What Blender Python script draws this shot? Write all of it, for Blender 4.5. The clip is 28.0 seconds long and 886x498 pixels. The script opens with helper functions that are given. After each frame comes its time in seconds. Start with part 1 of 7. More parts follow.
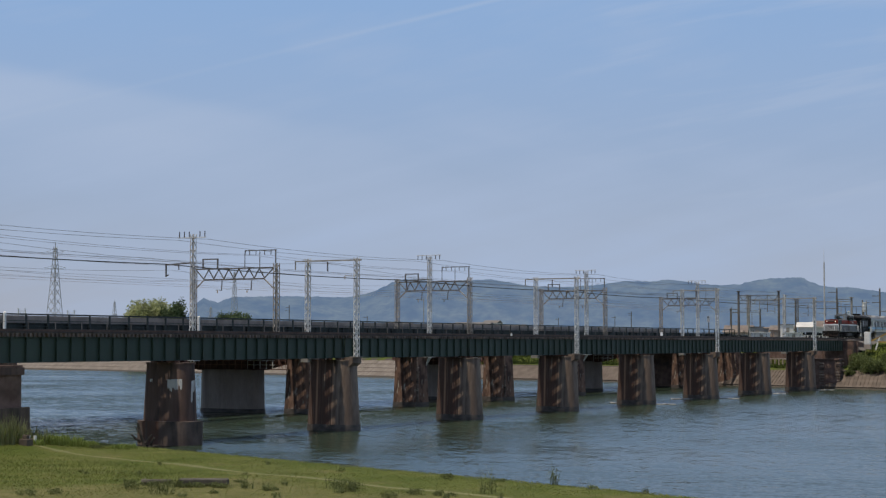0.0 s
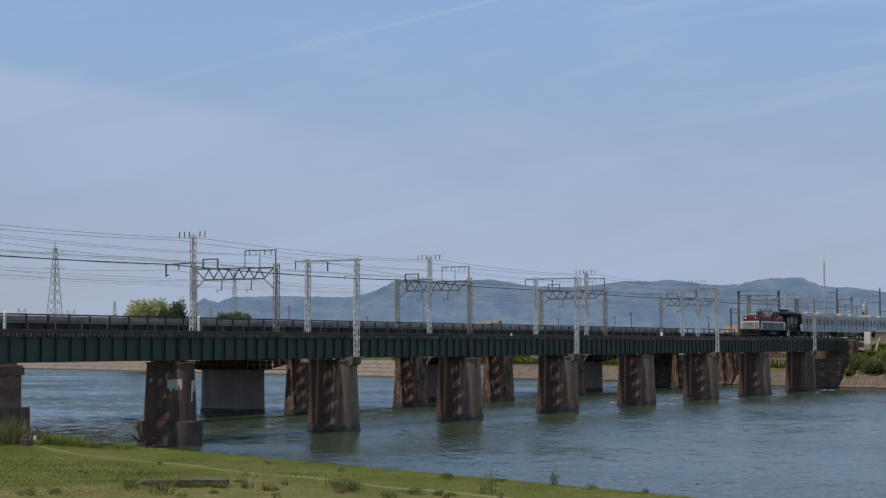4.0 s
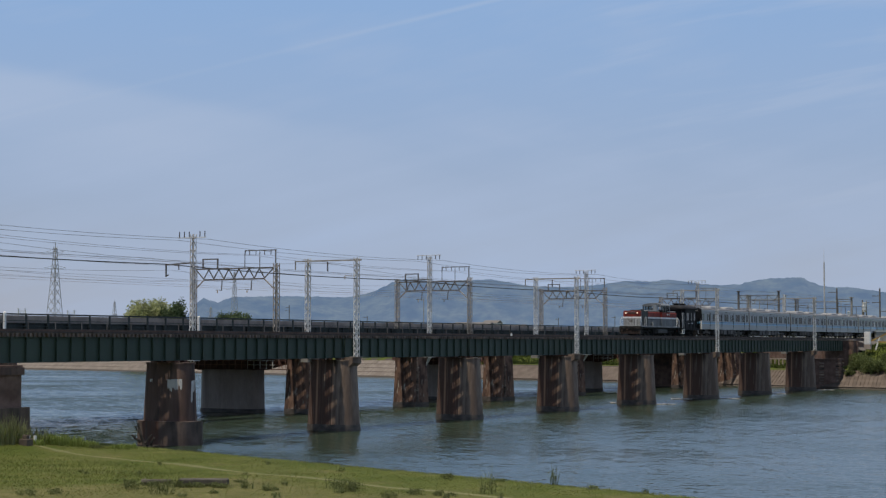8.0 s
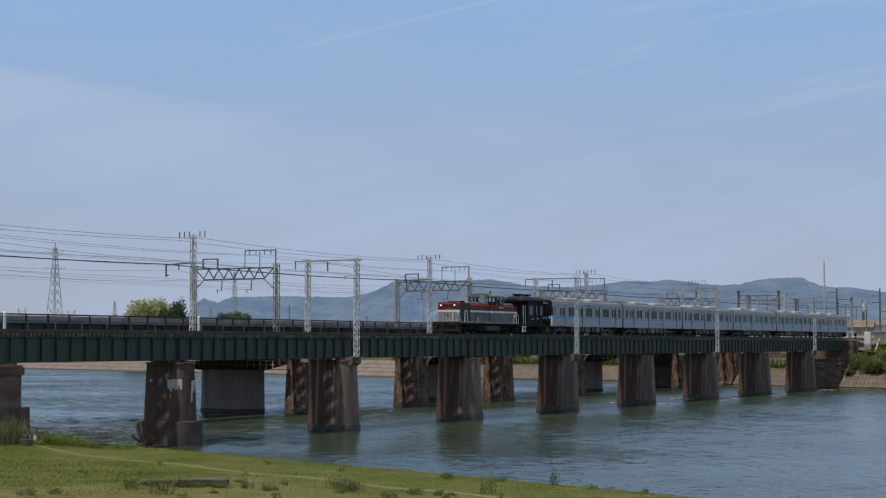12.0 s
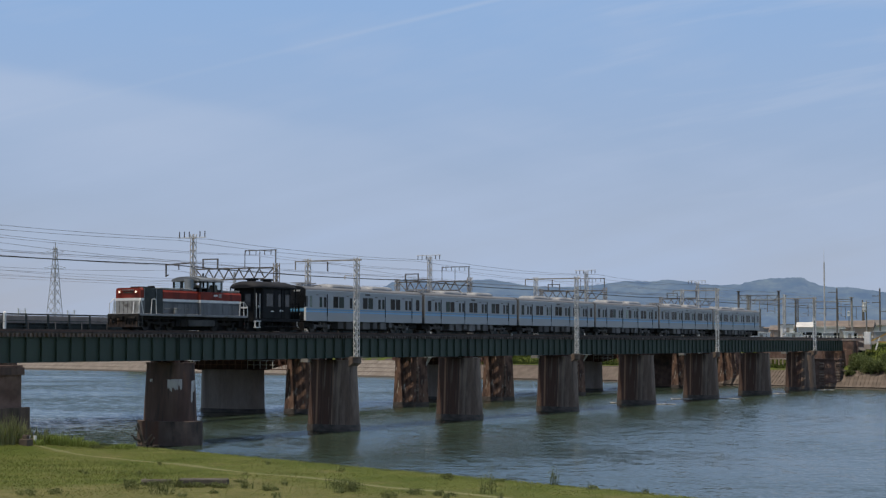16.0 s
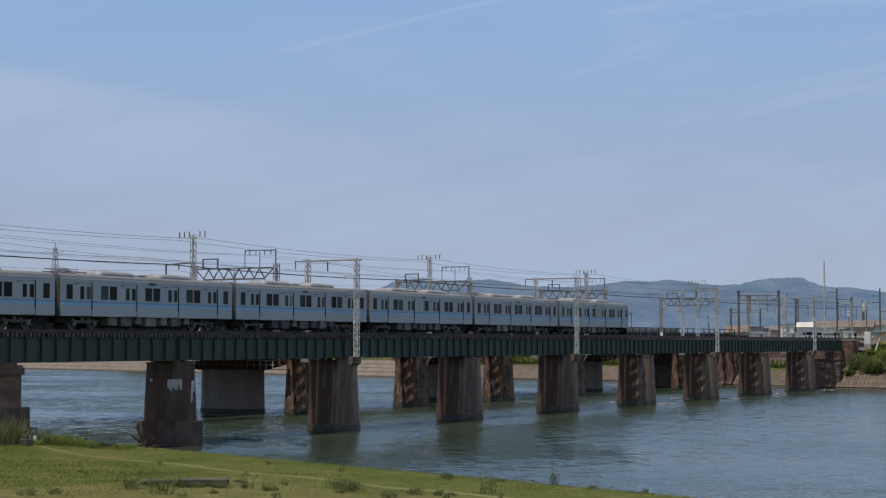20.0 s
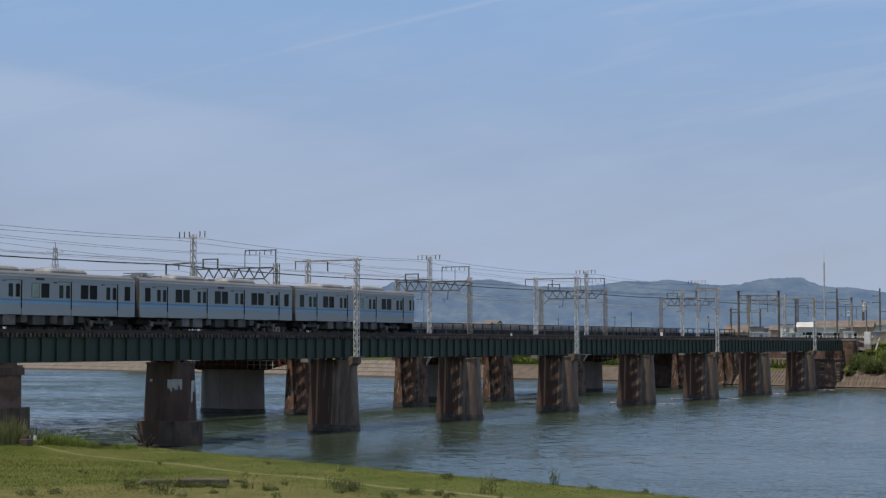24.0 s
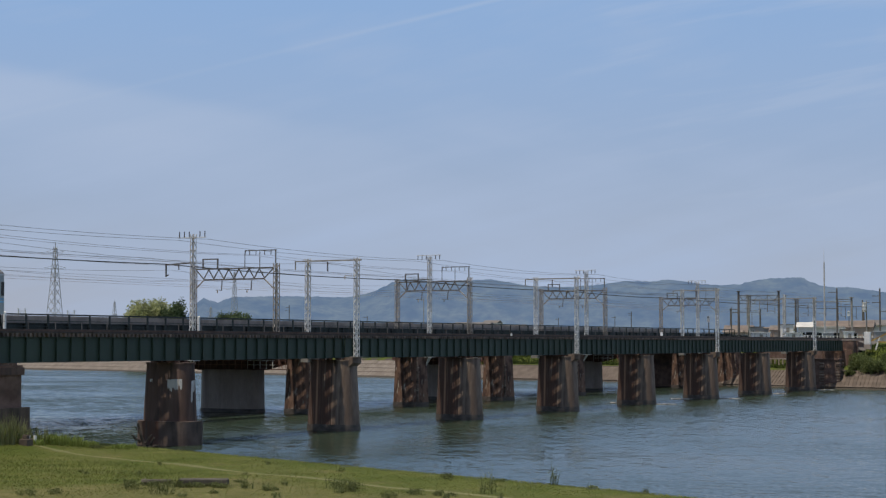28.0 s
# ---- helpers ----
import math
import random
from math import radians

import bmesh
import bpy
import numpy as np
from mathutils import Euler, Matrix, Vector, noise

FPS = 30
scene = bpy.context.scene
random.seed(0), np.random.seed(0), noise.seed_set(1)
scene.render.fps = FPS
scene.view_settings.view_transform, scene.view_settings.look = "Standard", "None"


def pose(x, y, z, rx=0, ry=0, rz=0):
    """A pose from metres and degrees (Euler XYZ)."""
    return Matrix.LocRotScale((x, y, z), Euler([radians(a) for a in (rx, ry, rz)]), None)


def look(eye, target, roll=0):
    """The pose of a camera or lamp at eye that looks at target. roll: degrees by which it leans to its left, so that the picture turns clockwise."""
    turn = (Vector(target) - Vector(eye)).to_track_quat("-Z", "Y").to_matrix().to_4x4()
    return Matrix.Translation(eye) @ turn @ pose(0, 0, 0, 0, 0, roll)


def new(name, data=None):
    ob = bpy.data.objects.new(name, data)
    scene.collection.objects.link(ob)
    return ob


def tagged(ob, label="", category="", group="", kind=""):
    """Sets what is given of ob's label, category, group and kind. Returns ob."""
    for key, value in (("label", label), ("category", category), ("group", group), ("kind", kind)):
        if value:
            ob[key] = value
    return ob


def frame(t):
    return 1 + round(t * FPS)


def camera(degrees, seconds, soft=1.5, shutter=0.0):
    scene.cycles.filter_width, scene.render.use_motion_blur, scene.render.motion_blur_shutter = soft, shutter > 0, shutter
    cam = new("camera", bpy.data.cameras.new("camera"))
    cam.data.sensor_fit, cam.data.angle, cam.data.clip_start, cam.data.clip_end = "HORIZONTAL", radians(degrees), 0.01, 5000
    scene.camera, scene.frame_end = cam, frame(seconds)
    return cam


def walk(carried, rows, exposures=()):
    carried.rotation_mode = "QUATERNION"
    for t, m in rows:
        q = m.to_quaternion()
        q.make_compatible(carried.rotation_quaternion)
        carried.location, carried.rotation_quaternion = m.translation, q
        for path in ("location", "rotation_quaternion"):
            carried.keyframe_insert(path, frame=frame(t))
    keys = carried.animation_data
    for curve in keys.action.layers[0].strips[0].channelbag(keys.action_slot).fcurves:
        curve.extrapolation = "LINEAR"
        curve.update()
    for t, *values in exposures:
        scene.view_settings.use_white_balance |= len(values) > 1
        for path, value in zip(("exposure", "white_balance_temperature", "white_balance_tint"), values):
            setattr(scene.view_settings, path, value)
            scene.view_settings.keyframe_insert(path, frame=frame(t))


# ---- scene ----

# ---------------------------------------------------------------- camera
EYE = Vector((-187.3, -75.8, 7.3))
YAW, TILT = radians(27.8), radians(3.13)
AIM = EYE + 100 * Vector((math.cos(YAW) * math.cos(TILT), math.sin(YAW) * math.cos(TILT), math.sin(TILT)))
cam = camera(28.83, 28.0, soft=1.3)
walk(cam, [(0.0, look(EYE, AIM)), (28.0, look(EYE, AIM))], exposures=[(0.0, 0.02, 6960, 10), (6.0, 0.02, 6960, 10), (11.0, 0.06, 6960, 10), (16.0, 0.09, 6960, 10), (20.0, 0.05, 6960, 10), (24.0, 0.01, 6960, 10), (28.0, 0.04, 6960, 10)])

# ---------------------------------------------------------------- sky and sun
SUN_WAY = Vector((-0.25, 0.10, 1.0)).normalized()


def make_sky():
    world = bpy.data.worlds.new("sky")
    scene.world = world
    world.use_nodes = True
    nt = world.node_tree
    nt.nodes.clear()
    out = nt.nodes.new("ShaderNodeOutputWorld")
    back = nt.nodes.new("ShaderNodeBackground")
    sky = nt.nodes.new("ShaderNodeTexSky")
    sky.sky_type, sky.sun_disc = "NISHITA", False
    sky.sun_elevation = math.asin(SUN_WAY.z)
    sky.sun_rotation = math.atan2(SUN_WAY.x, SUN_WAY.y)
    sky.air_density, sky.dust_density, sky.ozone_density, sky.altitude = 1.0, 0.6, 2.0, 0
    coord = nt.nodes.new("ShaderNodeTexCoord")
    # long thin cirrus that climbs to one side, over a broad veil
    def turned(src, rot=(0, 0, 0), size=(1, 1, 1)):
        mp = nt.nodes.new("ShaderNodeMapping")
        mp.inputs["Rotation"].default_value, mp.inputs["Scale"].default_value = rot, size
        nt.links.new(src, mp.inputs["Vector"])
        return mp.outputs["Vector"]

    def clouds(vec, scale, detail, twist):
        n = nt.nodes.new("ShaderNodeTexNoise")
        n.inputs["Scale"].default_value, n.inputs["Detail"].default_value, n.inputs["Distortion"].default_value = scale, detail, twist
        n.inputs["Roughness"].default_value = 0.55
        nt.links.new(vec, n.inputs["Vector"])
        return n.outputs["Fac"]

    ahead = turned(coord.outputs["Generated"], (0, 0, -YAW))
    streak = clouds(turned(turned(ahead, (radians(15), 0, 0)), size=(1, 2.2, 20)), 1.7, 6, 0.25)
    broad = clouds(turned(turned(ahead, (radians(-12), 0, 0)), size=(1, 1.6, 5)), 1.5, 4, 0.2)
    both = nt.nodes.new("ShaderNodeMath")
    both.operation = "MULTIPLY_ADD"
    both.inputs[1].default_value = 0.36
    nt.links.new(streak, both.inputs[0])
    half = nt.nodes.new("ShaderNodeMath")
    half.operation = "MULTIPLY"
    half.inputs[1].default_value = 0.64
    nt.links.new(broad, half.inputs[0])
    nt.links.new(half.outputs[0], both.inputs[2])
    # pale haze that thins out upwards, and the cirrus in it
    split = nt.nodes.new("ShaderNodeSeparateXYZ")
    nt.links.new(coord.outputs["Generated"], split.inputs["Vector"])
    tone = nt.nodes.new("ShaderNodeValToRGB")
    tone.color_ramp.elements[0].position, tone.color_ramp.elements[0].color = 0.0, (3.48, 3.95, 5.18, 1)
    tone.color_ramp.elements[1].position, tone.color_ramp.elements[1].color = 0.22, (2.36, 4.18, 7.55, 1)
    high = tone.color_ramp.elements.new(0.92)
    high.color = (2.75, 2.75, 2.8, 1)
    tone.color_ramp.elements.new(0.42).color = (1.6, 2.6, 4.4, 1)
    tone.color_ramp.elements.new(0.66).color = (1.65, 2.3, 3.5, 1)
    nt.links.new(split.outputs["Z"], tone.inputs["Fac"])
    thick = nt.nodes.new("ShaderNodeMapRange")
    thick.inputs["From Min"].default_value, thick.inputs["From Max"].default_value = 0.0, 0.6
    thick.inputs["To Min"].default_value, thick.inputs["To Max"].default_value = 0.93, 0.65
    nt.links.new(split.outputs["Z"], thick.inputs["Value"])
    hazy = nt.nodes.new("ShaderNodeMix")
    hazy.data_type = "RGBA"
    nt.links.new(thick.outputs["Result"], hazy.inputs["Factor"])
    nt.links.new(sky.outputs["Color"], hazy.inputs["A"])
    nt.links.new(tone.outputs["Color"], hazy.inputs["B"])
    veil = nt.nodes.new("ShaderNodeMapRange")
    veil.inputs["From Min"].default_value, veil.inputs["From Max"].default_value = 0.43, 0.62
    veil.inputs["To Max"].default_value = 0.8
    nt.links.new(both.outputs[0], veil.inputs["Value"])
    mix = nt.nodes.new("ShaderNodeMix")
    mix.data_type = "RGBA"
    nt.links.new(veil.outputs["Result"], mix.inputs["Factor"])
    nt.links.new(hazy.outputs["Result"], mix.inputs["A"])
    mix.inputs["B"].default_value = (3.56, 4.66, 6.82, 1)
    # one long thin trail across the blue
    def toward(px, up):
        a = YAW - math.atan(px * math.tan(radians(28.83 / 2)))
        return Vector((math.cos(a), math.sin(a), up)).normalized()

    d0, d1 = toward(-0.499, 0.1609), toward(0.100, 0.1995)
    flat = d0.cross(d1).normalized()
    along = (d1 - d0).normalized()

    def dot(vec):
        n = nt.nodes.new("ShaderNodeVectorMath")
        n.operation = "DOT_PRODUCT"
        n.inputs[1].default_value = vec
        nt.links.new(coord.outputs["Generated"], n.inputs[0])
        return n.outputs["Value"]

    def span(value, lo, hi, t0, t1):
        r = nt.nodes.new("ShaderNodeMapRange")
        r.interpolation_type = "SMOOTHSTEP"
        for key, v in (("From Min", lo), ("From Max", hi), ("To Min", t0), ("To Max", t1)):
            r.inputs[key].default_value = v
        nt.links.new(value, r.inputs["Value"])
        return r.outputs["Result"]

    off = nt.nodes.new("ShaderNodeMath")
    off.operation = "ABSOLUTE"
    nt.links.new(dot(flat), off.inputs[0])
    line = span(off.outputs[0], 0.0, 0.0022, 0.24, 0.0)
    ends = span(dot(along), d0.dot(along), d1.dot(along), 0.30, 1.0)
    ahead_only = span(dot(toward(-0.2, 0.18)), 0.93, 0.965, 0.0, 1.0)
    trail = nt.nodes.new("ShaderNodeMath")
    trail.operation = "MULTIPLY"
    nt.links.new(line, trail.inputs[0])
    nt.links.new(ends, trail.inputs[1])
    trail2 = nt.nodes.new("ShaderNodeMath")
    trail2.operation = "MULTIPLY"
    nt.links.new(trail.outputs[0], trail2.inputs[0])
    nt.links.new(ahead_only, trail2.inputs[1])
    # a pale sheet of cirrus with one clear upper edge
    e0, e1 = toward(-1.0, 0.1625), toward(-0.45, 0.140)
    sheet = e1.cross(e0).normalized()
    sheet = sheet if sheet.z < 0 else -sheet
    across = (e1 - e0).normalized()
    parts = (span(dot(sheet), 0.0, 0.012, 0.0, 0.30), span(dot(sheet), 0.015, 0.075, 1.0, 0.0), span(dot(across), e0.dot(across), toward(0.25, 0.12).dot(across), 1.0, 0.0), ahead_only)
    film = parts[0]
    for other in parts[1:]:
        times = nt.nodes.new("ShaderNodeMath")
        times.operation = "MULTIPLY"
        nt.links.new(film, times.inputs[0])
        nt.links.new(other, times.inputs[1])
        film = times.outputs[0]
    # fine wisps high on one side
    wisp = clouds(turned(turned(ahead, (radians(10), 0, 0)), size=(1, 2.4, 30)), 2.6, 5, 0.3)
    wisps = nt.nodes.new("ShaderNodeMath")
    wisps.operation = "MULTIPLY"
    nt.links.new(span(wisp, 0.47, 0.70, 0.0, 0.22), wisps.inputs[0])
    nt.links.new(span(dot(toward(0.80, 0.19)), 0.986, 0.998, 0.0, 1.0), wisps.inputs[1])
    most = nt.nodes.new("ShaderNodeMath")
    most.operation = "MAXIMUM"
    nt.links.new(film, most.inputs[0])
    nt.links.new(wisps.outputs[0], most.inputs[1])
    film = most.outputs[0]
    thin = mix
    mix = nt.nodes.new("ShaderNodeMix")
    mix.data_type = "RGBA"
    nt.links.new(film, mix.inputs["Factor"])
    nt.links.new(thin.outputs["Result"], mix.inputs["A"])
    mix.inputs["B"].default_value = (4.5, 5.4, 7.2, 1)
    veiled = mix
    mix = nt.nodes.new("ShaderNodeMix")
    mix.data_type = "RGBA"
    nt.links.new(trail2.outputs[0], mix.inputs["Factor"])
    nt.links.new(veiled.outputs["Result"], mix.inputs["A"])
    mix.inputs["B"].default_value = (4.5, 5.4, 7.0, 1)
    nt.links.new(mix.outputs["Result"], back.inputs["Color"])
    back.inputs["Strength"].default_value = 0.1
    nt.links.new(back.outputs["Background"], out.inputs["Surface"])


make_sky()
sun = new("sun", bpy.data.lights.new("sun", "SUN"))
sun.data.energy, sun.data.angle, sun.data.color = 3.7, radians(0.6), (1.0, 0.93, 0.82)
sun.matrix_basis = look(SUN_WAY * 300, (0, 0, 0))


# ---------------------------------------------------------------- materials
def surface(name, low, high, scale=1.0, rough=0.6, metal=0.0, bump=0.0, fine=12.0, stretch=(1, 1, 1), spread=(0.35, 0.65),
            stain=None, stain_at=(0.5, 0.7), stain_scale=0.6, stain_stretch=(1, 1, 1), each=0.0, world=False, spec=0.5, emit=None, grains=(0.72, 1.22)):
    """A worn surface: two colours mixed at two scales, an optional stain, fine relief, and a shift from piece to piece."""
    m = bpy.data.materials.new(name)
    m.use_nodes = True
    nt = m.node_tree
    bsdf = nt.nodes["Principled BSDF"]
    co = nt.nodes.new("ShaderNodeNewGeometry" if world else "ShaderNodeTexCoord")
    src = co.outputs["Position" if world else "Object"]

    def spots(sc, st, detail=4.0):
        mp = nt.nodes.new("ShaderNodeMapping")
        mp.inputs["Scale"].default_value = st
        nt.links.new(src, mp.inputs["Vector"])
        n = nt.nodes.new("ShaderNodeTexNoise")
        n.inputs["Scale"].default_value, n.inputs["Detail"].default_value = sc, detail
        nt.links.new(mp.outputs["Vector"], n.inputs["Vector"])
        return n.outputs["Fac"]

    def band(fac, lo, hi):
        r = nt.nodes.new("ShaderNodeMapRange")
        r.inputs["From Min"].default_value, r.inputs["From Max"].default_value = lo, hi
        nt.links.new(fac, r.inputs["Value"])
        return r.outputs["Result"]

    def blend(fac, a, b, kind="MIX"):
        x = nt.nodes.new("ShaderNodeMix")
        x.data_type, x.blend_type = "RGBA", kind
        for key, v in (("Factor", fac), ("A", a), ("B", b)):
            if isinstance(v, tuple):
                x.inputs[key].default_value = (*v[:3], 1)
            elif isinstance(v, (int, float)):
                x.inputs[key].default_value = v
            else:
                nt.links.new(v, x.inputs[key])
        return x.outputs["Result"]

    grain = spots(scale * fine, stretch)
    col = blend(band(spots(scale, stretch), *spread), low, high)
    shade = nt.nodes.new("ShaderNodeMapRange")
    shade.inputs["To Min"].default_value, shade.inputs["To Max"].default_value = grains
    nt.links.new(grain, shade.inputs["Value"])
    grey = nt.nodes.new("ShaderNodeCombineColor")
    for k in range(3):
        nt.links.new(shade.outputs["Result"], grey.inputs[k])
    col = blend(1.0, col, grey.outputs["Color"], "MULTIPLY")
    if stain:
        col = blend(band(spots(stain_scale, stain_stretch, 6.0), *stain_at), col, stain)
    if each:
        info = nt.nodes.new("ShaderNodeObjectInfo")
        r = nt.nodes.new("ShaderNodeMapRange")
        r.inputs["To Min"].default_value, r.inputs["To Max"].default_value = 1 - each, 1 + each
        nt.links.new(info.outputs["Random"], r.inputs["Value"])
        g = nt.nodes.new("ShaderNodeCombineColor")
        for k in range(3):
            nt.links.new(r.outputs["Result"], g.inputs[k])
        col = blend(1.0, col, g.outputs["Color"], "MULTIPLY")
    nt.links.new(col, bsdf.inputs["Base Color"])
    rr = nt.nodes.new("ShaderNodeMapRange")
    rr.inputs["To Min"].default_value, rr.inputs["To Max"].default_value = max(0.02, rough - 0.12), min(1, rough + 0.12)
    nt.links.new(grain, rr.inputs["Value"])
    nt.links.new(rr.outputs["Result"], bsdf.inputs["Roughness"])
    bsdf.inputs["Metallic"].default_value = metal
    bsdf.inputs["Specular IOR Level"].default_value = spec
    if bump:
        b = nt.nodes.new("ShaderNodeBump")
        b.inputs["Strength"].default_value, b.inputs["Distance"].default_value = 0.6, bump
        nt.links.new(grain, b.inputs["Height"])
        nt.links.new(b.outputs["Normal"], bsdf.inputs["Normal"])
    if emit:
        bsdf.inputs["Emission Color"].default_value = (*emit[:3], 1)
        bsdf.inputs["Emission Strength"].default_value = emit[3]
    return m


MAT = {
    "girder": surface("green_girder_paint", (0.026, 0.047, 0.033), (0.037, 0.062, 0.043), 0.35, 0.55, bump=0.004, stretch=(1, 1, 0.35),
                      stain=(0.06, 0.045, 0.03), stain_at=(0.60, 0.80), stain_scale=0.9, stain_stretch=(1, 1, 0.3)),
    "rust_steel": surface("rusty_steel", (0.075, 0.034, 0.025), (0.150, 0.070, 0.050), 2.0, 0.85, bump=0.004),
    # lighter copy of the rust: sunlight on platform posts put into the colour
    "rust_sunlit": surface("sunlit_rusted_railing", (0.20, 0.095, 0.070), (0.34, 0.19, 0.15), 2.0, 0.85),
    "sleeper": surface("weathered_sleeper_wood", (0.105, 0.082, 0.070), (0.20, 0.16, 0.138), 1.5, 0.9, bump=0.006, each=0.35),
    "old_timber": surface("tarred_guard_timber", (0.050, 0.040, 0.034), (0.088, 0.072, 0.062), 1.5, 0.9),
    "rail": surface("rail_steel", (0.09, 0.06, 0.045), (0.13, 0.085, 0.065), 3.0, 0.6, 0.4),
    # dark streaks: stains, with shadow streaks from the deck painted in
    "pier": surface("stained_shadow_streaked_masonry", (0.128, 0.090, 0.069), (0.270, 0.205, 0.162), 1.1, 0.88, bump=0.02, fine=9, stretch=(1, 1, 0.16), spread=(0.38, 0.62),
                    stain=(0.070, 0.050, 0.041), stain_at=(0.53, 0.66), stain_scale=1.5, stain_stretch=(1.3, 1.3, 0.14), grains=(0.62, 1.32)),
    "pier_red": surface("red_brown_stained_masonry", (0.088, 0.052, 0.041), (0.150, 0.096, 0.077), 0.8, 0.88, bump=0.02, fine=9, stretch=(1, 1, 0.18), spread=(0.38, 0.62),
                        stain=(0.050, 0.036, 0.031), stain_at=(0.54, 0.68), stain_scale=1.4, stain_stretch=(1.3, 1.3, 0.15), grains=(0.66, 1.28)),
    "pier_rough": surface("rough_black_streaked_brick", (0.070, 0.038, 0.029), (0.215, 0.125, 0.088), 1.3, 0.9, bump=0.03, fine=7, stretch=(1, 1, 0.55), spread=(0.40, 0.58),
                          stain=(0.40, 0.36, 0.31), stain_at=(0.59, 0.70), stain_scale=2.2, stain_stretch=(1.5, 1.5, 0.55)),
    "pier_low": surface("dark_stained_footing", (0.098, 0.066, 0.053), (0.175, 0.128, 0.104), 0.5, 0.85, bump=0.02, fine=9,
                        stain=(0.035, 0.026, 0.022), stain_at=(0.45, 0.68), stain_scale=0.7, stain_stretch=(1.4, 1.4, 0.5)),
    "pier_foot": surface("wet_pier_foot", (0.040, 0.033, 0.028), (0.125, 0.102, 0.086), 1.1, 0.6, bump=0.02, stretch=(1, 1, 2.5)),
    "concrete": surface("grey_concrete", (0.310, 0.252, 0.215), (0.410, 0.340, 0.292), 0.4, 0.85, bump=0.01, stretch=(1, 1, 0.3),
                        stain=(0.19, 0.16, 0.145), stain_at=(0.52, 0.80), stain_scale=0.5, stain_stretch=(2, 2, 0.2)),
    "galv": surface("galvanised_steel", (0.58, 0.58, 0.57), (0.76, 0.76, 0.75), 1.5, 0.55),
    "galv_dark": surface("weathered_galvanised_steel", (0.22, 0.20, 0.18), (0.36, 0.33, 0.29), 1.5, 0.65),
    "galv_mid": surface("dull_zinc_grey_steel", (0.40, 0.39, 0.38), (0.58, 0.57, 0.55), 1.2, 0.6),
    "brown_steel": surface("brown_weathered_steel", (0.080, 0.074, 0.070), (0.15, 0.142, 0.136), 1.5, 0.65),
    "dark_steel": surface("dark_painted_steel", (0.020, 0.030, 0.028), (0.040, 0.052, 0.048), 1.5, 0.6),
    "wire": surface("overhead_wire_copper", (0.34, 0.32, 0.33), (0.44, 0.42, 0.43), 1.0, 0.5, 0.2),
    "cable": surface("black_feeder_cable", (0.09, 0.09, 0.09), (0.15, 0.15, 0.15), 1.0, 0.6),
    "white": surface("white_paint", (0.70, 0.70, 0.69), (0.82, 0.82, 0.80), 2.0, 0.5),
    "grey_rail": surface("grey_parapet", (0.13, 0.13, 0.13), (0.20, 0.20, 0.195), 0.7, 0.7),
    "block": surface("pale_revetment_concrete", (0.088, 0.066, 0.052), (0.130, 0.102, 0.084), 0.6, 0.9, bump=0.02, each=0.16,
                     stain=(0.10, 0.09, 0.065), stain_at=(0.56, 0.75), stain_scale=0.35),
    "block_pale": surface("bleached_revetment_concrete", (0.135, 0.112, 0.094), (0.185, 0.158, 0.136), 0.6, 0.9, bump=0.02, each=0.16,
                          stain=(0.12, 0.105, 0.08), stain_at=(0.58, 0.75), stain_scale=0.35),
    "block_bed": surface("revetment_joint_mortar", (0.045, 0.036, 0.029), (0.07, 0.056, 0.046), 0.8, 0.95),
    "wood": surface("grey_driftwood", (0.15, 0.135, 0.115), (0.28, 0.255, 0.225), 3.0, 0.9, bump=0.01, stretch=(0.3, 2, 2)),
    "bark": surface("tree_bark", (0.06, 0.045, 0.035), (0.13, 0.10, 0.08), 3.0, 0.95, bump=0.02),
    "insulator": surface("brown_porcelain", (0.05, 0.035, 0.03), (0.08, 0.06, 0.05), 3.0, 0.3),
}

MAT["brick"] = surface("weathered_red_brick", (0.115, 0.066, 0.050), (0.215, 0.135, 0.105), 1.2, 0.9, bump=0.02, stain=(0.07, 0.05, 0.042), stain_at=(0.5, 0.7), stain_scale=0.5)

MAT["quoin"] = surface("weathered_quoin_stone", (0.120, 0.084, 0.066), (0.265, 0.202, 0.162), 1.6, 0.9, bump=0.02, each=0.45, stain=(0.05, 0.036, 0.03), stain_at=(0.52, 0.66), stain_scale=1.2)


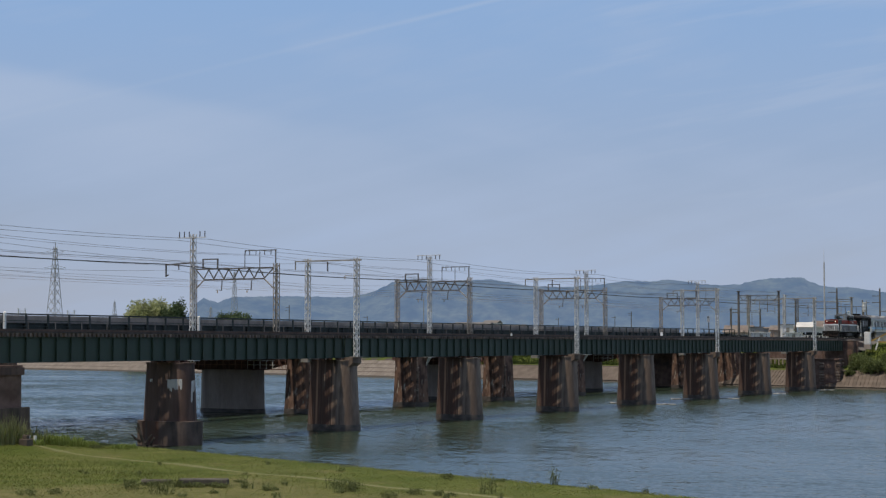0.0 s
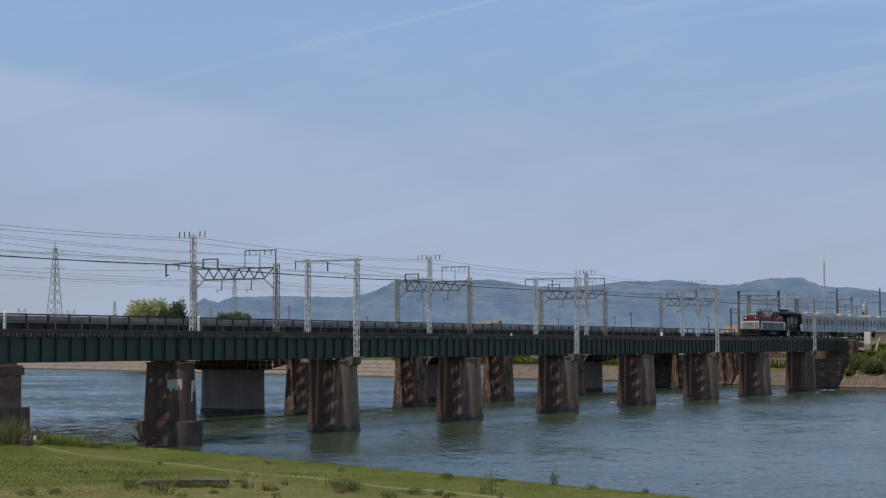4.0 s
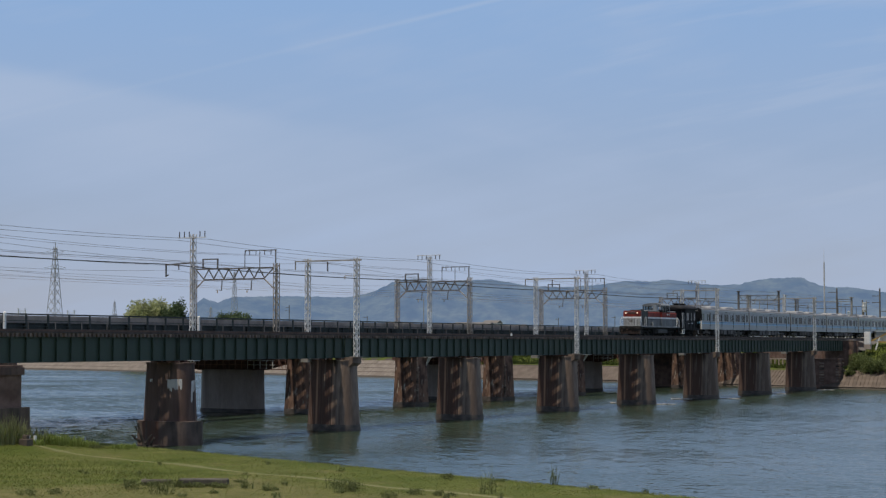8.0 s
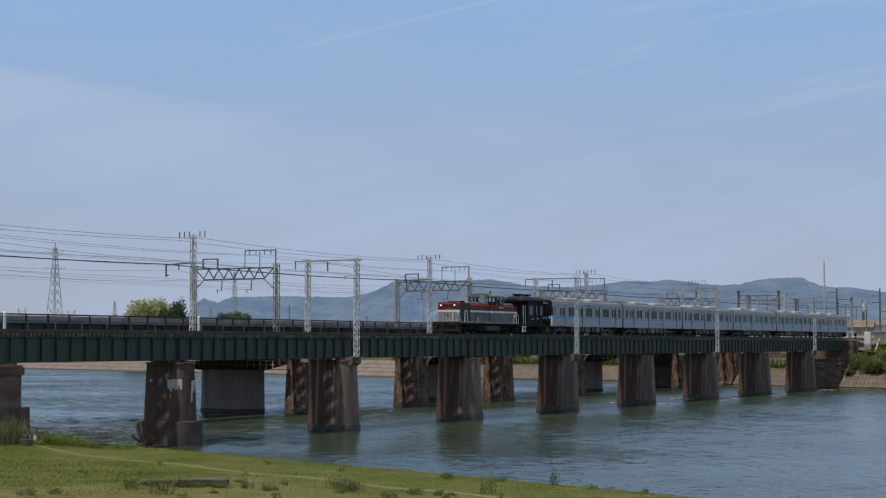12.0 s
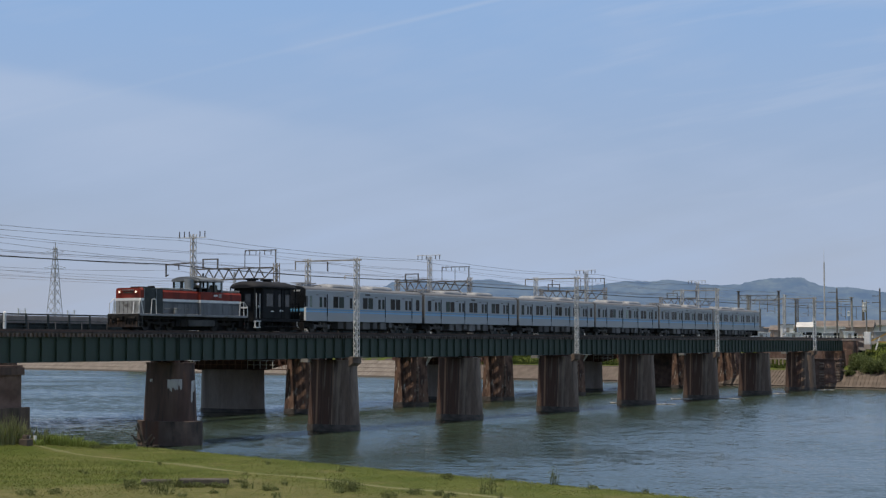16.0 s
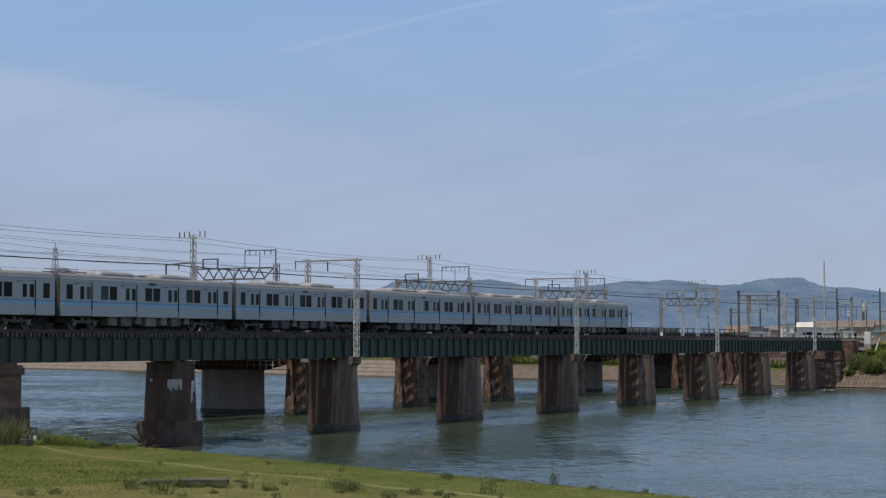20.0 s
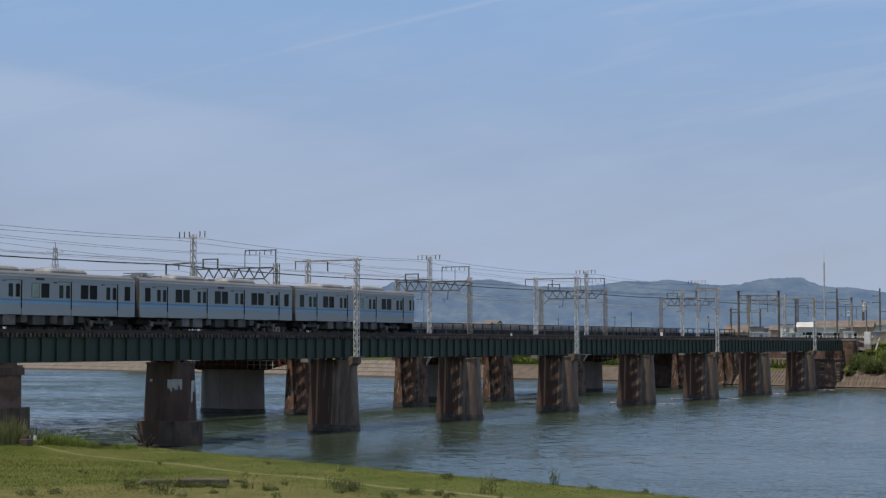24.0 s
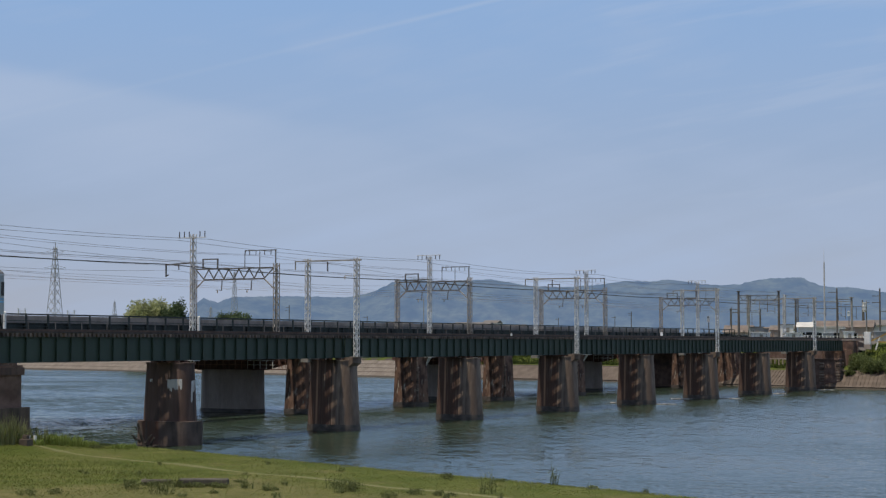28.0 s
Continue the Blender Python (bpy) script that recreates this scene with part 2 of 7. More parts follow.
def rust_drips(m, centres, half, colour, shift=0.0, thin=3.2, cover=0.40):
    """Rust that has run down from the girder seats, in ragged vertical tongues."""
    nt = m.node_tree
    bsdf = nt.nodes["Principled BSDF"]
    old = bsdf.inputs["Base Color"].links[0].from_socket
    co = nt.nodes.new("ShaderNodeTexCoord")
    sp = nt.nodes.new("ShaderNodeSeparateXYZ")
    nt.links.new(co.outputs["Object"], sp.inputs["Vector"])
    fac = None
    for c in centres:
        d = nt.nodes.new("ShaderNodeMath")
        d.operation = "SUBTRACT"
        d.inputs[1].default_value = c
        nt.links.new(sp.outputs["Y"], d.inputs[0])
        a = nt.nodes.new("ShaderNodeMath")
        a.operation = "ABSOLUTE"
        nt.links.new(d.outputs[0], a.inputs[0])
        r = nt.nodes.new("ShaderNodeMapRange")
        r.inputs["From Min"].default_value, r.inputs["From Max"].default_value = half * 0.35, half
        r.inputs["To Min"].default_value, r.inputs["To Max"].default_value = 1.0, 0.0
        nt.links.new(a.outputs[0], r.inputs["Value"])
        if fac is None:
            fac = r.outputs["Result"]
        else:
            mx = nt.nodes.new("ShaderNodeMath")
            mx.operation = "MAXIMUM"
            nt.links.new(fac, mx.inputs[0])
            nt.links.new(r.outputs["Result"], mx.inputs[1])
            fac = mx.outputs[0]
    mp = nt.nodes.new("ShaderNodeMapping")
    mp.inputs["Scale"].default_value, mp.inputs["Location"].default_value = (thin, thin, 0.14), (shift, shift, shift)
    nt.links.new(co.outputs["Object"], mp.inputs["Vector"])
    n = nt.nodes.new("ShaderNodeTexNoise")
    n.inputs["Scale"].default_value, n.inputs["Detail"].default_value = 1.6, 5
    nt.links.new(mp.outputs["Vector"], n.inputs["Vector"])
    rr = nt.nodes.new("ShaderNodeMapRange")
    rr.inputs["From Min"].default_value, rr.inputs["From Max"].default_value = cover, cover + 0.2
    nt.links.new(n.outputs["Fac"], rr.inputs["Value"])
    mul = nt.nodes.new("ShaderNodeMath")
    mul.operation = "MULTIPLY"
    nt.links.new(fac, mul.inputs[0])
    nt.links.new(rr.outputs["Result"], mul.inputs[1])
    mix = nt.nodes.new("ShaderNodeMix")
    mix.data_type = "RGBA"
    nt.links.new(mul.outputs[0], mix.inputs["Factor"])
    nt.links.new(old, mix.inputs["A"])
    mix.inputs["B"].default_value = (*colour, 1)
    nt.links.new(mix.outputs["Result"], bsdf.inputs["Base Color"])


rust_drips(MAT["pier"], (1.55, 0.75, -0.05), 0.95, (0.094, 0.048, 0.033), 0.0, 1.3, 0.10)
rust_drips(MAT["pier"], (0.35, -0.85, 1.9), 0.34, (0.062, 0.034, 0.026), 4.7, 2.2, 0.44)
rust_drips(MAT["pier"], (0.98,), 0.15, (0.34, 0.19, 0.118), 9.1, 1.0, 0.14)
rust_drips(MAT["pier"], (0.72, -0.75), 0.10, (0.30, 0.19, 0.13), 2.3, 1.6, 0.44)
rust_drips(MAT["pier"], (1.2, -0.4), 1.5, (0.275, 0.215, 0.168), 6.6, 4.2, 0.565)
rust_drips(MAT["pier"], (1.0, -0.6), 1.6, (0.050, 0.034, 0.027), 13.2, 4.8, 0.555)
rust_drips(MAT["pier_low"], (0.9, 0.1), 0.75, (0.115, 0.055, 0.036), 1.4, 1.6, 0.34)


# ---------------------------------------------------------------- mesh helpers
def part(name, bm, material, parent=None, label=""):
    """Links a bmesh as one mesh object under a thing or a part."""
    me = bpy.data.meshes.new(name)
    bm.normal_update()
    bm.to_mesh(me)
    bm.free()
    me.materials.append(material)
    ob = new(name, me)
    if parent is not None:
        ob.parent = parent
    if label:
        ob["label"] = label
    return ob


def thing(name, label, category, group="", kind="", at=(0, 0, 0)):
    ob = new(name)
    ob.empty_display_size = 0.2
    ob.location = at
    return tagged(ob, label, category, group, kind)


def box(bm, x0, x1, y0, y1, z0, z1, bevel=0.0):
    r = bmesh.ops.create_cube(bm, size=1.0, matrix=Matrix.LocRotScale(((x0 + x1) / 2, (y0 + y1) / 2, (z0 + z1) / 2), None, (abs(x1 - x0), abs(y1 - y0), abs(z1 - z0))))
    if bevel:
        edges = list({e for v in r["verts"] for e in v.link_edges})
        bmesh.ops.bevel(bm, geom=edges, offset=bevel, segments=2, affect="EDGES", profile=0.5)
    return bm


def rod(bm, a, b, r, sides=6, r2=None):
    a, b = Vector(a), Vector(b)
    m = Matrix.Translation((a + b) / 2) @ (b - a).to_track_quat("Z", "Y").to_matrix().to_4x4()
    bmesh.ops.create_cone(bm, cap_ends=True, segments=sides, radius1=r, radius2=r if r2 is None else r2, depth=(b - a).length, matrix=m)
    return bm


def bar(bm, a, b, w, h=None):
    """A square bar from a to b."""
    a, b = Vector(a), Vector(b)
    m = Matrix.Translation((a + b) / 2) @ (b - a).to_track_quat("Z", "Y").to_matrix().to_4x4() @ Matrix.Diagonal((w, h or w, (b - a).length, 1))
    bmesh.ops.create_cube(bm, size=1.0, matrix=m)
    return bm


def prism(bm, outline, axis, lo, hi):
    """Pushes a closed outline (two coordinates each) along an axis from lo to hi."""
    def at(p, k):
        return {"x": (k, p[0], p[1]), "y": (p[0], k, p[1]), "z": (p[0], p[1], k)}[axis]
    low = [bm.verts.new(at(p, lo)) for p in outline]
    top = [bm.verts.new(at(p, hi)) for p in outline]
    n = len(outline)
    for i in range(n):
        bm.faces.new((low[i], low[(i + 1) % n], top[(i + 1) % n], top[i]))
    bm.faces.new(low[::-1])
    bm.faces.new(top)
    bmesh.ops.recalc_face_normals(bm, faces=bm.faces[:])
    return bm


def B():
    return bmesh.new()


def flow(points, x):
    """Reads a broken line of (x, y) points at x."""
    return float(np.interp(x, [p[0] for p in points], [p[1] for p in points]))

# ---------------------------------------------------------------- ground and water
FAR_SHORE = [(-900, -60), (-200, 50), (-12, 85.4), (0, 89), (20, 100), (43, 117), (112, 136), (227, 180), (500, 262), (1500, 520), (4900, 1400)]


def near_shore(y):
    return -91.6 + 0.412 * y


def far_shore(y):
    return flow(FAR_SHORE, y)


def smooth(a, b, v):
    k = min(1.0, max(0.0, (v - a) / (b - a)))
    return k * k * (3 - 2 * k)


def ground_height(x, y):
    s = x - near_shore(y)
    f = x - far_shore(y)
    if s < 0:
        flat = 0.42 * smooth(0, 1.6, -s) + 0.012 * min(40, -s) + 0.10 * noise.noise((x * 0.13, y * 0.13, 0)) * smooth(0, 5, -s)
        mound = 0.62 * math.exp(-((x + 105.0) ** 2 + (y + 1.5) ** 2) / 26.0)
        return flat + mound + 4.8 * smooth(41.5, 57.5, -s)
    if f > -5:
        rim = 5 + 1.8 * smooth(85, 105, y)
        h = max(-2.6, f * 0.62) if f < rim else 0.62 * rim
        h += (6.7 - 0.62 * rim) * smooth(rim + 0.5, 17, f) + 0.75 * smooth(17, 28, f)
        return h - 2.4 * smooth(120, 600, f) + 0.15 * noise.noise((x * 0.2, y * 0.2, 3)) * smooth(7, 12, f)
    return -min(2.6, 0.22 * s) if s < 30 else -2.6


def axis_steps(inner_lo, inner_hi, step, reach):
    v = list(np.arange(inner_lo, inner_hi + 0.01, step))
    d = step
    while v[-1] < reach:
        d *= 1.28
        v.append(min(reach, v[-1] + d))
    d = step
    while v[0] > -reach:
        d *= 1.28
        v.insert(0, max(-reach, v[0] - d))
    return v


def dryness(x, y):
    """How far the sward has dried out: green by the water, straw on the trodden ground further up."""
    b = near_shore(y) - x
    edge = flow([(-60, 13.0), (-42, 12.6), (-35, 11.6), (-29, 11.8), (-26.5, 13.0), (-25, 17.0), (-22.5, 27.0), (-18, 33.0), (10, 38.0)], y)
    n = 3.2 * noise.noise((x * 0.16, y * 0.16, 7)) + 1.5 * noise.noise((x * 0.55, y * 0.55, 2))
    return 0.03 + 0.20 * smooth(-0.4, 1.6, n) * smooth(2.0, 6.0, b) + 0.57 * smooth(edge - 2.5, edge + 3.5, b + n)


def make_ground():
    xs, ys = axis_steps(-136, 200, 1.5, 4900), axis_steps(-66, 270, 1.75, 4900)
    verts = [(x, y, ground_height(x, y)) for y in ys for x in xs]
    n = len(xs)
    faces = [(j * n + i, j * n + i + 1, (j + 1) * n + i + 1, (j + 1) * n + i) for j in range(len(ys) - 1) for i in range(n - 1)]
    me = bpy.data.meshes.new("ground")
    me.from_pydata(verts, [], faces)
    dry = me.attributes.new("dry", "FLOAT", "POINT")
    dry.data.foreach_set("value", [dryness(v[0], v[1]) if v[0] < -60 and v[2] > 0.2 else 0.0 for v in verts])
    m = surface("meadow_soil", (0.054, 0.077, 0.014), (0.086, 0.102, 0.025), 0.30, 0.95, spec=0.08, bump=0.012, fine=9, world=True, spread=(0.36, 0.64),
                stain=(0.105, 0.098, 0.040), stain_at=(0.54, 0.74), stain_scale=0.35)
    nt = m.node_tree
    bsdf = nt.nodes["Principled BSDF"]
    green = bsdf.inputs["Base Color"].links[0].from_socket
    where = nt.nodes.new("ShaderNodeNewGeometry")
    tuft = nt.nodes.new("ShaderNodeTexNoise")
    tuft.inputs["Scale"].default_value, tuft.inputs["Detail"].default_value, tuft.inputs["Roughness"].default_value = 1.3, 6, 0.7
    nt.links.new(where.outputs["Position"], tuft.inputs["Vector"])
    straw = nt.nodes.new("ShaderNodeValToRGB")
    straw.color_ramp.elements[0].position, straw.color_ramp.elements[0].color = 0.34, (0.088, 0.088, 0.034, 1)
    straw.color_ramp.elements[1].position, straw.color_ramp.elements[1].color = 0.66, (0.180, 0.154, 0.076, 1)
    nt.links.new(tuft.outputs["Fac"], straw.inputs["Fac"])
    held = nt.nodes.new("ShaderNodeAttribute")
    held.attribute_name = "dry"
    worn = nt.nodes.new("ShaderNodeMix")
    worn.data_type = "RGBA"
    nt.links.new(held.outputs["Fac"], worn.inputs["Factor"])
    nt.links.new(green, worn.inputs["A"])
    nt.links.new(straw.outputs["Color"], worn.inputs["B"])
    nt.links.new(worn.outputs["Result"], bsdf.inputs["Base Color"])
    me.materials.append(m)
    for p in me.polygons:
        p.use_smooth = True
    tagged(new("ground", me), "grassy river banks and flat land under dry and green turf", "ground", kind="structure")


def make_water():
    m = bpy.data.materials.new("river_water")
    m.use_nodes = True
    nt = m.node_tree
    bsdf = nt.nodes["Principled BSDF"]
    bsdf.inputs["Base Color"].default_value = (0.026, 0.039, 0.027, 1)
    bsdf.inputs["Roughness"].default_value = 0.14
    bsdf.inputs["IOR"].default_value = 1.262
    co = nt.nodes.new("ShaderNodeTexCoord")
    def waves(scale, detail, stretch, rough=0.5, out="Color"):
        mp = nt.nodes.new("ShaderNodeMapping")
        mp.inputs["Scale"].default_value = stretch
        mp.inputs["Rotation"].default_value = (0, 0, radians(-24))
        nt.links.new(co.outputs["Object"], mp.inputs["Vector"])
        tex = nt.nodes.new("ShaderNodeTexNoise")
        tex.inputs["Scale"].default_value, tex.inputs["Detail"].default_value, tex.inputs["Roughness"].default_value = scale, detail, rough
        nt.links.new(mp.outputs["Vector"], tex.inputs["Vector"])
        return tex.outputs[out]

    # calm and ruffled patches drift over the river
    gust = nt.nodes.new("ShaderNodeMapRange")
    gust.inputs["From Min"].default_value, gust.inputs["From Max"].default_value = 0.35, 0.65
    gust.inputs["To Min"].default_value, gust.inputs["To Max"].default_value = 0.45, 1.3
    nt.links.new(waves(0.035, 3, (1, 0.5, 1), out="Fac"), gust.inputs["Value"])
    total = None
    for scale, steep, detail, stretch in ((0.16, 0.10, 2, (1.0, 0.5, 1)), (1.1, 0.36, 3, (1.0, 0.5, 1)), (4.0, 0.40, 2, (1, 0.8, 1))):
        centre = nt.nodes.new("ShaderNodeVectorMath")
        centre.operation = "SUBTRACT"
        centre.inputs[1].default_value = (0.5, 0.5, 0.5)
        nt.links.new(waves(scale, detail, stretch), centre.inputs[0])
        tilt = nt.nodes.new("ShaderNodeVectorMath")
        tilt.operation = "MULTIPLY"
        tilt.inputs[1].default_value = (steep, steep, 0)
        nt.links.new(centre.outputs["Vector"], tilt.inputs[0])
        if total is None:
            total = tilt.outputs["Vector"]
        else:
            add = nt.nodes.new("ShaderNodeVectorMath")
            nt.links.new(total, add.inputs[0])
            nt.links.new(tilt.outputs["Vector"], add.inputs[1])
            total = add.outputs["Vector"]
    # a riffle over the shallows near the bank
    where = nt.nodes.new("ShaderNodeNewGeometry")
    away = nt.nodes.new("ShaderNodeVectorMath")
    away.operation = "DISTANCE"
    away.inputs[1].default_value = (-66, 25, 0)
    nt.links.new(where.outputs["Position"], away.inputs[0])
    riffle = nt.nodes.new("ShaderNodeMapRange")
    riffle.interpolation_type = "SMOOTHSTEP"
    riffle.inputs["From Min"].default_value, riffle.inputs["From Max"].default_value = 6, 22
    riffle.inputs["To Min"].default_value, riffle.inputs["To Max"].default_value = 2.6, 0.0
    nt.links.new(away.outputs["Value"], riffle.inputs["Value"])
    # rougher above the bridge, calmer in its lee
    split = nt.nodes.new("ShaderNodeSeparateXYZ")
    nt.links.new(where.outputs["Position"], split.inputs["Vector"])
    lee = nt.nodes.new("ShaderNodeMapRange")
    lee.interpolation_type = "SMOOTHSTEP"
    lee.inputs["From Min"].default_value, lee.inputs["From Max"].default_value = -30, 18
    lee.inputs["To Min"].default_value, lee.inputs["To Max"].default_value = 0.75, 1.7
    nt.links.new(split.outputs["Y"], lee.inputs["Value"])
    mild = nt.nodes.new("ShaderNodeMath")
    mild.operation = "MULTIPLY"
    nt.links.new(gust.outputs["Result"], mild.inputs[0])
    nt.links.new(lee.outputs["Result"], mild.inputs[1])
    stir = nt.nodes.new("ShaderNodeMath")
    nt.links.new(mild.outputs[0], stir.inputs[0])
    nt.links.new(riffle.outputs["Result"], stir.inputs[1])
    scaled = nt.nodes.new("ShaderNodeVectorMath")
    scaled.operation = "SCALE"
    nt.links.new(total, scaled.inputs[0])
    nt.links.new(stir.outputs[0], scaled.inputs["Scale"])
    # added normal tilt lifts reflections up the sky, more above bridge and in gusts
    lean = nt.nodes.new("ShaderNodeMapRange")
    lean.interpolation_type = "SMOOTHSTEP"
    lean.inputs["From Min"].default_value, lean.inputs["From Max"].default_value = -35, 30
    lean.inputs["To Min"].default_value, lean.inputs["To Max"].default_value = 0.050, 0.150
    nt.links.new(split.outputs["Y"], lean.inputs["Value"])
    gusty = nt.nodes.new("ShaderNodeMath")
    gusty.operation = "MULTIPLY"
    nt.links.new(lean.outputs["Result"], gusty.inputs[0])
    nt.links.new(gust.outputs["Result"], gusty.inputs[1])
    leaning = nt.nodes.new("ShaderNodeVectorMath")
    leaning.operation = "SCALE"
    leaning.inputs[0].default_value = (-0.876, -0.482, 0)
    nt.links.new(gusty.outputs[0], leaning.inputs["Scale"])
    tilted = nt.nodes.new("ShaderNodeVectorMath")
    nt.links.new(scaled.outputs["Vector"], tilted.inputs[0])
    nt.links.new(leaning.outputs["Vector"], tilted.inputs[1])
    upright = nt.nodes.new("ShaderNodeVectorMath")
    upright.inputs[1].default_value = (0, 0, 1)
    nt.links.new(tilted.outputs["Vector"], upright.inputs[0])
    unit = nt.nodes.new("ShaderNodeVectorMath")
    unit.operation = "NORMALIZE"
    nt.links.new(upright.outputs["Vector"], unit.inputs[0])
    nt.links.new(unit.outputs["Vector"], bsdf.inputs["Normal"])
    bm = B()
    bmesh.ops.create_grid(bm, x_segments=8, y_segments=8, size=2600)
    ob = part("water", bm, m)
    return tagged(ob, "grey-blue rippled river water with small wind waves", "water", kind="structure")


make_ground()
water = make_water()

# ---------------------------------------------------------------- far bank: revetment of concrete blocks, abutments, railway bed
def bank_frame(y):
    """The slope's frame at the far shore: along the shore, up the slope, outwards."""
    along = Vector((far_shore(y + 1) - far_shore(y - 1), 2, 0)).normalized()
    across = Vector((along.y, -along.x, 0))
    up = (across + Vector((0, 0, 0.62))).normalized()
    return along, up, up.cross(along).normalized() * (1 if up.cross(along).z > 0 else -1)


REVETMENT = None


def make_revetment_bed():
    bm = B()
    rows = []
    y = -140.0
    while y < 420:
        along, up, out = bank_frame(y)
        p = Vector((far_shore(y), y, 0))
        rows.append([bm.verts.new(p + up * d + out * 0.2) for d in (-1.2, 0.0, 3.3, 4.9, 5.3 + 1.9 * smooth(85, 105, y))])
        y += 3.0
    for a, b in zip(rows, rows[1:]):
        for i in range(4):
            bm.faces.new((a[i], a[i + 1], b[i + 1], b[i]))
    bmesh.ops.recalc_face_normals(bm, faces=bm.faces[:])
    ob = part("revetment", bm, MAT["block_bed"])
    return tagged(ob, "sloping river bank revetment of pale concrete blocks", "revetment", kind="structure")


def lozenge(wide):
    """One revetment block: a low slab with slanted ends."""
    bm = B()
    k = 1.85 if wide else 1.0
    lean = 0.0 if wide else 0.50
    h = 0.35 * k
    lo = [(-h - lean / 2, -0.782), (h - lean / 2, -0.782), (h + lean / 2, 0.782), (-h + lean / 2, 0.782)]
    a = [bm.verts.new((p[0], p[1], 0)) for p in lo]
    b = [bm.verts.new((p[0] * (0.90 if wide else 0.94), p[1] * (0.86 if wide else 0.99), 0.14)) for p in lo]
    for i in range(4):
        bm.faces.new((a[i], a[(i + 1) % 4], b[(i + 1) % 4], b[i]))
    bm.faces.new(b)
    bmesh.ops.recalc_face_normals(bm, faces=bm.faces[:])
    return bm


def block_pose(y, row):
    along, up, out = bank_frame(y)
    p = Vector((far_shore(y), y, 0)) + up * (0.80 + 1.56 * row) + out * 0.21
    m = Matrix((along, up, out)).transposed().to_4x4()
    m.translation = p + along * ((0.0 if y > 90 else 0.50) * row)
    return m


def make_revetment_blocks(bed):
    first = part("block", lozenge(False), MAT["block"], bed)
    broad = part("block", lozenge(True), MAT["block_pale"], bed)
    broad.matrix_basis = block_pose(90.2, 0)
    count = 0
    rest, pale = B(), B()
    y = -60.0
    while y < 330:
        for row in range(4 if y > 95 else 3):
            m = block_pose(y, row)
            if count < 300 and -30 < y < 95:
                o = first if count == 0 else new("block", broad.data if y > 90 else first.data)
                o.parent = bed
                o.matrix_basis = m
                count += 1
            else:
                src = lozenge(y > 90)
                src.transform(m)
                me = bpy.data.meshes.new("tmp")
                src.to_mesh(me)
                src.free()
                (pale if y > 90 else rest).from_mesh(me)
                bpy.data.meshes.remove(me)
        y += 1.29 if y > 90 else 0.68
    part("far_blocks", rest, MAT["block"], bed)["kind"] = "stuff"
    part("far_blocks", pale, MAT["block_pale"], bed)["kind"] = "stuff"


REVETMENT = make_revetment_bed()
make_revetment_blocks(REVETMENT)


def make_abutment(x, y, w, top, label):
    a = thing("abutment", label, "bridge abutment", at=(x, y, 0))
    part("front_wall", box(B(), 0.0, 2.2, -w, w, -1.0, top - 1.5, 0.05), MAT["brick"], a)
    part("back_wall", box(B(), 0.75, 2.2, -w, w, top - 1.497, top, 0.04), MAT["brick"], a)
    for s in (-1, 1):
        wing = [(2.203, -0.5), (9.5, 3.5), (9.5, top - 0.8), (2.203, top)]
        part("wing_wall", prism(B(), wing, "y", s * w - 0.3, s * w + 0.3), MAT["brick"], a)
    part("coping", box(B(), 0.70, 2.3, -w - 0.08, w + 0.08, top + 0.003, top + 0.16, 0.02), MAT["concrete"], a)
    return a


make_abutment(96.6, 0, 2.6, 7.72, "weathered brown brick abutment with wing walls")
front = thing("abutment", "low dark brick bearing block at the water's edge", "bridge abutment", at=(89.4, 0, 0))
part("block", box(B(), 0, 2.6, -2.1, 2.1, -1.5, 4.55, 0.06), MAT["brick"], front)
part("ledge", box(B(), -0.15, 2.75, -2.25, 2.25, 4.553, 4.8, 0.03), MAT["brick"], front)
for k in range(9):
    for x in (-0.08, 2.0):
        part("quoin", box(B(), x, x + 0.70, -2.36, -1.7, 0.25 + 0.46 * k, 0.50 + 0.46 * k, 0.03), MAT["quoin"], front)
    part("quoin", box(B(), -0.10, 0.5, 0.2, 1.0, 0.25 + 0.46 * k, 0.50 + 0.46 * k, 0.03), MAT["quoin"], front)
wide = thing("concrete_pier", "broad dark brick pier of the newer bridge at the bank", "bridge pier", "third bridge piers", at=(91.0, 29.8, 0))
part("shaft", box(B(), -1.0, 1.6, -5.6, 5.0, -1.5, 5.2, 0.08), MAT["brick"], wide)
part("cap", box(B(), -1.2, 1.8, -5.9, 5.2, 5.203, 5.75, 0.05), MAT["brick"], wide)
wall = part("retaining_wall", bar(B(), (100.2, 3.1, 5.0), (110, 17.7, 5.0), 0.6, 4.4), MAT["brick"])
tagged(wall, "weathered brick retaining wall between the two abutments", "retaining wall", kind="structure")
make_abutment(124.2, 20.6, 2.6, 7.72, "brown brick abutment of the second bridge")
make_abutment(118.2, 29.8, 6.0, 7.2, "broad brick abutment of the newer bridge")
make_abutment(-152.4, 0, 2.6, 7.72, "brick abutment behind the near levee")

MAT["ballast"] = surface("brown_track_ballast", (0.12, 0.105, 0.095), (0.22, 0.20, 0.18), 3.0, 0.95, bump=0.04)


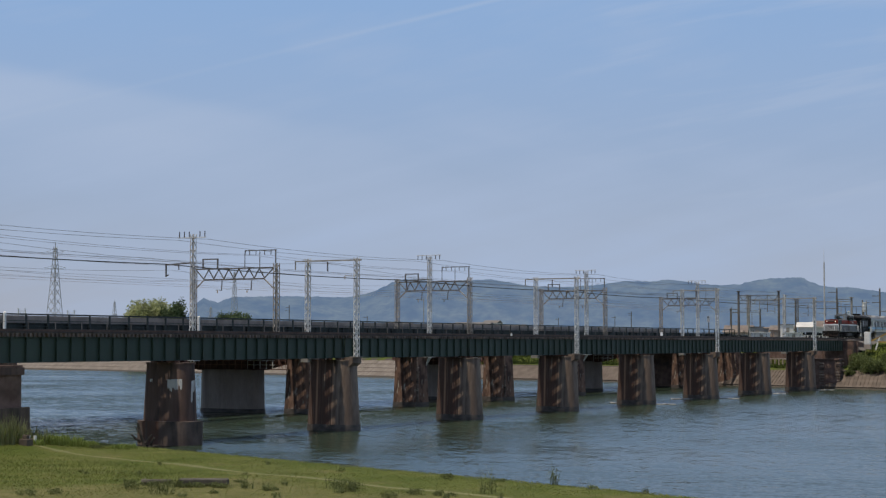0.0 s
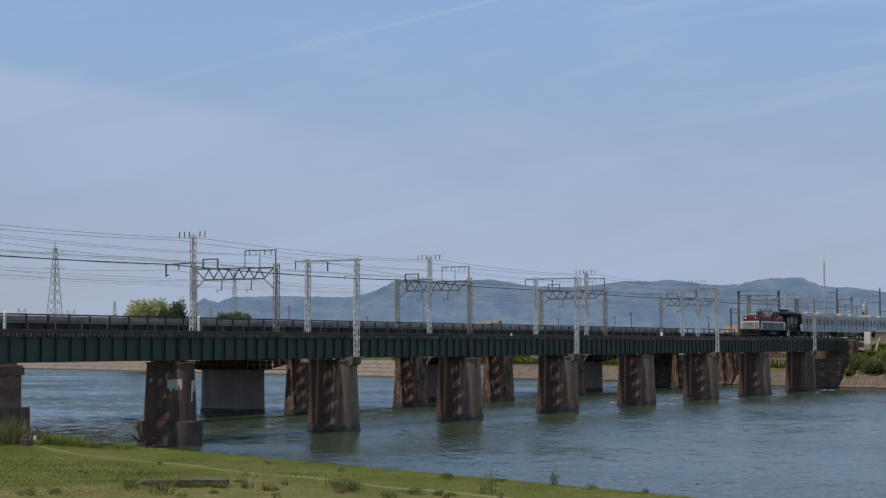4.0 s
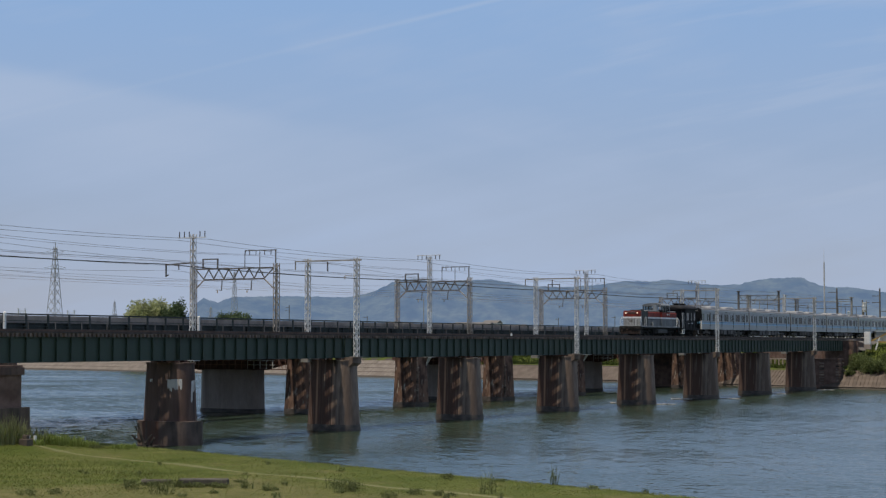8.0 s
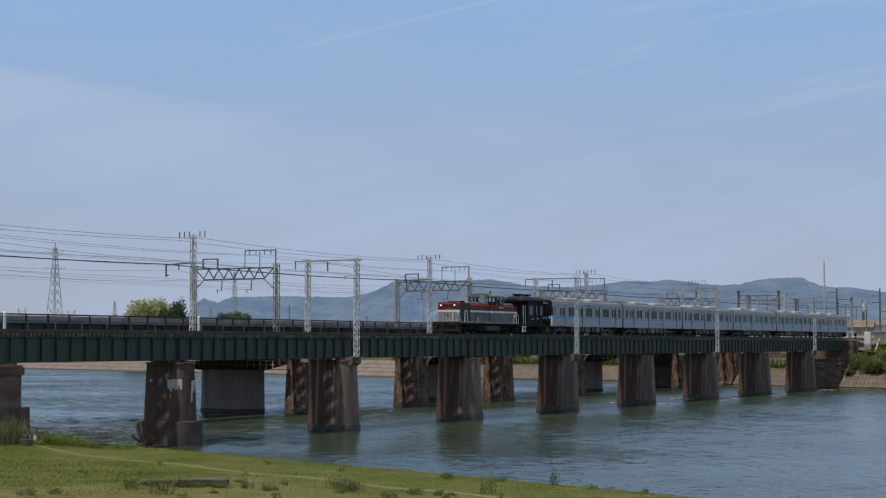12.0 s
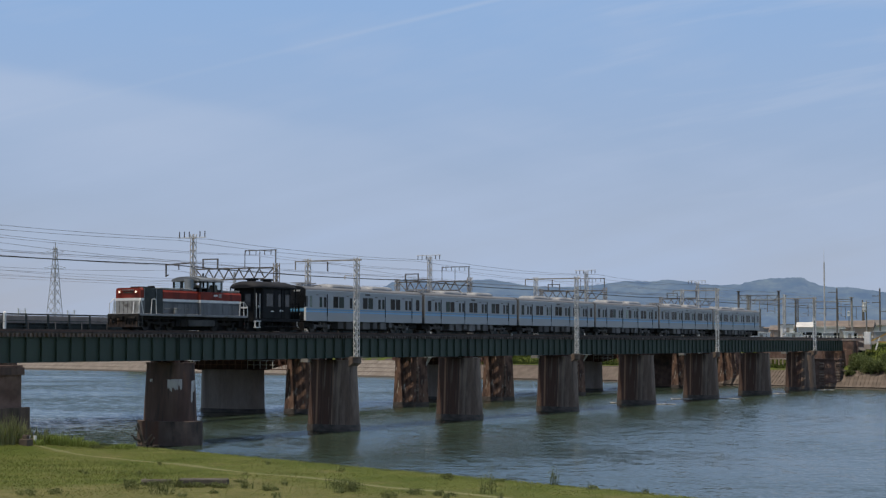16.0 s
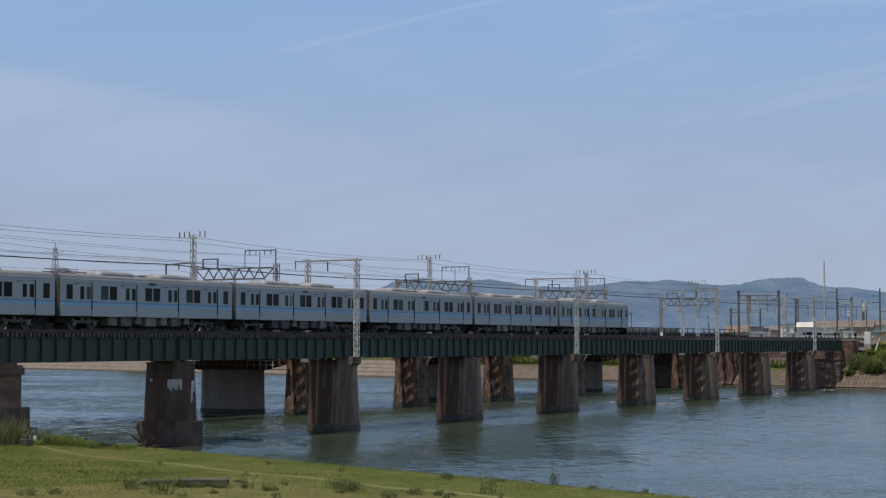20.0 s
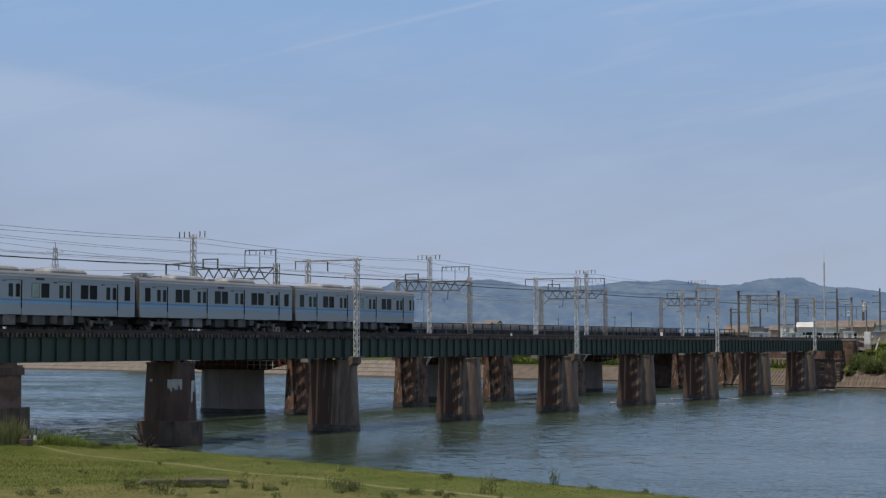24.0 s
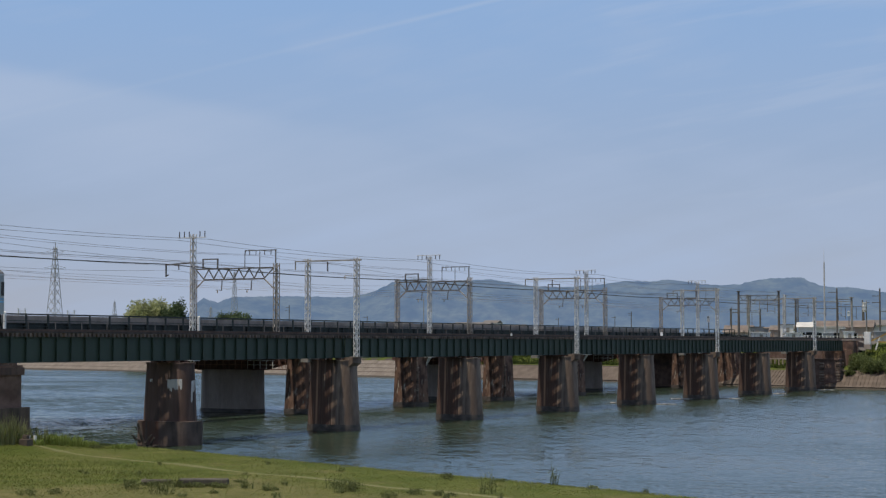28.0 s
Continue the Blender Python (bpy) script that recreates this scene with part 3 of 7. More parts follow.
def make_bed(name, x0, x1, y, w, label):
    bm = prism(B(), [(-w - 1.6, 6.1), (w + 1.6, 6.1), (w, 7.715), (-w, 7.715)], "x", x0, x1)
    ob = part(name, bm, MAT["ballast"])
    ob.location.y = y
    tagged(ob, label, "railway bed", kind="structure")
    bm = B()
    x = x0 + 0.4
    while x < x1:
        box(bm, x - 0.1, x + 0.1, -1.05, 1.05, 7.718, 7.95)
        x += 0.62
    sl = part("sleepers", bm, MAT["sleeper"], ob)
    sl["kind"] = "stuff"


make_bed("railway_bed", 98.9, 300, 0, 1.9, "ballasted railway embankment with sleepers beyond the bridge")
make_bed("railway_bed", 126.5, 300, 20.6, 1.9, "ballasted railway embankment behind the second bridge")
make_bed("railway_bed", -270, -152.6, 0, 1.9, "ballasted railway embankment behind the levee")


# ---------------------------------------------------------------- leaves and grass
def leaf_material(name, low, high, trans=0.25):
    m = bpy.data.materials.new(name)
    m.use_nodes = True
    nt = m.node_tree
    bsdf = nt.nodes["Principled BSDF"]
    geo = nt.nodes.new("ShaderNodeNewGeometry")
    ramp = nt.nodes.new("ShaderNodeValToRGB")
    ramp.color_ramp.elements[0].color, ramp.color_ramp.elements[1].color = (*low, 1), (*high, 1)
    nt.links.new(geo.outputs["Random Per Island"], ramp.inputs["Fac"])
    pos = nt.nodes.new("ShaderNodeTexNoise")
    pos.inputs["Scale"].default_value = 0.35
    nt.links.new(geo.outputs["Position"], pos.inputs["Vector"])
    mul = nt.nodes.new("ShaderNodeMapRange")
    mul.inputs["From Min"].default_value, mul.inputs["From Max"].default_value = 0.3, 0.7
    mul.inputs["To Min"].default_value, mul.inputs["To Max"].default_value = 0.7, 1.3
    nt.links.new(pos.outputs["Fac"], mul.inputs["Value"])
    g = nt.nodes.new("ShaderNodeCombineColor")
    for k in range(3):
        nt.links.new(mul.outputs["Result"], g.inputs[k])
    x = nt.nodes.new("ShaderNodeMix")
    x.data_type, x.blend_type = "RGBA", "MULTIPLY"
    x.inputs["Factor"].default_value = 1.0
    nt.links.new(ramp.outputs["Color"], x.inputs["A"])
    nt.links.new(g.outputs["Color"], x.inputs["B"])
    nt.links.new(x.outputs["Result"], bsdf.inputs["Base Color"])
    bsdf.inputs["Roughness"].default_value = 0.75
    bsdf.inputs["Specular IOR Level"].default_value = 0.12
    tr = nt.nodes.new("ShaderNodeBsdfTranslucent")
    nt.links.new(x.outputs["Result"], tr.inputs["Color"])
    mix = nt.nodes.new("ShaderNodeMixShader")
    mix.inputs["Fac"].default_value = trans
    nt.links.new(bsdf.outputs["BSDF"], mix.inputs[1])
    nt.links.new(tr.outputs["BSDF"], mix.inputs[2])
    nt.links.new(mix.outputs["Shader"], nt.nodes["Material Output"].inputs["Surface"])
    return m


LEAF = {
    "turf": leaf_material("turf_blades", (0.124, 0.149, 0.038), (0.165, 0.185, 0.058), 0.3),
    "straw": leaf_material("dry_straw_blades", (0.150, 0.140, 0.056), (0.235, 0.208, 0.098), 0.3),
    "weed": leaf_material("weed_leaves", (0.095, 0.115, 0.045), (0.20, 0.222, 0.095), 0.45),
    "shore": leaf_material("shore_plant_leaves", (0.135, 0.185, 0.042), (0.25, 0.31, 0.092), 0.45),
    "reed": leaf_material("reed_blades", (0.135, 0.155, 0.075), (0.27, 0.285, 0.15), 0.5),
    "rank": leaf_material("rank_grass_blades", (0.032, 0.052, 0.012), (0.072, 0.095, 0.026)),
    "bush": leaf_material("bank_bush_leaves", (0.098, 0.126, 0.048), (0.160, 0.190, 0.080), 0.5),
    # distance haze is mixed into this green, paler and less saturated
    "crown_light": leaf_material("haze_paled_green_leaves", (0.27, 0.30, 0.145), (0.42, 0.44, 0.235), 0.5),
    "crown_dark": leaf_material("dark_green_leaves", (0.068, 0.105, 0.055), (0.125, 0.165, 0.085), 0.4),
}


def path_x(y):
    return flow([(-60, -126.5), (-38.4, -117.2), (-33.7, -115.2), (-26.9, -112.3), (-20.6, -110.0), (-16.7, -108.2), (-11.0, -106.2), (-4.3, -104.9), (0.0, -103.9), (30, -94.0)], y)


def make_grass():
    """Turf blades on the near bank: green, with straw where the sward is thin, and a bare footpath."""
    rng = np.random.default_rng(4)
    for name, n, mat, lo, hi, keep in (("grass", 280000, LEAF["turf"], 0.015, 0.06, 0), ("dry_grass", 130000, LEAF["straw"], 0.015, 0.055, 1)):
        back = 44 * rng.random(n) ** 1.0
        y = rng.uniform(-62, 24, n)
        verts, faces = [], []
        for b, yy in zip(back, y):
            xx = near_shore(yy) - 0.25 - b
            off = abs(xx - path_x(yy) - 0.3 * noise.noise((yy * 0.3, 8, 0)))
            d = min(0.9, dryness(xx, yy) + 0.75 * math.exp(-(off / 0.75) ** 2) + 0.25 * math.exp(-(off / 2.0) ** 2))
            if rng.random() > (1.0 - 0.85 * d if keep == 0 else 0.10 + 0.90 * d) or rng.random() < 0.30 * math.exp(-(off / 0.40) ** 2):
                continue
            z = ground_height(xx, yy)
            lush = 1.0 + (1.3 * max(0.0, noise.noise((xx * 0.22, yy * 0.22, 11))) + 0.9 * smooth(-32, -18, yy) * smooth(10, 16, b)) * (1 - d)
            h = rng.uniform(lo, hi) * (1.25 if b < 2.5 else lush)
            a = rng.uniform(0, 6.283)
            w = 0.014 + 0.016 * rng.random()
            lx, ly = rng.normal(0, 0.11), rng.normal(0, 0.11)
            c, s = math.cos(a) * w, math.sin(a) * w
            k = len(verts)
            verts += [(xx - c, yy - s, z - 0.02), (xx + c, yy + s, z - 0.02), (xx + lx, yy + ly, z + h)]
            faces.append((k, k + 1, k + 2))
        me = bpy.data.meshes.new(name)
        me.from_pydata(verts, [], faces)
        me.materials.append(mat)
        tagged(new(name, me), "short green turf on the near river bank" if keep == 0 else "dry straw-coloured grass on the near bank", "grass", kind="stuff")


make_grass()


def make_bank_grass():
    """Long rank grass on the slope above the revetment."""
    rng = np.random.default_rng(9)
    verts, faces = [], []
    for _ in range(52000):
        yy = rng.uniform(-45, 130)
        f = 5.2 + 2.0 * smooth(85, 105, yy) + 16 * rng.random() ** 1.3
        xx = far_shore(yy) + f
        if abs(yy) < 3 and xx > 88:
            continue
        z = ground_height(xx, yy)
        h, a, w = rng.uniform(0.25, 0.6), rng.uniform(0, 6.283), rng.uniform(0.05, 0.10)
        c, s = math.cos(a) * w, math.sin(a) * w
        k = len(verts)
        verts += [(xx - c, yy - s, z - 0.05), (xx + c, yy + s, z - 0.05), (xx + rng.normal(0, 0.2), yy + rng.normal(0, 0.2), z + h)]
        faces.append((k, k + 1, k + 2))
    me = bpy.data.meshes.new("bank_grass")
    me.from_pydata(verts, [], faces)
    me.materials.append(LEAF["rank"])
    tagged(new("bank_grass", me), "long rank green grass on the far bank slope", "grass", kind="stuff")


make_bank_grass()


def make_footpath():
    bm = B()
    rows = []
    y = -50.0
    while y < 26:
        x = path_x(y) + 0.15 * noise.noise((y * 0.3, 0, 0))
        w = 0.34 + 0.22 * noise.noise((y * 0.5, 3, 0))
        rows.append([bm.verts.new((x + q * w, y, ground_height(x + q * w, y) + 0.012 - 0.014 * abs(q))) for q in (-1, 0, 1)])
        y += 0.8
    for a, b in zip(rows, rows[1:]):
        for i in range(2):
            bm.faces.new((a[i], a[i + 1], b[i + 1], b[i]))
    ob = part("footpath", bm, surface("trodden_earth", (0.108, 0.116, 0.040), (0.150, 0.146, 0.060), 0.5, 0.95, bump=0.02))
    tagged(ob, "narrow trodden dirt path through the grass", "footpath", kind="structure")


make_footpath()


def make_shore_stones():
    """Pale flat pebbles strewn along the waterline."""
    rng = np.random.default_rng(17)
    bm = B()
    for _ in range(900):
        y = rng.uniform(-46, 4)
        if noise.noise((y * 0.23, 1.0, 0)) < -0.05:
            continue
        x = near_shore(y) - rng.uniform(0.05, 0.75)
        r = rng.uniform(0.05, 0.16)
        m = Matrix.Translation((x, y, ground_height(x, y) + r * 0.25)) @ Matrix.Rotation(rng.uniform(0, 3.1), 4, "Z") @ Matrix.Diagonal((r * 1.5, r, r * 0.5, 1))
        bmesh.ops.create_icosphere(bm, subdivisions=1, radius=1.0, matrix=m)
    ob = part("shore_stones", bm, surface("pale_river_pebbles", (0.26, 0.24, 0.21), (0.46, 0.43, 0.39), 2.0, 0.85))
    tagged(ob, "pale flat pebbles along the near waterline", "stones", kind="stuff")


make_shore_stones()

# ---------------------------------------------------------------- railway bridges
RAIL_TOP, GIRDER_TOP, GIRDER_FOOT = 8.20, 7.72, 6.06
SPAN = 23.05
PIERS = [-63.2 + SPAN * k for k in range(-1, 7)]


def oval(lx, ly, r, n=8):
    """A rounded rectangle in plan."""
    pts = []
    for cx, cy, a0 in ((lx - r, ly - r, 0), (-lx + r, ly - r, 90), (-lx + r, -ly + r, 180), (lx - r, -ly + r, 270)):
        for k in range(n + 1):
            a = radians(a0 + 90 * k / n)
            pts.append((cx + r * math.cos(a), cy + r * math.sin(a)))
    return pts


def loft(bm, rings):
    """Joins closed rings of (outline, z) into one solid."""
    rows = [[bm.verts.new((p[0], p[1], z)) for p in outline] for outline, z in rings]
    n = len(rows[0])
    for a, b in zip(rows, rows[1:]):
        for i in range(n):
            bm.faces.new((a[i], a[(i + 1) % n], b[(i + 1) % n], b[i]))
    bm.faces.new(rows[0][::-1])
    bm.faces.new(rows[-1])
    return bm


def make_pier(name, x, y, lx, ly, r, foot=None, bracket=False, label="", group="", batter=0.24, mat="pier", skew=-10.0):
    p = thing(name, label, "bridge pier", group, at=(x, y, 0))
    p.rotation_euler.z = radians(skew)
    bm = B()
    loft(bm, [(oval(lx + batter, ly + batter, r + 0.1), -2.4), (oval(lx + batter, ly + batter, r + 0.1), 0.0), (oval(lx, ly, r), 5.79)])
    part("shaft", bm, MAT[mat], p)
    bm = B()
    loft(bm, [(oval(lx + 0.06, ly + 0.06, r), 5.793), (oval(lx + 0.06, ly + 0.06, r), 5.92)])
    part("cap", bm, MAT[mat], p)
    bm = B()
    w = batter + 0.035
    loft(bm, [(oval(lx + w, ly + w, r + 0.1), -0.4), (oval(lx + w - 0.022, ly + w - 0.022, r + 0.1), 0.55)])
    part("waterline_band", bm, MAT["pier_foot"], p, "dark wet band at the waterline")
    if foot:
        bm = B()
        loft(bm, [(oval(lx + foot[0], ly + foot[0], r + 0.2), -2.4), (oval(lx + foot[0], ly + foot[0], r + 0.2), foot[1])])
        part("footing", bm, MAT["pier_low"], p)
    if bracket:
        bm = B()
        prism(bm, [(-1.70, 5.05), (-2.56, 5.65), (-2.56, 6.13), (-1.70, 6.13)], "x", -0.55, 0.55)
        part("corbel", bm, MAT["pier"], p)
    for gy in (-0.9, 0.9):
        for gx in (-0.45, 0.45):
            if ly < 3:  # bearings under both girders
                bm = box(B(), gx - 0.18, gx + 0.18, gy - 0.2, gy + 0.2, 5.923, GIRDER_FOOT - 0.003)
                part("bearing", bm, MAT["rust_steel"], p)
    return p


def make_girder_span(x0, x1, y, group):
    """One open-deck plate girder span: two webs with flanges and stiffeners, and cross bracing."""
    s = thing("girder_span", "dark green riveted plate girder span on masonry piers", "girder span", group, at=((x0 + x1) / 2, y, 0))
    h = (x1 - x0) / 2 - 0.06
    n = max(4, round((x1 - x0) / 1.47))
    for side in (-1, 1):
        gy = 0.9 * side
        g = part("girder", box(B(), -h, h, gy - 0.008, gy + 0.008, GIRDER_FOOT + 0.03, GIRDER_TOP - 0.03), MAT["girder"], s)
        part("top_flange", box(B(), -h, h, gy - 0.17, gy + 0.17, GIRDER_TOP - 0.03, GIRDER_TOP), MAT["girder"], g)
        part("bottom_flange", box(B(), -h, h, gy - 0.17, gy + 0.17, GIRDER_FOOT, GIRDER_FOOT + 0.03), MAT["girder"], g)
        stiff = box(B(), -0.02, 0.02, 0.0, 0.14 * side, GIRDER_FOOT + 0.033, GIRDER_TOP - 0.033)
        me = part("stiffener", stiff, MAT["girder"], g)
        me.location = (-h + 0.05, gy + 0.010 * side, 0)
        for k in range(1, n + 1):
            o = new("stiffener", me.data)
            o.parent, o.location = g, (-h + 0.05 + (2 * h - 0.1) * k / n, gy + 0.010 * side, 0)
    for k in range(0, n + 1, 4):
        xx = -h + 0.1 + (2 * h - 0.2) * k / n
        bm = B()
        bar(bm, (xx, -0.85, GIRDER_FOOT + 0.15), (xx, 0.85, GIRDER_TOP - 0.2), 0.08)
        bar(bm, (xx, 0.85, GIRDER_FOOT + 0.15), (xx, -0.85, GIRDER_TOP - 0.2), 0.08)
        part("cross_frame", bm, MAT["girder"], s)
    m = max(4, round(2 * h / 2.3))
    for k in range(m):
        xa, xb = -h + 0.2 + (2 * h - 0.4) * k / m, -h + 0.2 + (2 * h - 0.4) * (k + 1) / m
        a, b = (-0.78, 0.78) if k % 2 else (0.78, -0.78)
        part("lateral_brace", bar(B(), (xa, a, GIRDER_TOP - 0.14), (xb, b, GIRDER_TOP - 0.14), 0.20, 0.09), MAT["girder"], s)
    return s


def make_track(y, x0, x1, single):
    t = thing("railway_track", "rusty running rails on closely laid timber sleepers", "railway track", at=(0, y, 0))
    for gy in (-0.56, 0.56):
        bm = B()
        prism(bm, [(gy - 0.07, 7.953), (gy + 0.07, 7.953), (gy + 0.02, 7.99), (gy + 0.02, 8.15), (gy + 0.035, 8.16), (gy + 0.035, RAIL_TOP),
                   (gy - 0.035, RAIL_TOP), (gy - 0.035, 8.16), (gy - 0.02, 8.15), (gy - 0.02, 7.99)], "x", x0, x1)
        part("rail", bm, MAT["rail"], t)
    for gy in (-1.04, 1.04):
        part("guard_timber", box(B(), max(x0, -135), 96, gy - 0.07, gy + 0.07, 7.953, 8.06), MAT["old_timber"], t)
    # unseen inner rails added to split the sunlight falling through the deck
    for gy in (-0.30, 0.30):
        part("guard_rail", box(B(), max(x0, -135), 96, gy - 0.06, gy + 0.06, 7.953, 8.10), MAT["old_timber"], t)
    if single:
        bm = box(B(), -0.1, 0.1, -1.16, 1.16, GIRDER_TOP + 0.003, 7.95)
        first = part("sleeper", bm, MAT["sleeper"], t)
        first.location.x = -108.0
        k = 1
        x = -108.0 + 0.42
        while k < 300:
            o = new("sleeper", first.data)
            o.parent, o.location = t, (x + random.uniform(-0.03, 0.03), random.uniform(-0.05, 0.05), 0)
            x += 0.42
            k += 1
        bm = B()
        while x < 95:
            box(bm, x - 0.1, x + 0.1, -1.16, 1.16, GIRDER_TOP + 0.003, 7.95)
            x += 0.42
        ob = part("far_sleepers", bm, MAT["sleeper"], t)
        ob["kind"] = "stuff"
    else:
        bm = B()
        x = x0 + 0.3
        while x < 95:
            box(bm, x - 0.1, x + 0.1, -1.16, 1.16, GIRDER_TOP + 0.003, 7.95)
            x += 0.42
        part("sleepers", bm, MAT["sleeper"], t)["kind"] = "stuff"
    return t


def shaft_edge(s, z, out, lx=0.90, ly=2.02, r=0.80, batter=0.24):
    """A point on the first pier's rounded face, s metres round from the middle of its upstream side at height z, moved outwards."""
    k = 1 - z / 5.79
    lx, ly, r = lx + batter * k, ly + batter * k, r + 0.1 * k
    side, s, a = (1 if s < 0 else -1), abs(s), ly - r
    if s <= a:
        return -lx - out, side * s
    t = min((s - a) / r, math.pi / 2)
    more = max(0.0, s - a - r * math.pi / 2)
    return -lx + r - (r + out) * math.cos(t) + more, side * (a + (r + out) * math.sin(t))


MAT["lime"] = surface("weathered_lime_deposit", (0.42, 0.41, 0.39), (0.60, 0.59, 0.57), 2.5, 0.9, stretch=(1, 1, 0.3))


def make_near_bridge():
    for i, x in enumerate(PIERS):
        make_pier("bridge_pier", x + (0.4 if i == 0 else 0), 0, 0.90, 2.02 if i == 0 else 2.20, 0.80, foot=(0.50, 1.72) if i == 0 else None, bracket=i % 2 == 1, mat="pier_red" if i == 0 else "pier",
                  label="rust-streaked tapered masonry bridge pier standing in the river" if i else "rust-streaked masonry pier with footing and white lime patches",
                  group="near bridge piers")
    make_pier("bridge_pier", -105.4, 0, 1.6, 1.95, 0.1, foot=(0.45, 3.3), label="dark red brick bridge pier with a projecting cap on the bank", group="near bridge piers", batter=0.05, mat="brick", skew=0.0)
    cap = B()
    loft(cap, [(oval(1.74, 2.09, 0.12), 5.32), (oval(1.74, 2.09, 0.12), 5.787)])
    first = [o for o in scene.objects if o.name.startswith("bridge_pier") and abs(o.location.x + 105.4) < 0.1 and o.location.y == 0][0]
    part("cap_course", cap, MAT["pier_red"], first, "projecting brown cap course")
    bank = [o for o in scene.objects if o.name.startswith("bridge_pier") and abs(o.location.x - PIERS[0] - 0.4) < 0.1 and o.location.y == 0][0]
    rng = random.Random(3)
    # lime that has bled out along a joint and run down, hugging the rounded face
    for s0, s1, z1, run in ((0.72, 1.86, 4.72, 0.42), (2.78, 3.06, 4.62, 1.2), (-1.12, -0.92, 4.75, 0.3)):
        s = s0
        while s < s1:
            w = rng.uniform(0.10, 0.18)
            low = z1 - (0.50 + run * rng.random() ** 1.6 if s > 0 else 0.25)
            bm = B()
            rows = []
            for z, q0, q1 in ((low, s + w * 0.4, s + w * 0.6), (low + 0.14, s, s + w - 0.006), (z1 + rng.uniform(-0.03, 0.03), s, s + w - 0.006)):
                rows.append([bm.verts.new((*shaft_edge(q, z, d), z)) for q, d in ((q0, -0.02), (q1, -0.02), (q1, 0.012), (q0, 0.012))])
            for p, q in zip(rows, rows[1:]):
                for i in range(4):
                    bm.faces.new((p[i], p[(i + 1) % 4], q[(i + 1) % 4], q[i]))
            bm.faces.new(rows[0][::-1])
            bm.faces.new(rows[-1])
            bmesh.ops.recalc_face_normals(bm, faces=bm.faces[:])
            part("lime_patch", bm, MAT["lime"], bank, "white lime patch")
            s += w
    ends = [-150.0, -128.0, -105.4] + PIERS + [96.5]
    for a, b in zip(ends, ends[1:]):
        make_girder_span(a, b, 0, "near bridge spans")
    make_track(0, -270, 300, True)
    w = thing("walkway", "narrow dark plank walkway on brackets along the bridge deck", "walkway", at=(0, 0, 0))
    for x0, x1 in zip(ends, ends[1:]):
        part("planking", box(B(), x0 + 0.08, x1 - 0.08, 1.22, 2.25, 7.74, 7.80), MAT["sleeper"], w)
        n = round((x1 - x0) / 2.9)
        for k in range(n):
            x = x0 + (k + 0.5) * (x1 - x0) / n
            part("bracket", bar(B(), (x, 1.10, 7.10), (x, 2.20, 7.70), 0.08), MAT["dark_steel"], w)
            part("stanchion", bar(B(), (x, 2.2, 7.80), (x, 2.2, 8.75), 0.05), MAT["brown_steel"], w)
        for z in (8.25, 8.72):
            part("hand_wire", bar(B(), (x0 + 0.08, 2.2, z), (x1 - 0.08, 2.2, z), 0.018), MAT["brown_steel"], w)


def make_second_bridge():
    xs = [-35.4 + 23.0 * k for k in range(-2, 7)]
    for i, x in enumerate(xs):
        p = make_pier("bridge_pier", x, 20.6, 0.95, 1.72, 0.40, mat="pier_rough", label="reddish-brown rough masonry pier of the second bridge", group="second bridge piers")
        # stone quoins, long and short by turns, that stand proud of the weathered brick
        for k in range(14):
            z = 0.42 + 0.375 * k
            o = 0.24 * (1 - z / 5.79)
            w, d = (0.50, 0.36) if k % 2 else (0.34, 0.54)
            cx, cy = -0.95 - o + 0.06, -1.72 - o + 0.05
            part("quoin", box(B(), cx, cx + w, cy, cy + d, z, z + 0.34, 0.03), MAT["quoin"], p)
    ends = [-150.0, -125.4, -102.9] + xs + [124.0]
    for a, b in zip(ends, ends[1:]):
        make_girder_span(a, b, 20.6, "second bridge spans")
    make_track(20.6, -270, 300, False)


make_near_bridge()
make_second_bridge()

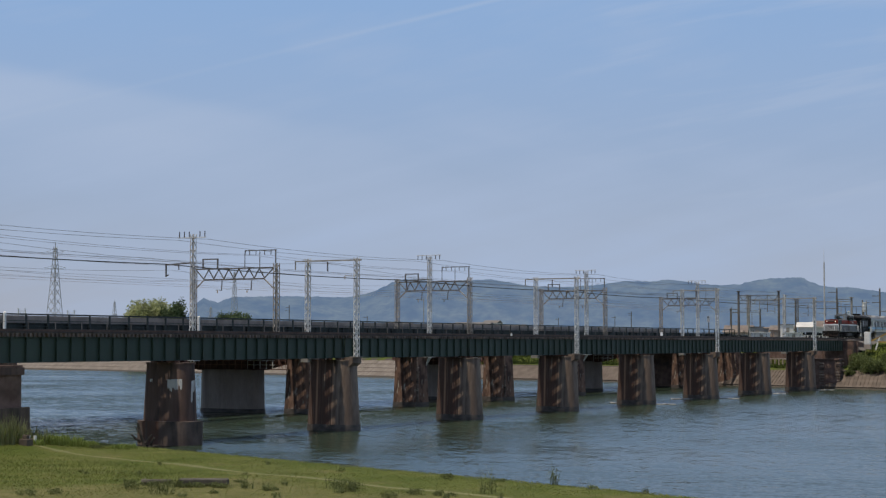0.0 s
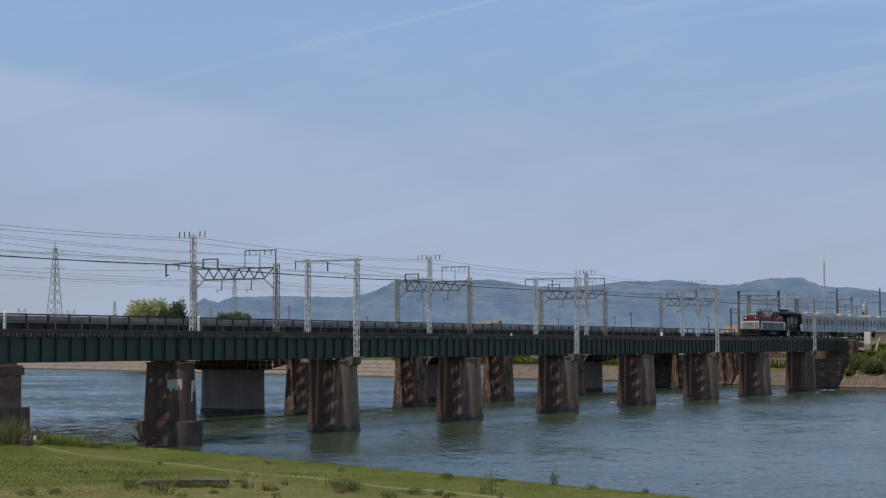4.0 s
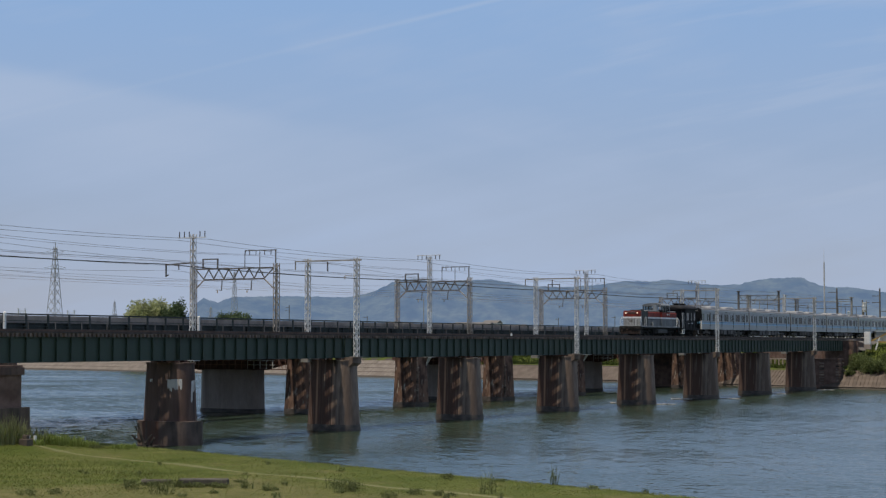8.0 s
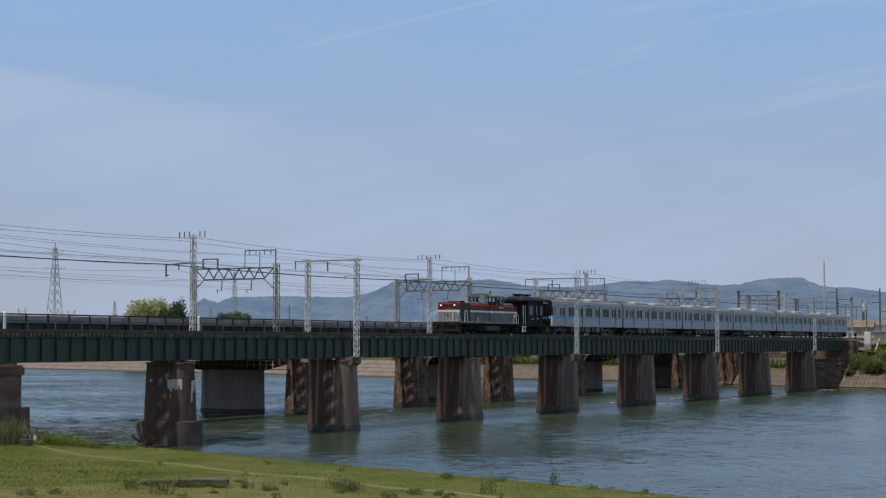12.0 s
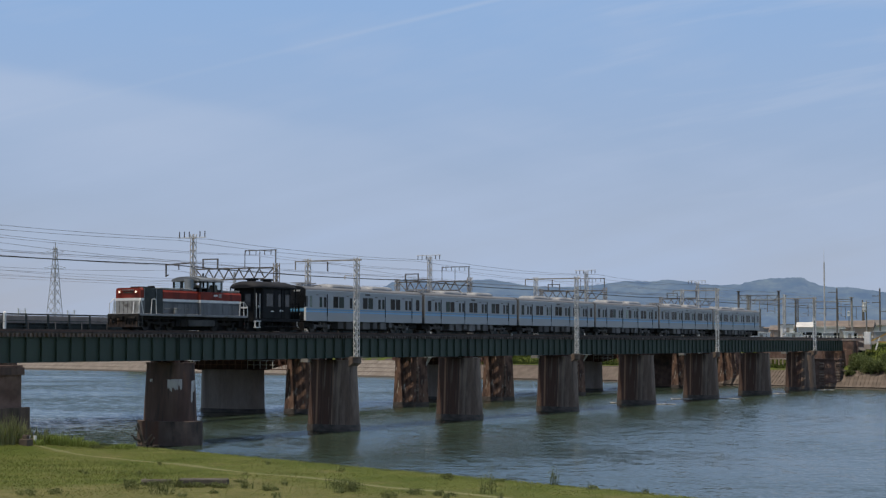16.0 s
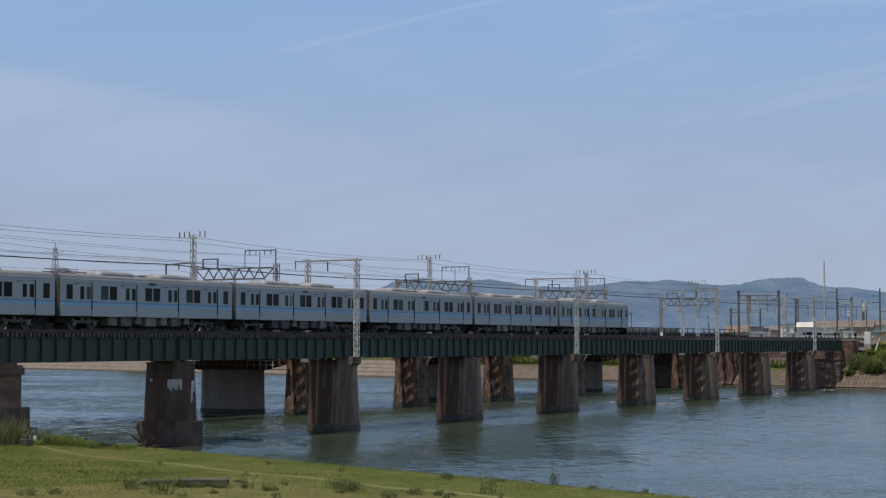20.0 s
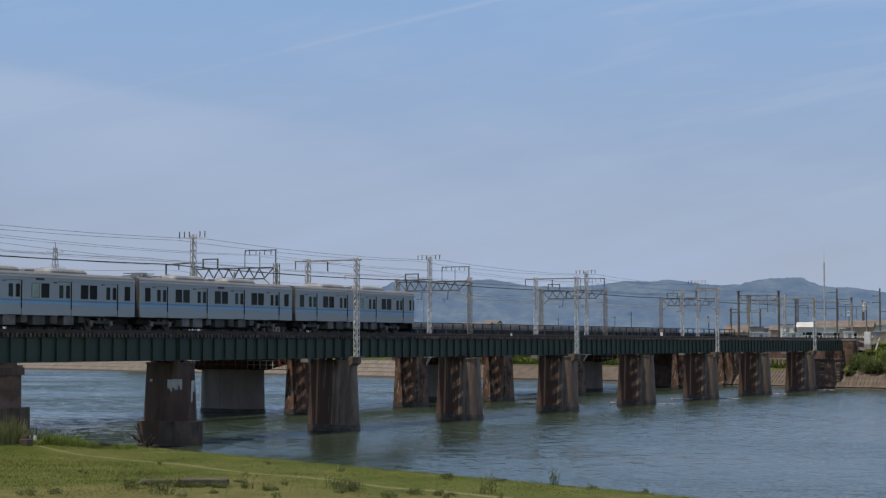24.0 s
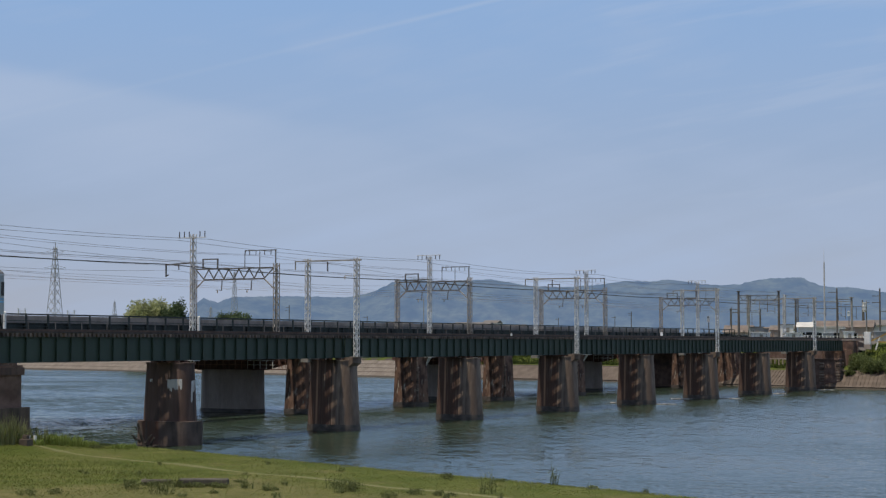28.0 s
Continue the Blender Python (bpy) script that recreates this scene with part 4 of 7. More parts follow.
# ---------------------------------------------------------------- third bridge: double track between two deep girders
def make_third_bridge():
    for x in (-82.0, -35.0, 12.0, 58.0):
        p = thing("concrete_pier", "smooth grey concrete wall pier of the newer bridge", "bridge pier", "third bridge piers", at=(x, 29.8, 0))
        part("shaft", loft(B(), [(oval(1.25, 3.75, 1.0), -2.4), (oval(1.2, 3.65, 0.95), 4.55)]), MAT["concrete"], p)
        part("waterline_band", loft(B(), [(oval(1.29, 3.79, 1.0), -0.4), (oval(1.28, 3.78, 1.0), 0.4)]), MAT["pier_foot"], p, "dark wet band at the waterline")
        arm = [(-6.5, 5.15), (-3.6, 4.45), (3.6, 4.45), (6.5, 5.15), (6.5, 5.62), (-6.5, 5.62)]
        head = part("crosshead", prism(B(), arm, "x", -1.15, 1.15), MAT["rust_steel"], p, "dark rusty hammerhead crossbeam")
        for gy in (-4.8, 5.2):
            part("bearing", box(B(), -0.4, 0.4, gy - 0.3, gy + 0.3, 5.623, 5.797), MAT["rust_steel"], p)
        deck = part("inspection_platform", box(B(), -2.0, -1.2, -8.0, 4.8, 4.55, 4.62), MAT["rust_steel"], p, "rusty inspection platform with pale rails")
        for k in range(17):
            yy = -7.9 + 0.78 * k
            part("platform_post", bar(B(), (-1.95, yy, 4.62), (-1.95, yy, 5.5), 0.055), MAT["galv"] if 2 <= k <= 6 else MAT["rust_sunlit"], deck)
        for z in (5.05, 5.5):
            part("platform_rail", bar(B(), (-1.95, -6.6, z), (-1.95, -3.2, z), 0.055), MAT["galv"], deck, "pale galvanised guard rail")
            part("platform_rail", bar(B(), (-1.95, -3.17, z), (-1.95, 4.8, z), 0.05), MAT["rust_sunlit"], deck)
            part("platform_rail", bar(B(), (-1.95, -8.0, z), (-1.95, -6.63, z), 0.05), MAT["rust_steel"], deck)
        for k in range(5):
            part("platform_strut", bar(B(), (-1.6, -7.4 + 2.6 * k, 4.55), (-1.25, -6.6 + 2.6 * k, 5.6), 0.07), MAT["rust_steel"], deck)
        # pale plate added where the ledge is sunlit, its brightness in the colour
        part("ledge_plate", box(B(), -2.05, -1.15, -6.7, -1.2, 5.66, 5.70), MAT["galv"], p, "galvanised ledge plate, pale in place of sunlight")
        part("bearing_girder", box(B(), -1.9, -1.2, -3.4, 5.6, 4.75, 5.75), MAT["rust_steel"], p, "dark reddish steel cross girder")
    ends = [-150, -82, -35, 12, 58, 118]
    for a, b in zip(ends, ends[1:]):
        s = thing("girder_span", "dark half-through plate girder span with a handrail walkway", "girder span", "third bridge spans", at=((a + b) / 2, 30.0, 0))
        h = (b - a) / 2 - 0.05
        for gy in (-5.0, 5.0):
            g = part("girder", box(B(), -h, h, gy - 0.02, gy + 0.02, 5.85, 9.0), MAT["dark_steel"], s)
            part("top_flange", box(B(), -h, h, gy - 0.25, gy + 0.25, 9.003, 9.05), MAT["dark_steel"], g)
            part("bottom_flange", box(B(), -h, h, gy - 0.25, gy + 0.25, 5.8, 5.847), MAT["dark_steel"], g)
            n = int(2 * h / 2.8)
            first = part("stiffener", box(B(), -0.03, 0.03, -0.2, -0.022, 5.853, 8.997), MAT["dark_steel"], g)
            for k in range(n + 1):
                o = first if k == 0 else new("stiffener", first.data)
                o.parent, o.location = g, (-h + 0.3 + 2.8 * k, gy, 0)
        part("deck", box(B(), -h, h, -4.7, 4.7, 7.2, 7.6), MAT["concrete"], s)
        part("parapet", box(B(), -h, h, 5.3, 5.42, 9.053, 9.92), MAT["grey_rail"], s, "plain grey far parapet")
    r = thing("walkway_railing", "dark steel handrail with evenly spaced posts", "railing", at=(0, 24.6, 0))
    post = part("post", box(B(), -0.08, 0.08, -0.06, 0.06, 8.2, 9.72), MAT["dark_steel"], r)
    k0 = -27
    for k in range(k0, 68):
        o = post if k == k0 else new("post", post.data)
        o.parent, o.location = r, (0.25 + 2.8 * k - (0.80 if k < -10 else 0.0), 0, 0)
    for z, w in ((9.78, 0.13), (9.22, 0.06), (8.75, 0.06)):
        part("rail", box(B(), -150, 118, -w / 2, w / 2, z - w / 2, z + w / 2), MAT["dark_steel"], r)
    part("walkway", box(B(), -150, 118, -0.5, 0.12, 8.1, 8.197), MAT["dark_steel"], r)


make_third_bridge()


# ---------------------------------------------------------------- overhead line masts
def lattice(parent, x, y, z0, z1, w, mat, step=None, ang=0.075):
    """A square lattice column: four angle posts and zigzag lacing on each face."""
    h = w / 2
    for sx in (-1, 1):
        for sy in (-1, 1):
            bm = B()
            cx, cy = x + sx * h, y + sy * h
            box(bm, cx - sx * ang, cx, cy - sy * 0.012, cy, z0, z1)
            box(bm, cx - sx * 0.012, cx, cy - sy * ang, cy - sy * 0.0125, z0, z1)
            part("post", bm, mat, parent)
    step = step or w * 1.05
    n = max(2, int((z1 - z0) / step))
    rise = (z1 - z0) / n
    e = h + 0.008
    for side in range(4):
        made = {}
        for k in range(n):
            u = -h if (k + side) % 2 else h
            if u not in made:
                q = {0: ((u, -e), (-u, -e)), 1: ((u, e), (-u, e)), 2: ((-e, u), (-e, -u)), 3: ((e, u), (e, -u))}[side]
                made[u] = part("lacing_bar", bar(B(), (q[0][0], q[0][1], 0), (q[1][0], q[1][1], rise), 0.042, 0.03), mat, parent)
                made[u].location = (x, y, z0 + rise * k)
            else:
                o = new("lacing_bar", made[u].data)
                o.parent, o.location = parent, (x, y, z0 + rise * k)


def insulator(parent, p, r=0.07, h=0.4, arm=None):
    bm = B()
    for k in range(4):
        zz = p[2] - h * k / 4
        bmesh.ops.create_cone(bm, cap_ends=True, segments=8, radius1=r, radius2=r * 0.45, depth=h / 5, matrix=Matrix.Translation((p[0], p[1], zz - h / 8)))
    rod(bm, p, (p[0], p[1], p[2] - h), 0.02, 5)
    part("insulator", bm, MAT["insulator"], parent)


def make_single_portal(x):
    t = thing("catenary_portal", "pale lattice mast pair with a slim cross beam over one track", "catenary portal", "near portals", at=(x, 0, 0))
    lattice(t, 0, -2.45, 6.2, 11.0, 0.38, MAT["galv"], 0.42, 0.065)
    lattice(t, 0, -2.45, 11.003, 14.45, 0.38, MAT["galv_mid"], 0.42, 0.065)
    part("base_plate", box(B(), -0.42, 0.42, -2.87, -2.03, 6.135, 6.197), MAT["galv_dark"], t)
    lattice(t, 0, 2.35, 6.0, 11.0, 0.38, MAT["galv"], 0.42, 0.065)
    lattice(t, 0, 2.35, 11.003, 14.45, 0.38, MAT["galv_mid"], 0.42, 0.065)
    part("base_plate", box(B(), -0.42, 0.42, 1.8, 2.77, 5.7, 5.997), MAT["galv_dark"], t)
    part("cross_beam", box(B(), -0.05, 0.05, -2.9, 2.9, 14.18, 14.30), MAT["galv_dark"], t)
    bm = B()
    bar(bm, (0, 2.45, 14.22), (0, 3.6, 14.22), 0.09)
    bar(bm, (0, 3.6, 14.26), (0, 3.6, 13.55), 0.08)
    part("side_arm", bm, MAT["galv_dark"], t)
    bm = B()
    bar(bm, (0, -2.2, 12.9), (0, -1.3, 12.95), 0.06)
    part("steady_arm", bm, MAT["galv_dark"], t)
    insulator(t, (0, 0.4, 14.15), 0.09, 0.8)
    insulator(t, (0, -1.3, 12.95), 0.08, 0.3)
    return t


def make_tall_mast(x):
    t = thing("power_mast", "tall pale lattice mast with a crossarm of insulators", "lattice mast", "power masts", at=(x, 18.2, 0))
    bar_z = 16.96 if x < -50 else 17.40
    lattice(t, 0, 0, 6.3, 11.3, 0.42, MAT["galv"], 0.55, 0.075)
    lattice(t, 0, 0, 11.303, 17.3, 0.42, MAT["galv_mid"], 0.55, 0.075)
    part("base_plate", box(B(), -0.5, 0.5, -0.5, 0.5, 5.7, 6.297), MAT["galv"], t)
    bm = B()
    bar(bm, (-0.2, 0, 5.7), (0.6, 1.0, 4.2), 0.14)
    bar(bm, (0.3, 0, 5.7), (0.6, 1.0, 4.4), 0.12)
    part("knee_brace", bm, MAT["galv"], t)
    part("crossarm", box(B(), -0.04, 0.04, -1.45, 1.7, bar_z, bar_z + 0.07), MAT["galv"], t)
    for y in (-1.3, -0.75, 0.45, 1.0, 1.55):
        bm = B()
        rod(bm, (0, y, bar_z + (0.073 if x < -50 else -0.003)), (0, y, bar_z + (0.6 if x < -50 else -0.45)), 0.05, 6)
        part("insulator_pin", bm, MAT["insulator"], t)
    bm = B()
    bar(bm, (0, 0.15, 14.66), (0, 3.05, 14.56), 0.12)
    bar(bm, (0, 3.05, 14.60), (0, 3.05, 13.45), 0.11)
    bar(bm, (0, 3.05, 13.5), (0, 2.75, 13.62), 0.10)
    part("bracket_arm", bm, MAT["brown_steel"], t)
    insulator(t, (0, 1.6, 14.55), 0.09, 0.5)
    return t


def make_truss_portal(x, mat):
    t = thing("catenary_portal", "weathered lattice legs carrying a trussed beam over two tracks", "catenary portal", "truss portals", at=(x, 29.0, 0))
    lattice(t, 0, -5.0, 7.6, 15.7, 0.52, mat, 0.55, 0.10)
    lattice(t, 0, 5.60, 7.6, 15.7, 0.52, mat, 0.55, 0.10)
    for z in (15.25, 14.1):
        part("chord", box(B(), -0.07, 0.07, -4.68 if z > 15 else -3.5, 5.45 if z > 15 else 4.3, z - 0.075, z + 0.075), MAT["brown_steel"], t)
    ys = [-4.6, -3.5, -2.85, -2.2, -1.55, -0.9, -0.25, 0.4, 1.05, 1.7, 2.35, 3.0, 3.65, 4.3, 5.3]
    for k, (a, b) in enumerate(zip(ys, ys[1:])):
        bm = B()
        za, zb = (15.18, 14.17) if k % 2 == 0 else (14.17, 15.18)
        bar(bm, (0, a, za), (0, b, zb), 0.10)
        part("diagonal", bm, MAT["brown_steel"], t)
    for s in (-1, 1):
        part("knee_brace", bar(B(), (0, -4.75 if s < 0 else 5.5, 13.0), (0, -3.5 if s < 0 else 4.3, 14.05), 0.11), mat, t)
    # high frame for the feeder wires at the near leg, a low one at the far leg
    bm = B()
    bar(bm, (0, -4.9, 15.7), (0, -4.9, 17.1), 0.10)
    bar(bm, (0, -5.0, 17.1), (0, -1.0, 17.1), 0.10)
    bar(bm, (0, -1.0, 17.1), (0, -1.0, 15.32), 0.06)
    bar(bm, (0, -2.9, 17.1), (0, -2.9, 15.32), 0.06)
    part("feeder_frame", bm, MAT["brown_steel"], t)
    for y in (-4.3, -3.5, -2.4, -1.6, -1.05):
        insulator(t, (0, y, 17.05), 0.06, 0.45)
    bm = B()
    bar(bm, (0, 4.4, 15.32), (0, 4.4, 16.3), 0.13)
    bar(bm, (0, 2.5, 15.32), (0, 2.5, 16.3), 0.13)
    bar(bm, (0, 4.46, 16.3), (0, 2.44, 16.3), 0.13)
    part("low_frame", bm, MAT["brown_steel"], t)
    for y in (-1.9, 1.9):
        part("hanger", bar(B(), (0, y, 14.0), (0, y + 0.1, 12.9), 0.08), MAT["brown_steel"], t)
        insulator(t, (0.0, y + 0.6, 12.95), 0.10, 0.3)
        part("steady_arm", bar(B(), (0, y, 12.95), (0, y + 0.9, 13.0), 0.06), MAT["brown_steel"], t)
    return t


for px in (-63.6, -17.5, 28.6, 74.7):
    make_single_portal(px)
for px in (-58.2, -12.3, 33.7, 79.7):
    make_tall_mast(px)
for px in (-81.0, -35.5, 9.3, 54.5, 106.5):
    make_truss_portal(px, MAT["galv"] if px < -60 else MAT["galv_dark"])


# ---------------------------------------------------------------- wires
def make_wire(xs, y, z, sag, r, name="overhead_wire", label="thin dark overhead railway wire"):
    """A wire hung from point to point along the line, with sag between the points."""
    bm = B()
    pts = []
    for a, b in zip(xs, xs[1:]):
        for k in range(8):
            f = k / 8
            pts.append(Vector((a + (b - a) * f, y, z - sag * 4 * f * (1 - f))))
    pts.append(Vector((xs[-1], y, z)))
    rings = []
    for p in pts:
        rings.append([bm.verts.new((p.x, p.y + r * math.cos(a), p.z + r * math.sin(a))) for a in (0.5, 2.6, 4.7)])
    for a, b in zip(rings, rings[1:]):
        for i in range(3):
            bm.faces.new((a[i], a[(i + 1) % 3], b[(i + 1) % 3], b[i]))
    ob = part(name, bm, MAT["cable" if r > 0.04 else "wire"])
    return tagged(ob, label, "wire", "overhead wires")


N1 = [-109.7, -63.6, -17.5, 28.6, 74.7, 121, 167]
N2 = [-104.1, -58.2, -12.3, 33.7, 79.7, 126, 172]
N3 = [-126, -81, -35.5, 9.3, 54.5, 106.5, 147, 190]
make_wire(N1, 0.4, 14.05, 0.7, 0.014)
make_wire(N1, -0.1, 13.25, 0.04, 0.014)
for y in (-1.7, 1.7):
    make_wire(N2, 18.2 + y, 16.8, 0.38, 0.019)
make_wire(N2, 21.25, 14.62, 0.22, 0.058, label="thick dark feeder cable on bracket arms")
make_wire(N2, 20.6, 14.05, 0.6, 0.014)
make_wire(N2, 20.6, 13.25, 0.04, 0.014)
for y in (-4.3, -2.4):
    make_wire(N3, 29 + y, 16.55, 0.35, 0.017)
make_wire(N3, 32.5, 15.9, 0.3, 0.017)
make_wire(N3, 31.2, 15.45, 0.32, 0.016)
make_wire(N2, 23.4, 15.25, 0.30, 0.016)
for y in (-1.2, 2.6):
    make_wire(N3, 29 + y, 14.0, 0.6, 0.014)
    make_wire(N3, 29 + y, 13.2, 0.04, 0.014)

# ---------------------------------------------------------------- train
PAINT = {
    "silver": surface("brushed_stainless_steel", (0.360, 0.382, 0.398), (0.404, 0.426, 0.442), 0.25, 0.45, 0.40, stretch=(0.5, 1, 1.5), grains=(0.94, 1.05)),
    "roof_dirt": surface("sooty_car_roof", (0.12, 0.125, 0.135), (0.175, 0.18, 0.19), 0.4, 0.7, stretch=(0.3, 1, 1)),
    # green reflections and the view through are put into the pane colour
    "pale_pane": surface("window_glass_painted_green_reflection", (0.016, 0.030, 0.026), (0.040, 0.066, 0.056), 0.25, 0.10, each=0.5, spec=0.10),
    "roof_grey": surface("pale_roof_panel", (0.195, 0.200, 0.212), (0.275, 0.280, 0.292), 0.8, 0.6),
    "blue": surface("sky_blue_stripe", (0.075, 0.29, 0.52), (0.095, 0.33, 0.57), 0.8, 0.4),
    "pale_blue": surface("pale_blue_stripe", (0.19, 0.47, 0.72), (0.23, 0.51, 0.76), 0.8, 0.4),
    "pane": surface("dark_window_glass", (0.006, 0.008, 0.008), (0.018, 0.022, 0.022), 0.25, 0.10, each=0.6, spec=0.10),
    "bellows": surface("grey_gangway_bellows", (0.066, 0.067, 0.070), (0.115, 0.116, 0.12), 2.0, 0.8, stretch=(6, 1, 1)),
    # daylight seen through the car is painted into this pane's colour
    "bright_pane": surface("window_glass_painted_daylight", (0.19, 0.26, 0.22), (0.30, 0.37, 0.32), 0.5, 0.12, each=0.3),
    "rubber": surface("black_rubber", (0.010, 0.010, 0.010), (0.018, 0.017, 0.017), 2.0, 0.8, spec=0.15),
    "mask": surface("black_front_mask", (0.010, 0.011, 0.013), (0.016, 0.017, 0.02), 1.0, 0.3),
    "under": surface("dusty_underframe", (0.014, 0.013, 0.012), (0.030, 0.027, 0.025), 1.5, 0.9, bump=0.01, spec=0.2),
    "box_grey": surface("grey_equipment_box", (0.115, 0.108, 0.106), (0.195, 0.184, 0.180), 0.7, 0.8, each=0.5),
    "frame_grey": surface("grey_bogie_frame", (0.076, 0.069, 0.066), (0.140, 0.128, 0.122), 1.2, 0.85, bump=0.01),
    "sooty_wheel": surface("sooty_wheel_steel", (0.022, 0.020, 0.018), (0.045, 0.041, 0.037), 2.0, 0.7, 0.2),
    "deck_grey": surface("pale_dusty_deck_edge", (0.20, 0.205, 0.21), (0.28, 0.285, 0.29), 1.0, 0.7, stain=(0.11, 0.10, 0.095), stain_at=(0.55, 0.75), stain_scale=1.2),
    "tank": surface("grimy_grey_tank", (0.045, 0.044, 0.044), (0.085, 0.083, 0.081), 1.2, 0.8),
    "seat": surface("pale_cab_seat", (0.34, 0.31, 0.26), (0.46, 0.43, 0.37), 2.0, 0.8),
    "rust_gear": surface("rusty_buffer_gear", (0.045, 0.028, 0.020), (0.10, 0.066, 0.048), 2.5, 0.9, bump=0.01),
    "wheel": surface("worn_wheel_steel", (0.085, 0.077, 0.068), (0.14, 0.128, 0.115), 2.0, 0.6, 0.3),
    "red": surface("faded_red_locomotive_paint", (0.205, 0.027, 0.018), (0.285, 0.042, 0.026), 0.8, 0.6, stretch=(1, 1, 0.4), spec=0.25,
                   stain=(0.11, 0.024, 0.018), stain_at=(0.50, 0.74), stain_scale=1.4, stain_stretch=(1.5, 1, 0.5)),
    "loco_grey": surface("blue_grey_locomotive_paint", (0.122, 0.133, 0.143), (0.178, 0.190, 0.200), 0.8, 0.55, stretch=(1, 1, 0.4),
                         stain=(0.062, 0.062, 0.062), stain_at=(0.50, 0.76), stain_scale=1.3, stain_stretch=(1.6, 1, 0.4)),
    "front_grey": surface("light_grey_locomotive_front", (0.24, 0.24, 0.235), (0.37, 0.37, 0.355), 1.6, 0.55, stain=(0.11, 0.098, 0.088), stain_at=(0.48, 0.68), stain_scale=1.5),
    "stack": surface("dusty_blue_grey_stack", (0.17, 0.19, 0.205), (0.24, 0.26, 0.275), 0.8, 0.55),
    "grille": surface("radiator_grille_green_black", (0.022, 0.028, 0.028), (0.04, 0.047, 0.045), 1.5, 0.6),
    "black": surface("satin_black_van_paint", (0.006, 0.007, 0.008), (0.012, 0.013, 0.015), 0.8, 0.6, spec=0.2, stain=(0.04, 0.036, 0.033), stain_at=(0.6, 0.8), stain_scale=1.2),
    "van_roof": surface("weathered_black_roof", (0.010, 0.010, 0.012), (0.022, 0.022, 0.025), 0.9, 0.75, spec=0.2),
    # grey reflection on the van's glass is put into its colour
    "end_pane": surface("van_window_painted_reflection", (0.030, 0.032, 0.035), (0.075, 0.078, 0.082), 1.0, 0.15),
    "lamp": surface("lit_headlamp", (0.9, 0.85, 0.75), (0.95, 0.9, 0.8), 1.0, 0.3, emit=(1.0, 0.78, 0.62, 0.8)),
    "lens": surface("unlit_lamp_glass", (0.35, 0.35, 0.34), (0.5, 0.5, 0.48), 1.0, 0.2),
    "hose_red": surface("faded_red_coupler", (0.25, 0.05, 0.04), (0.33, 0.07, 0.05), 2.0, 0.7),
}


WHEELSETS = []


def wheelset(parent, x, r=0.43, mat="wheel"):
    """An axle with its two wheels, which turn together."""
    bm = B()
    for s in (-1, 1):
        rod(bm, (0, s * 0.50, 0), (0, s * 0.63, 0), r, 24)
        rod(bm, (0, s * 0.47, 0), (0, s * 0.499, 0), r + 0.03, 24)
        rod(bm, (0, s * 0.631, 0), (0, s * 0.66, 0), r * 0.35, 12)
        for k in range(5):
            a = 2 * math.pi * k / 5
            rod(bm, (r * 0.62 * math.cos(a), s * 0.631, r * 0.62 * math.sin(a)), (r * 0.62 * math.cos(a), s * 0.638, r * 0.62 * math.sin(a)), 0.05, 8)
    rod(bm, (0, -0.47, 0), (0, 0.47, 0), 0.08, 10)
    ob = part("wheelset", bm, PAINT[mat], parent)
    ob.location = (x, 0, r)
    WHEELSETS.append((ob, x, r))
    return ob


def bogie(parent, x, base=2.1, axles=2, r=0.43, sooty=False):
    frame_paint, box_paint = (PAINT["under"], PAINT["under"]) if sooty else (PAINT["frame_grey"], PAINT["box_grey"])
    bm = B()
    h = base * (axles - 1) / 2
    for s in (-1, 1):
        prism_pts = [(x - h - 0.45, 0.52), (x - h - 0.1, 0.60), (x - 0.5, 0.42), (x + 0.5, 0.42), (x + h + 0.1, 0.60), (x + h + 0.45, 0.52), (x + h + 0.45, 0.68),
                     (x + 0.6, 0.62), (x - 0.6, 0.62), (x - h - 0.45, 0.68)]
        part("side_frame", prism(B(), prism_pts, "y", s * 0.86 - 0.06, s * 0.86 + 0.06), frame_paint, parent)
    box(bm, x - 0.22, x + 0.22, -0.8, 0.8, 0.45, 0.86)
    box(bm, x - h - 0.3, x + h + 0.3, -0.4, 0.4, 0.30, 0.62)
    b = part("bogie", bm, PAINT["under"], parent)
    for k in range(axles):
        ax = x - h + base * k
        for s in (-1, 1):
            bm = B()
            box(bm, ax - 0.17, ax + 0.17, s * 0.84 - 0.12, s * 0.84 + 0.16 * (1 if s > 0 else 0) + (0.12 if s < 0 else 0), 0.28, 0.60, 0.04)
            part("axle_box", bm, box_paint, b)
        wheelset(parent, ax, r, "sooty_wheel" if sooty else "wheel")
    for s in (-1, 1):
        for q in (-0.28, 0.28):
            part("spring", rod(B(), (x + q, s * 0.90, 0.63), (x + q, s * 0.90, 0.86), 0.13, 12), box_paint, b)
    return b


DOORS = (2.8, 7.6, 12.4, 17.2)
GLASS = random.Random(8)
CAR = 20.0


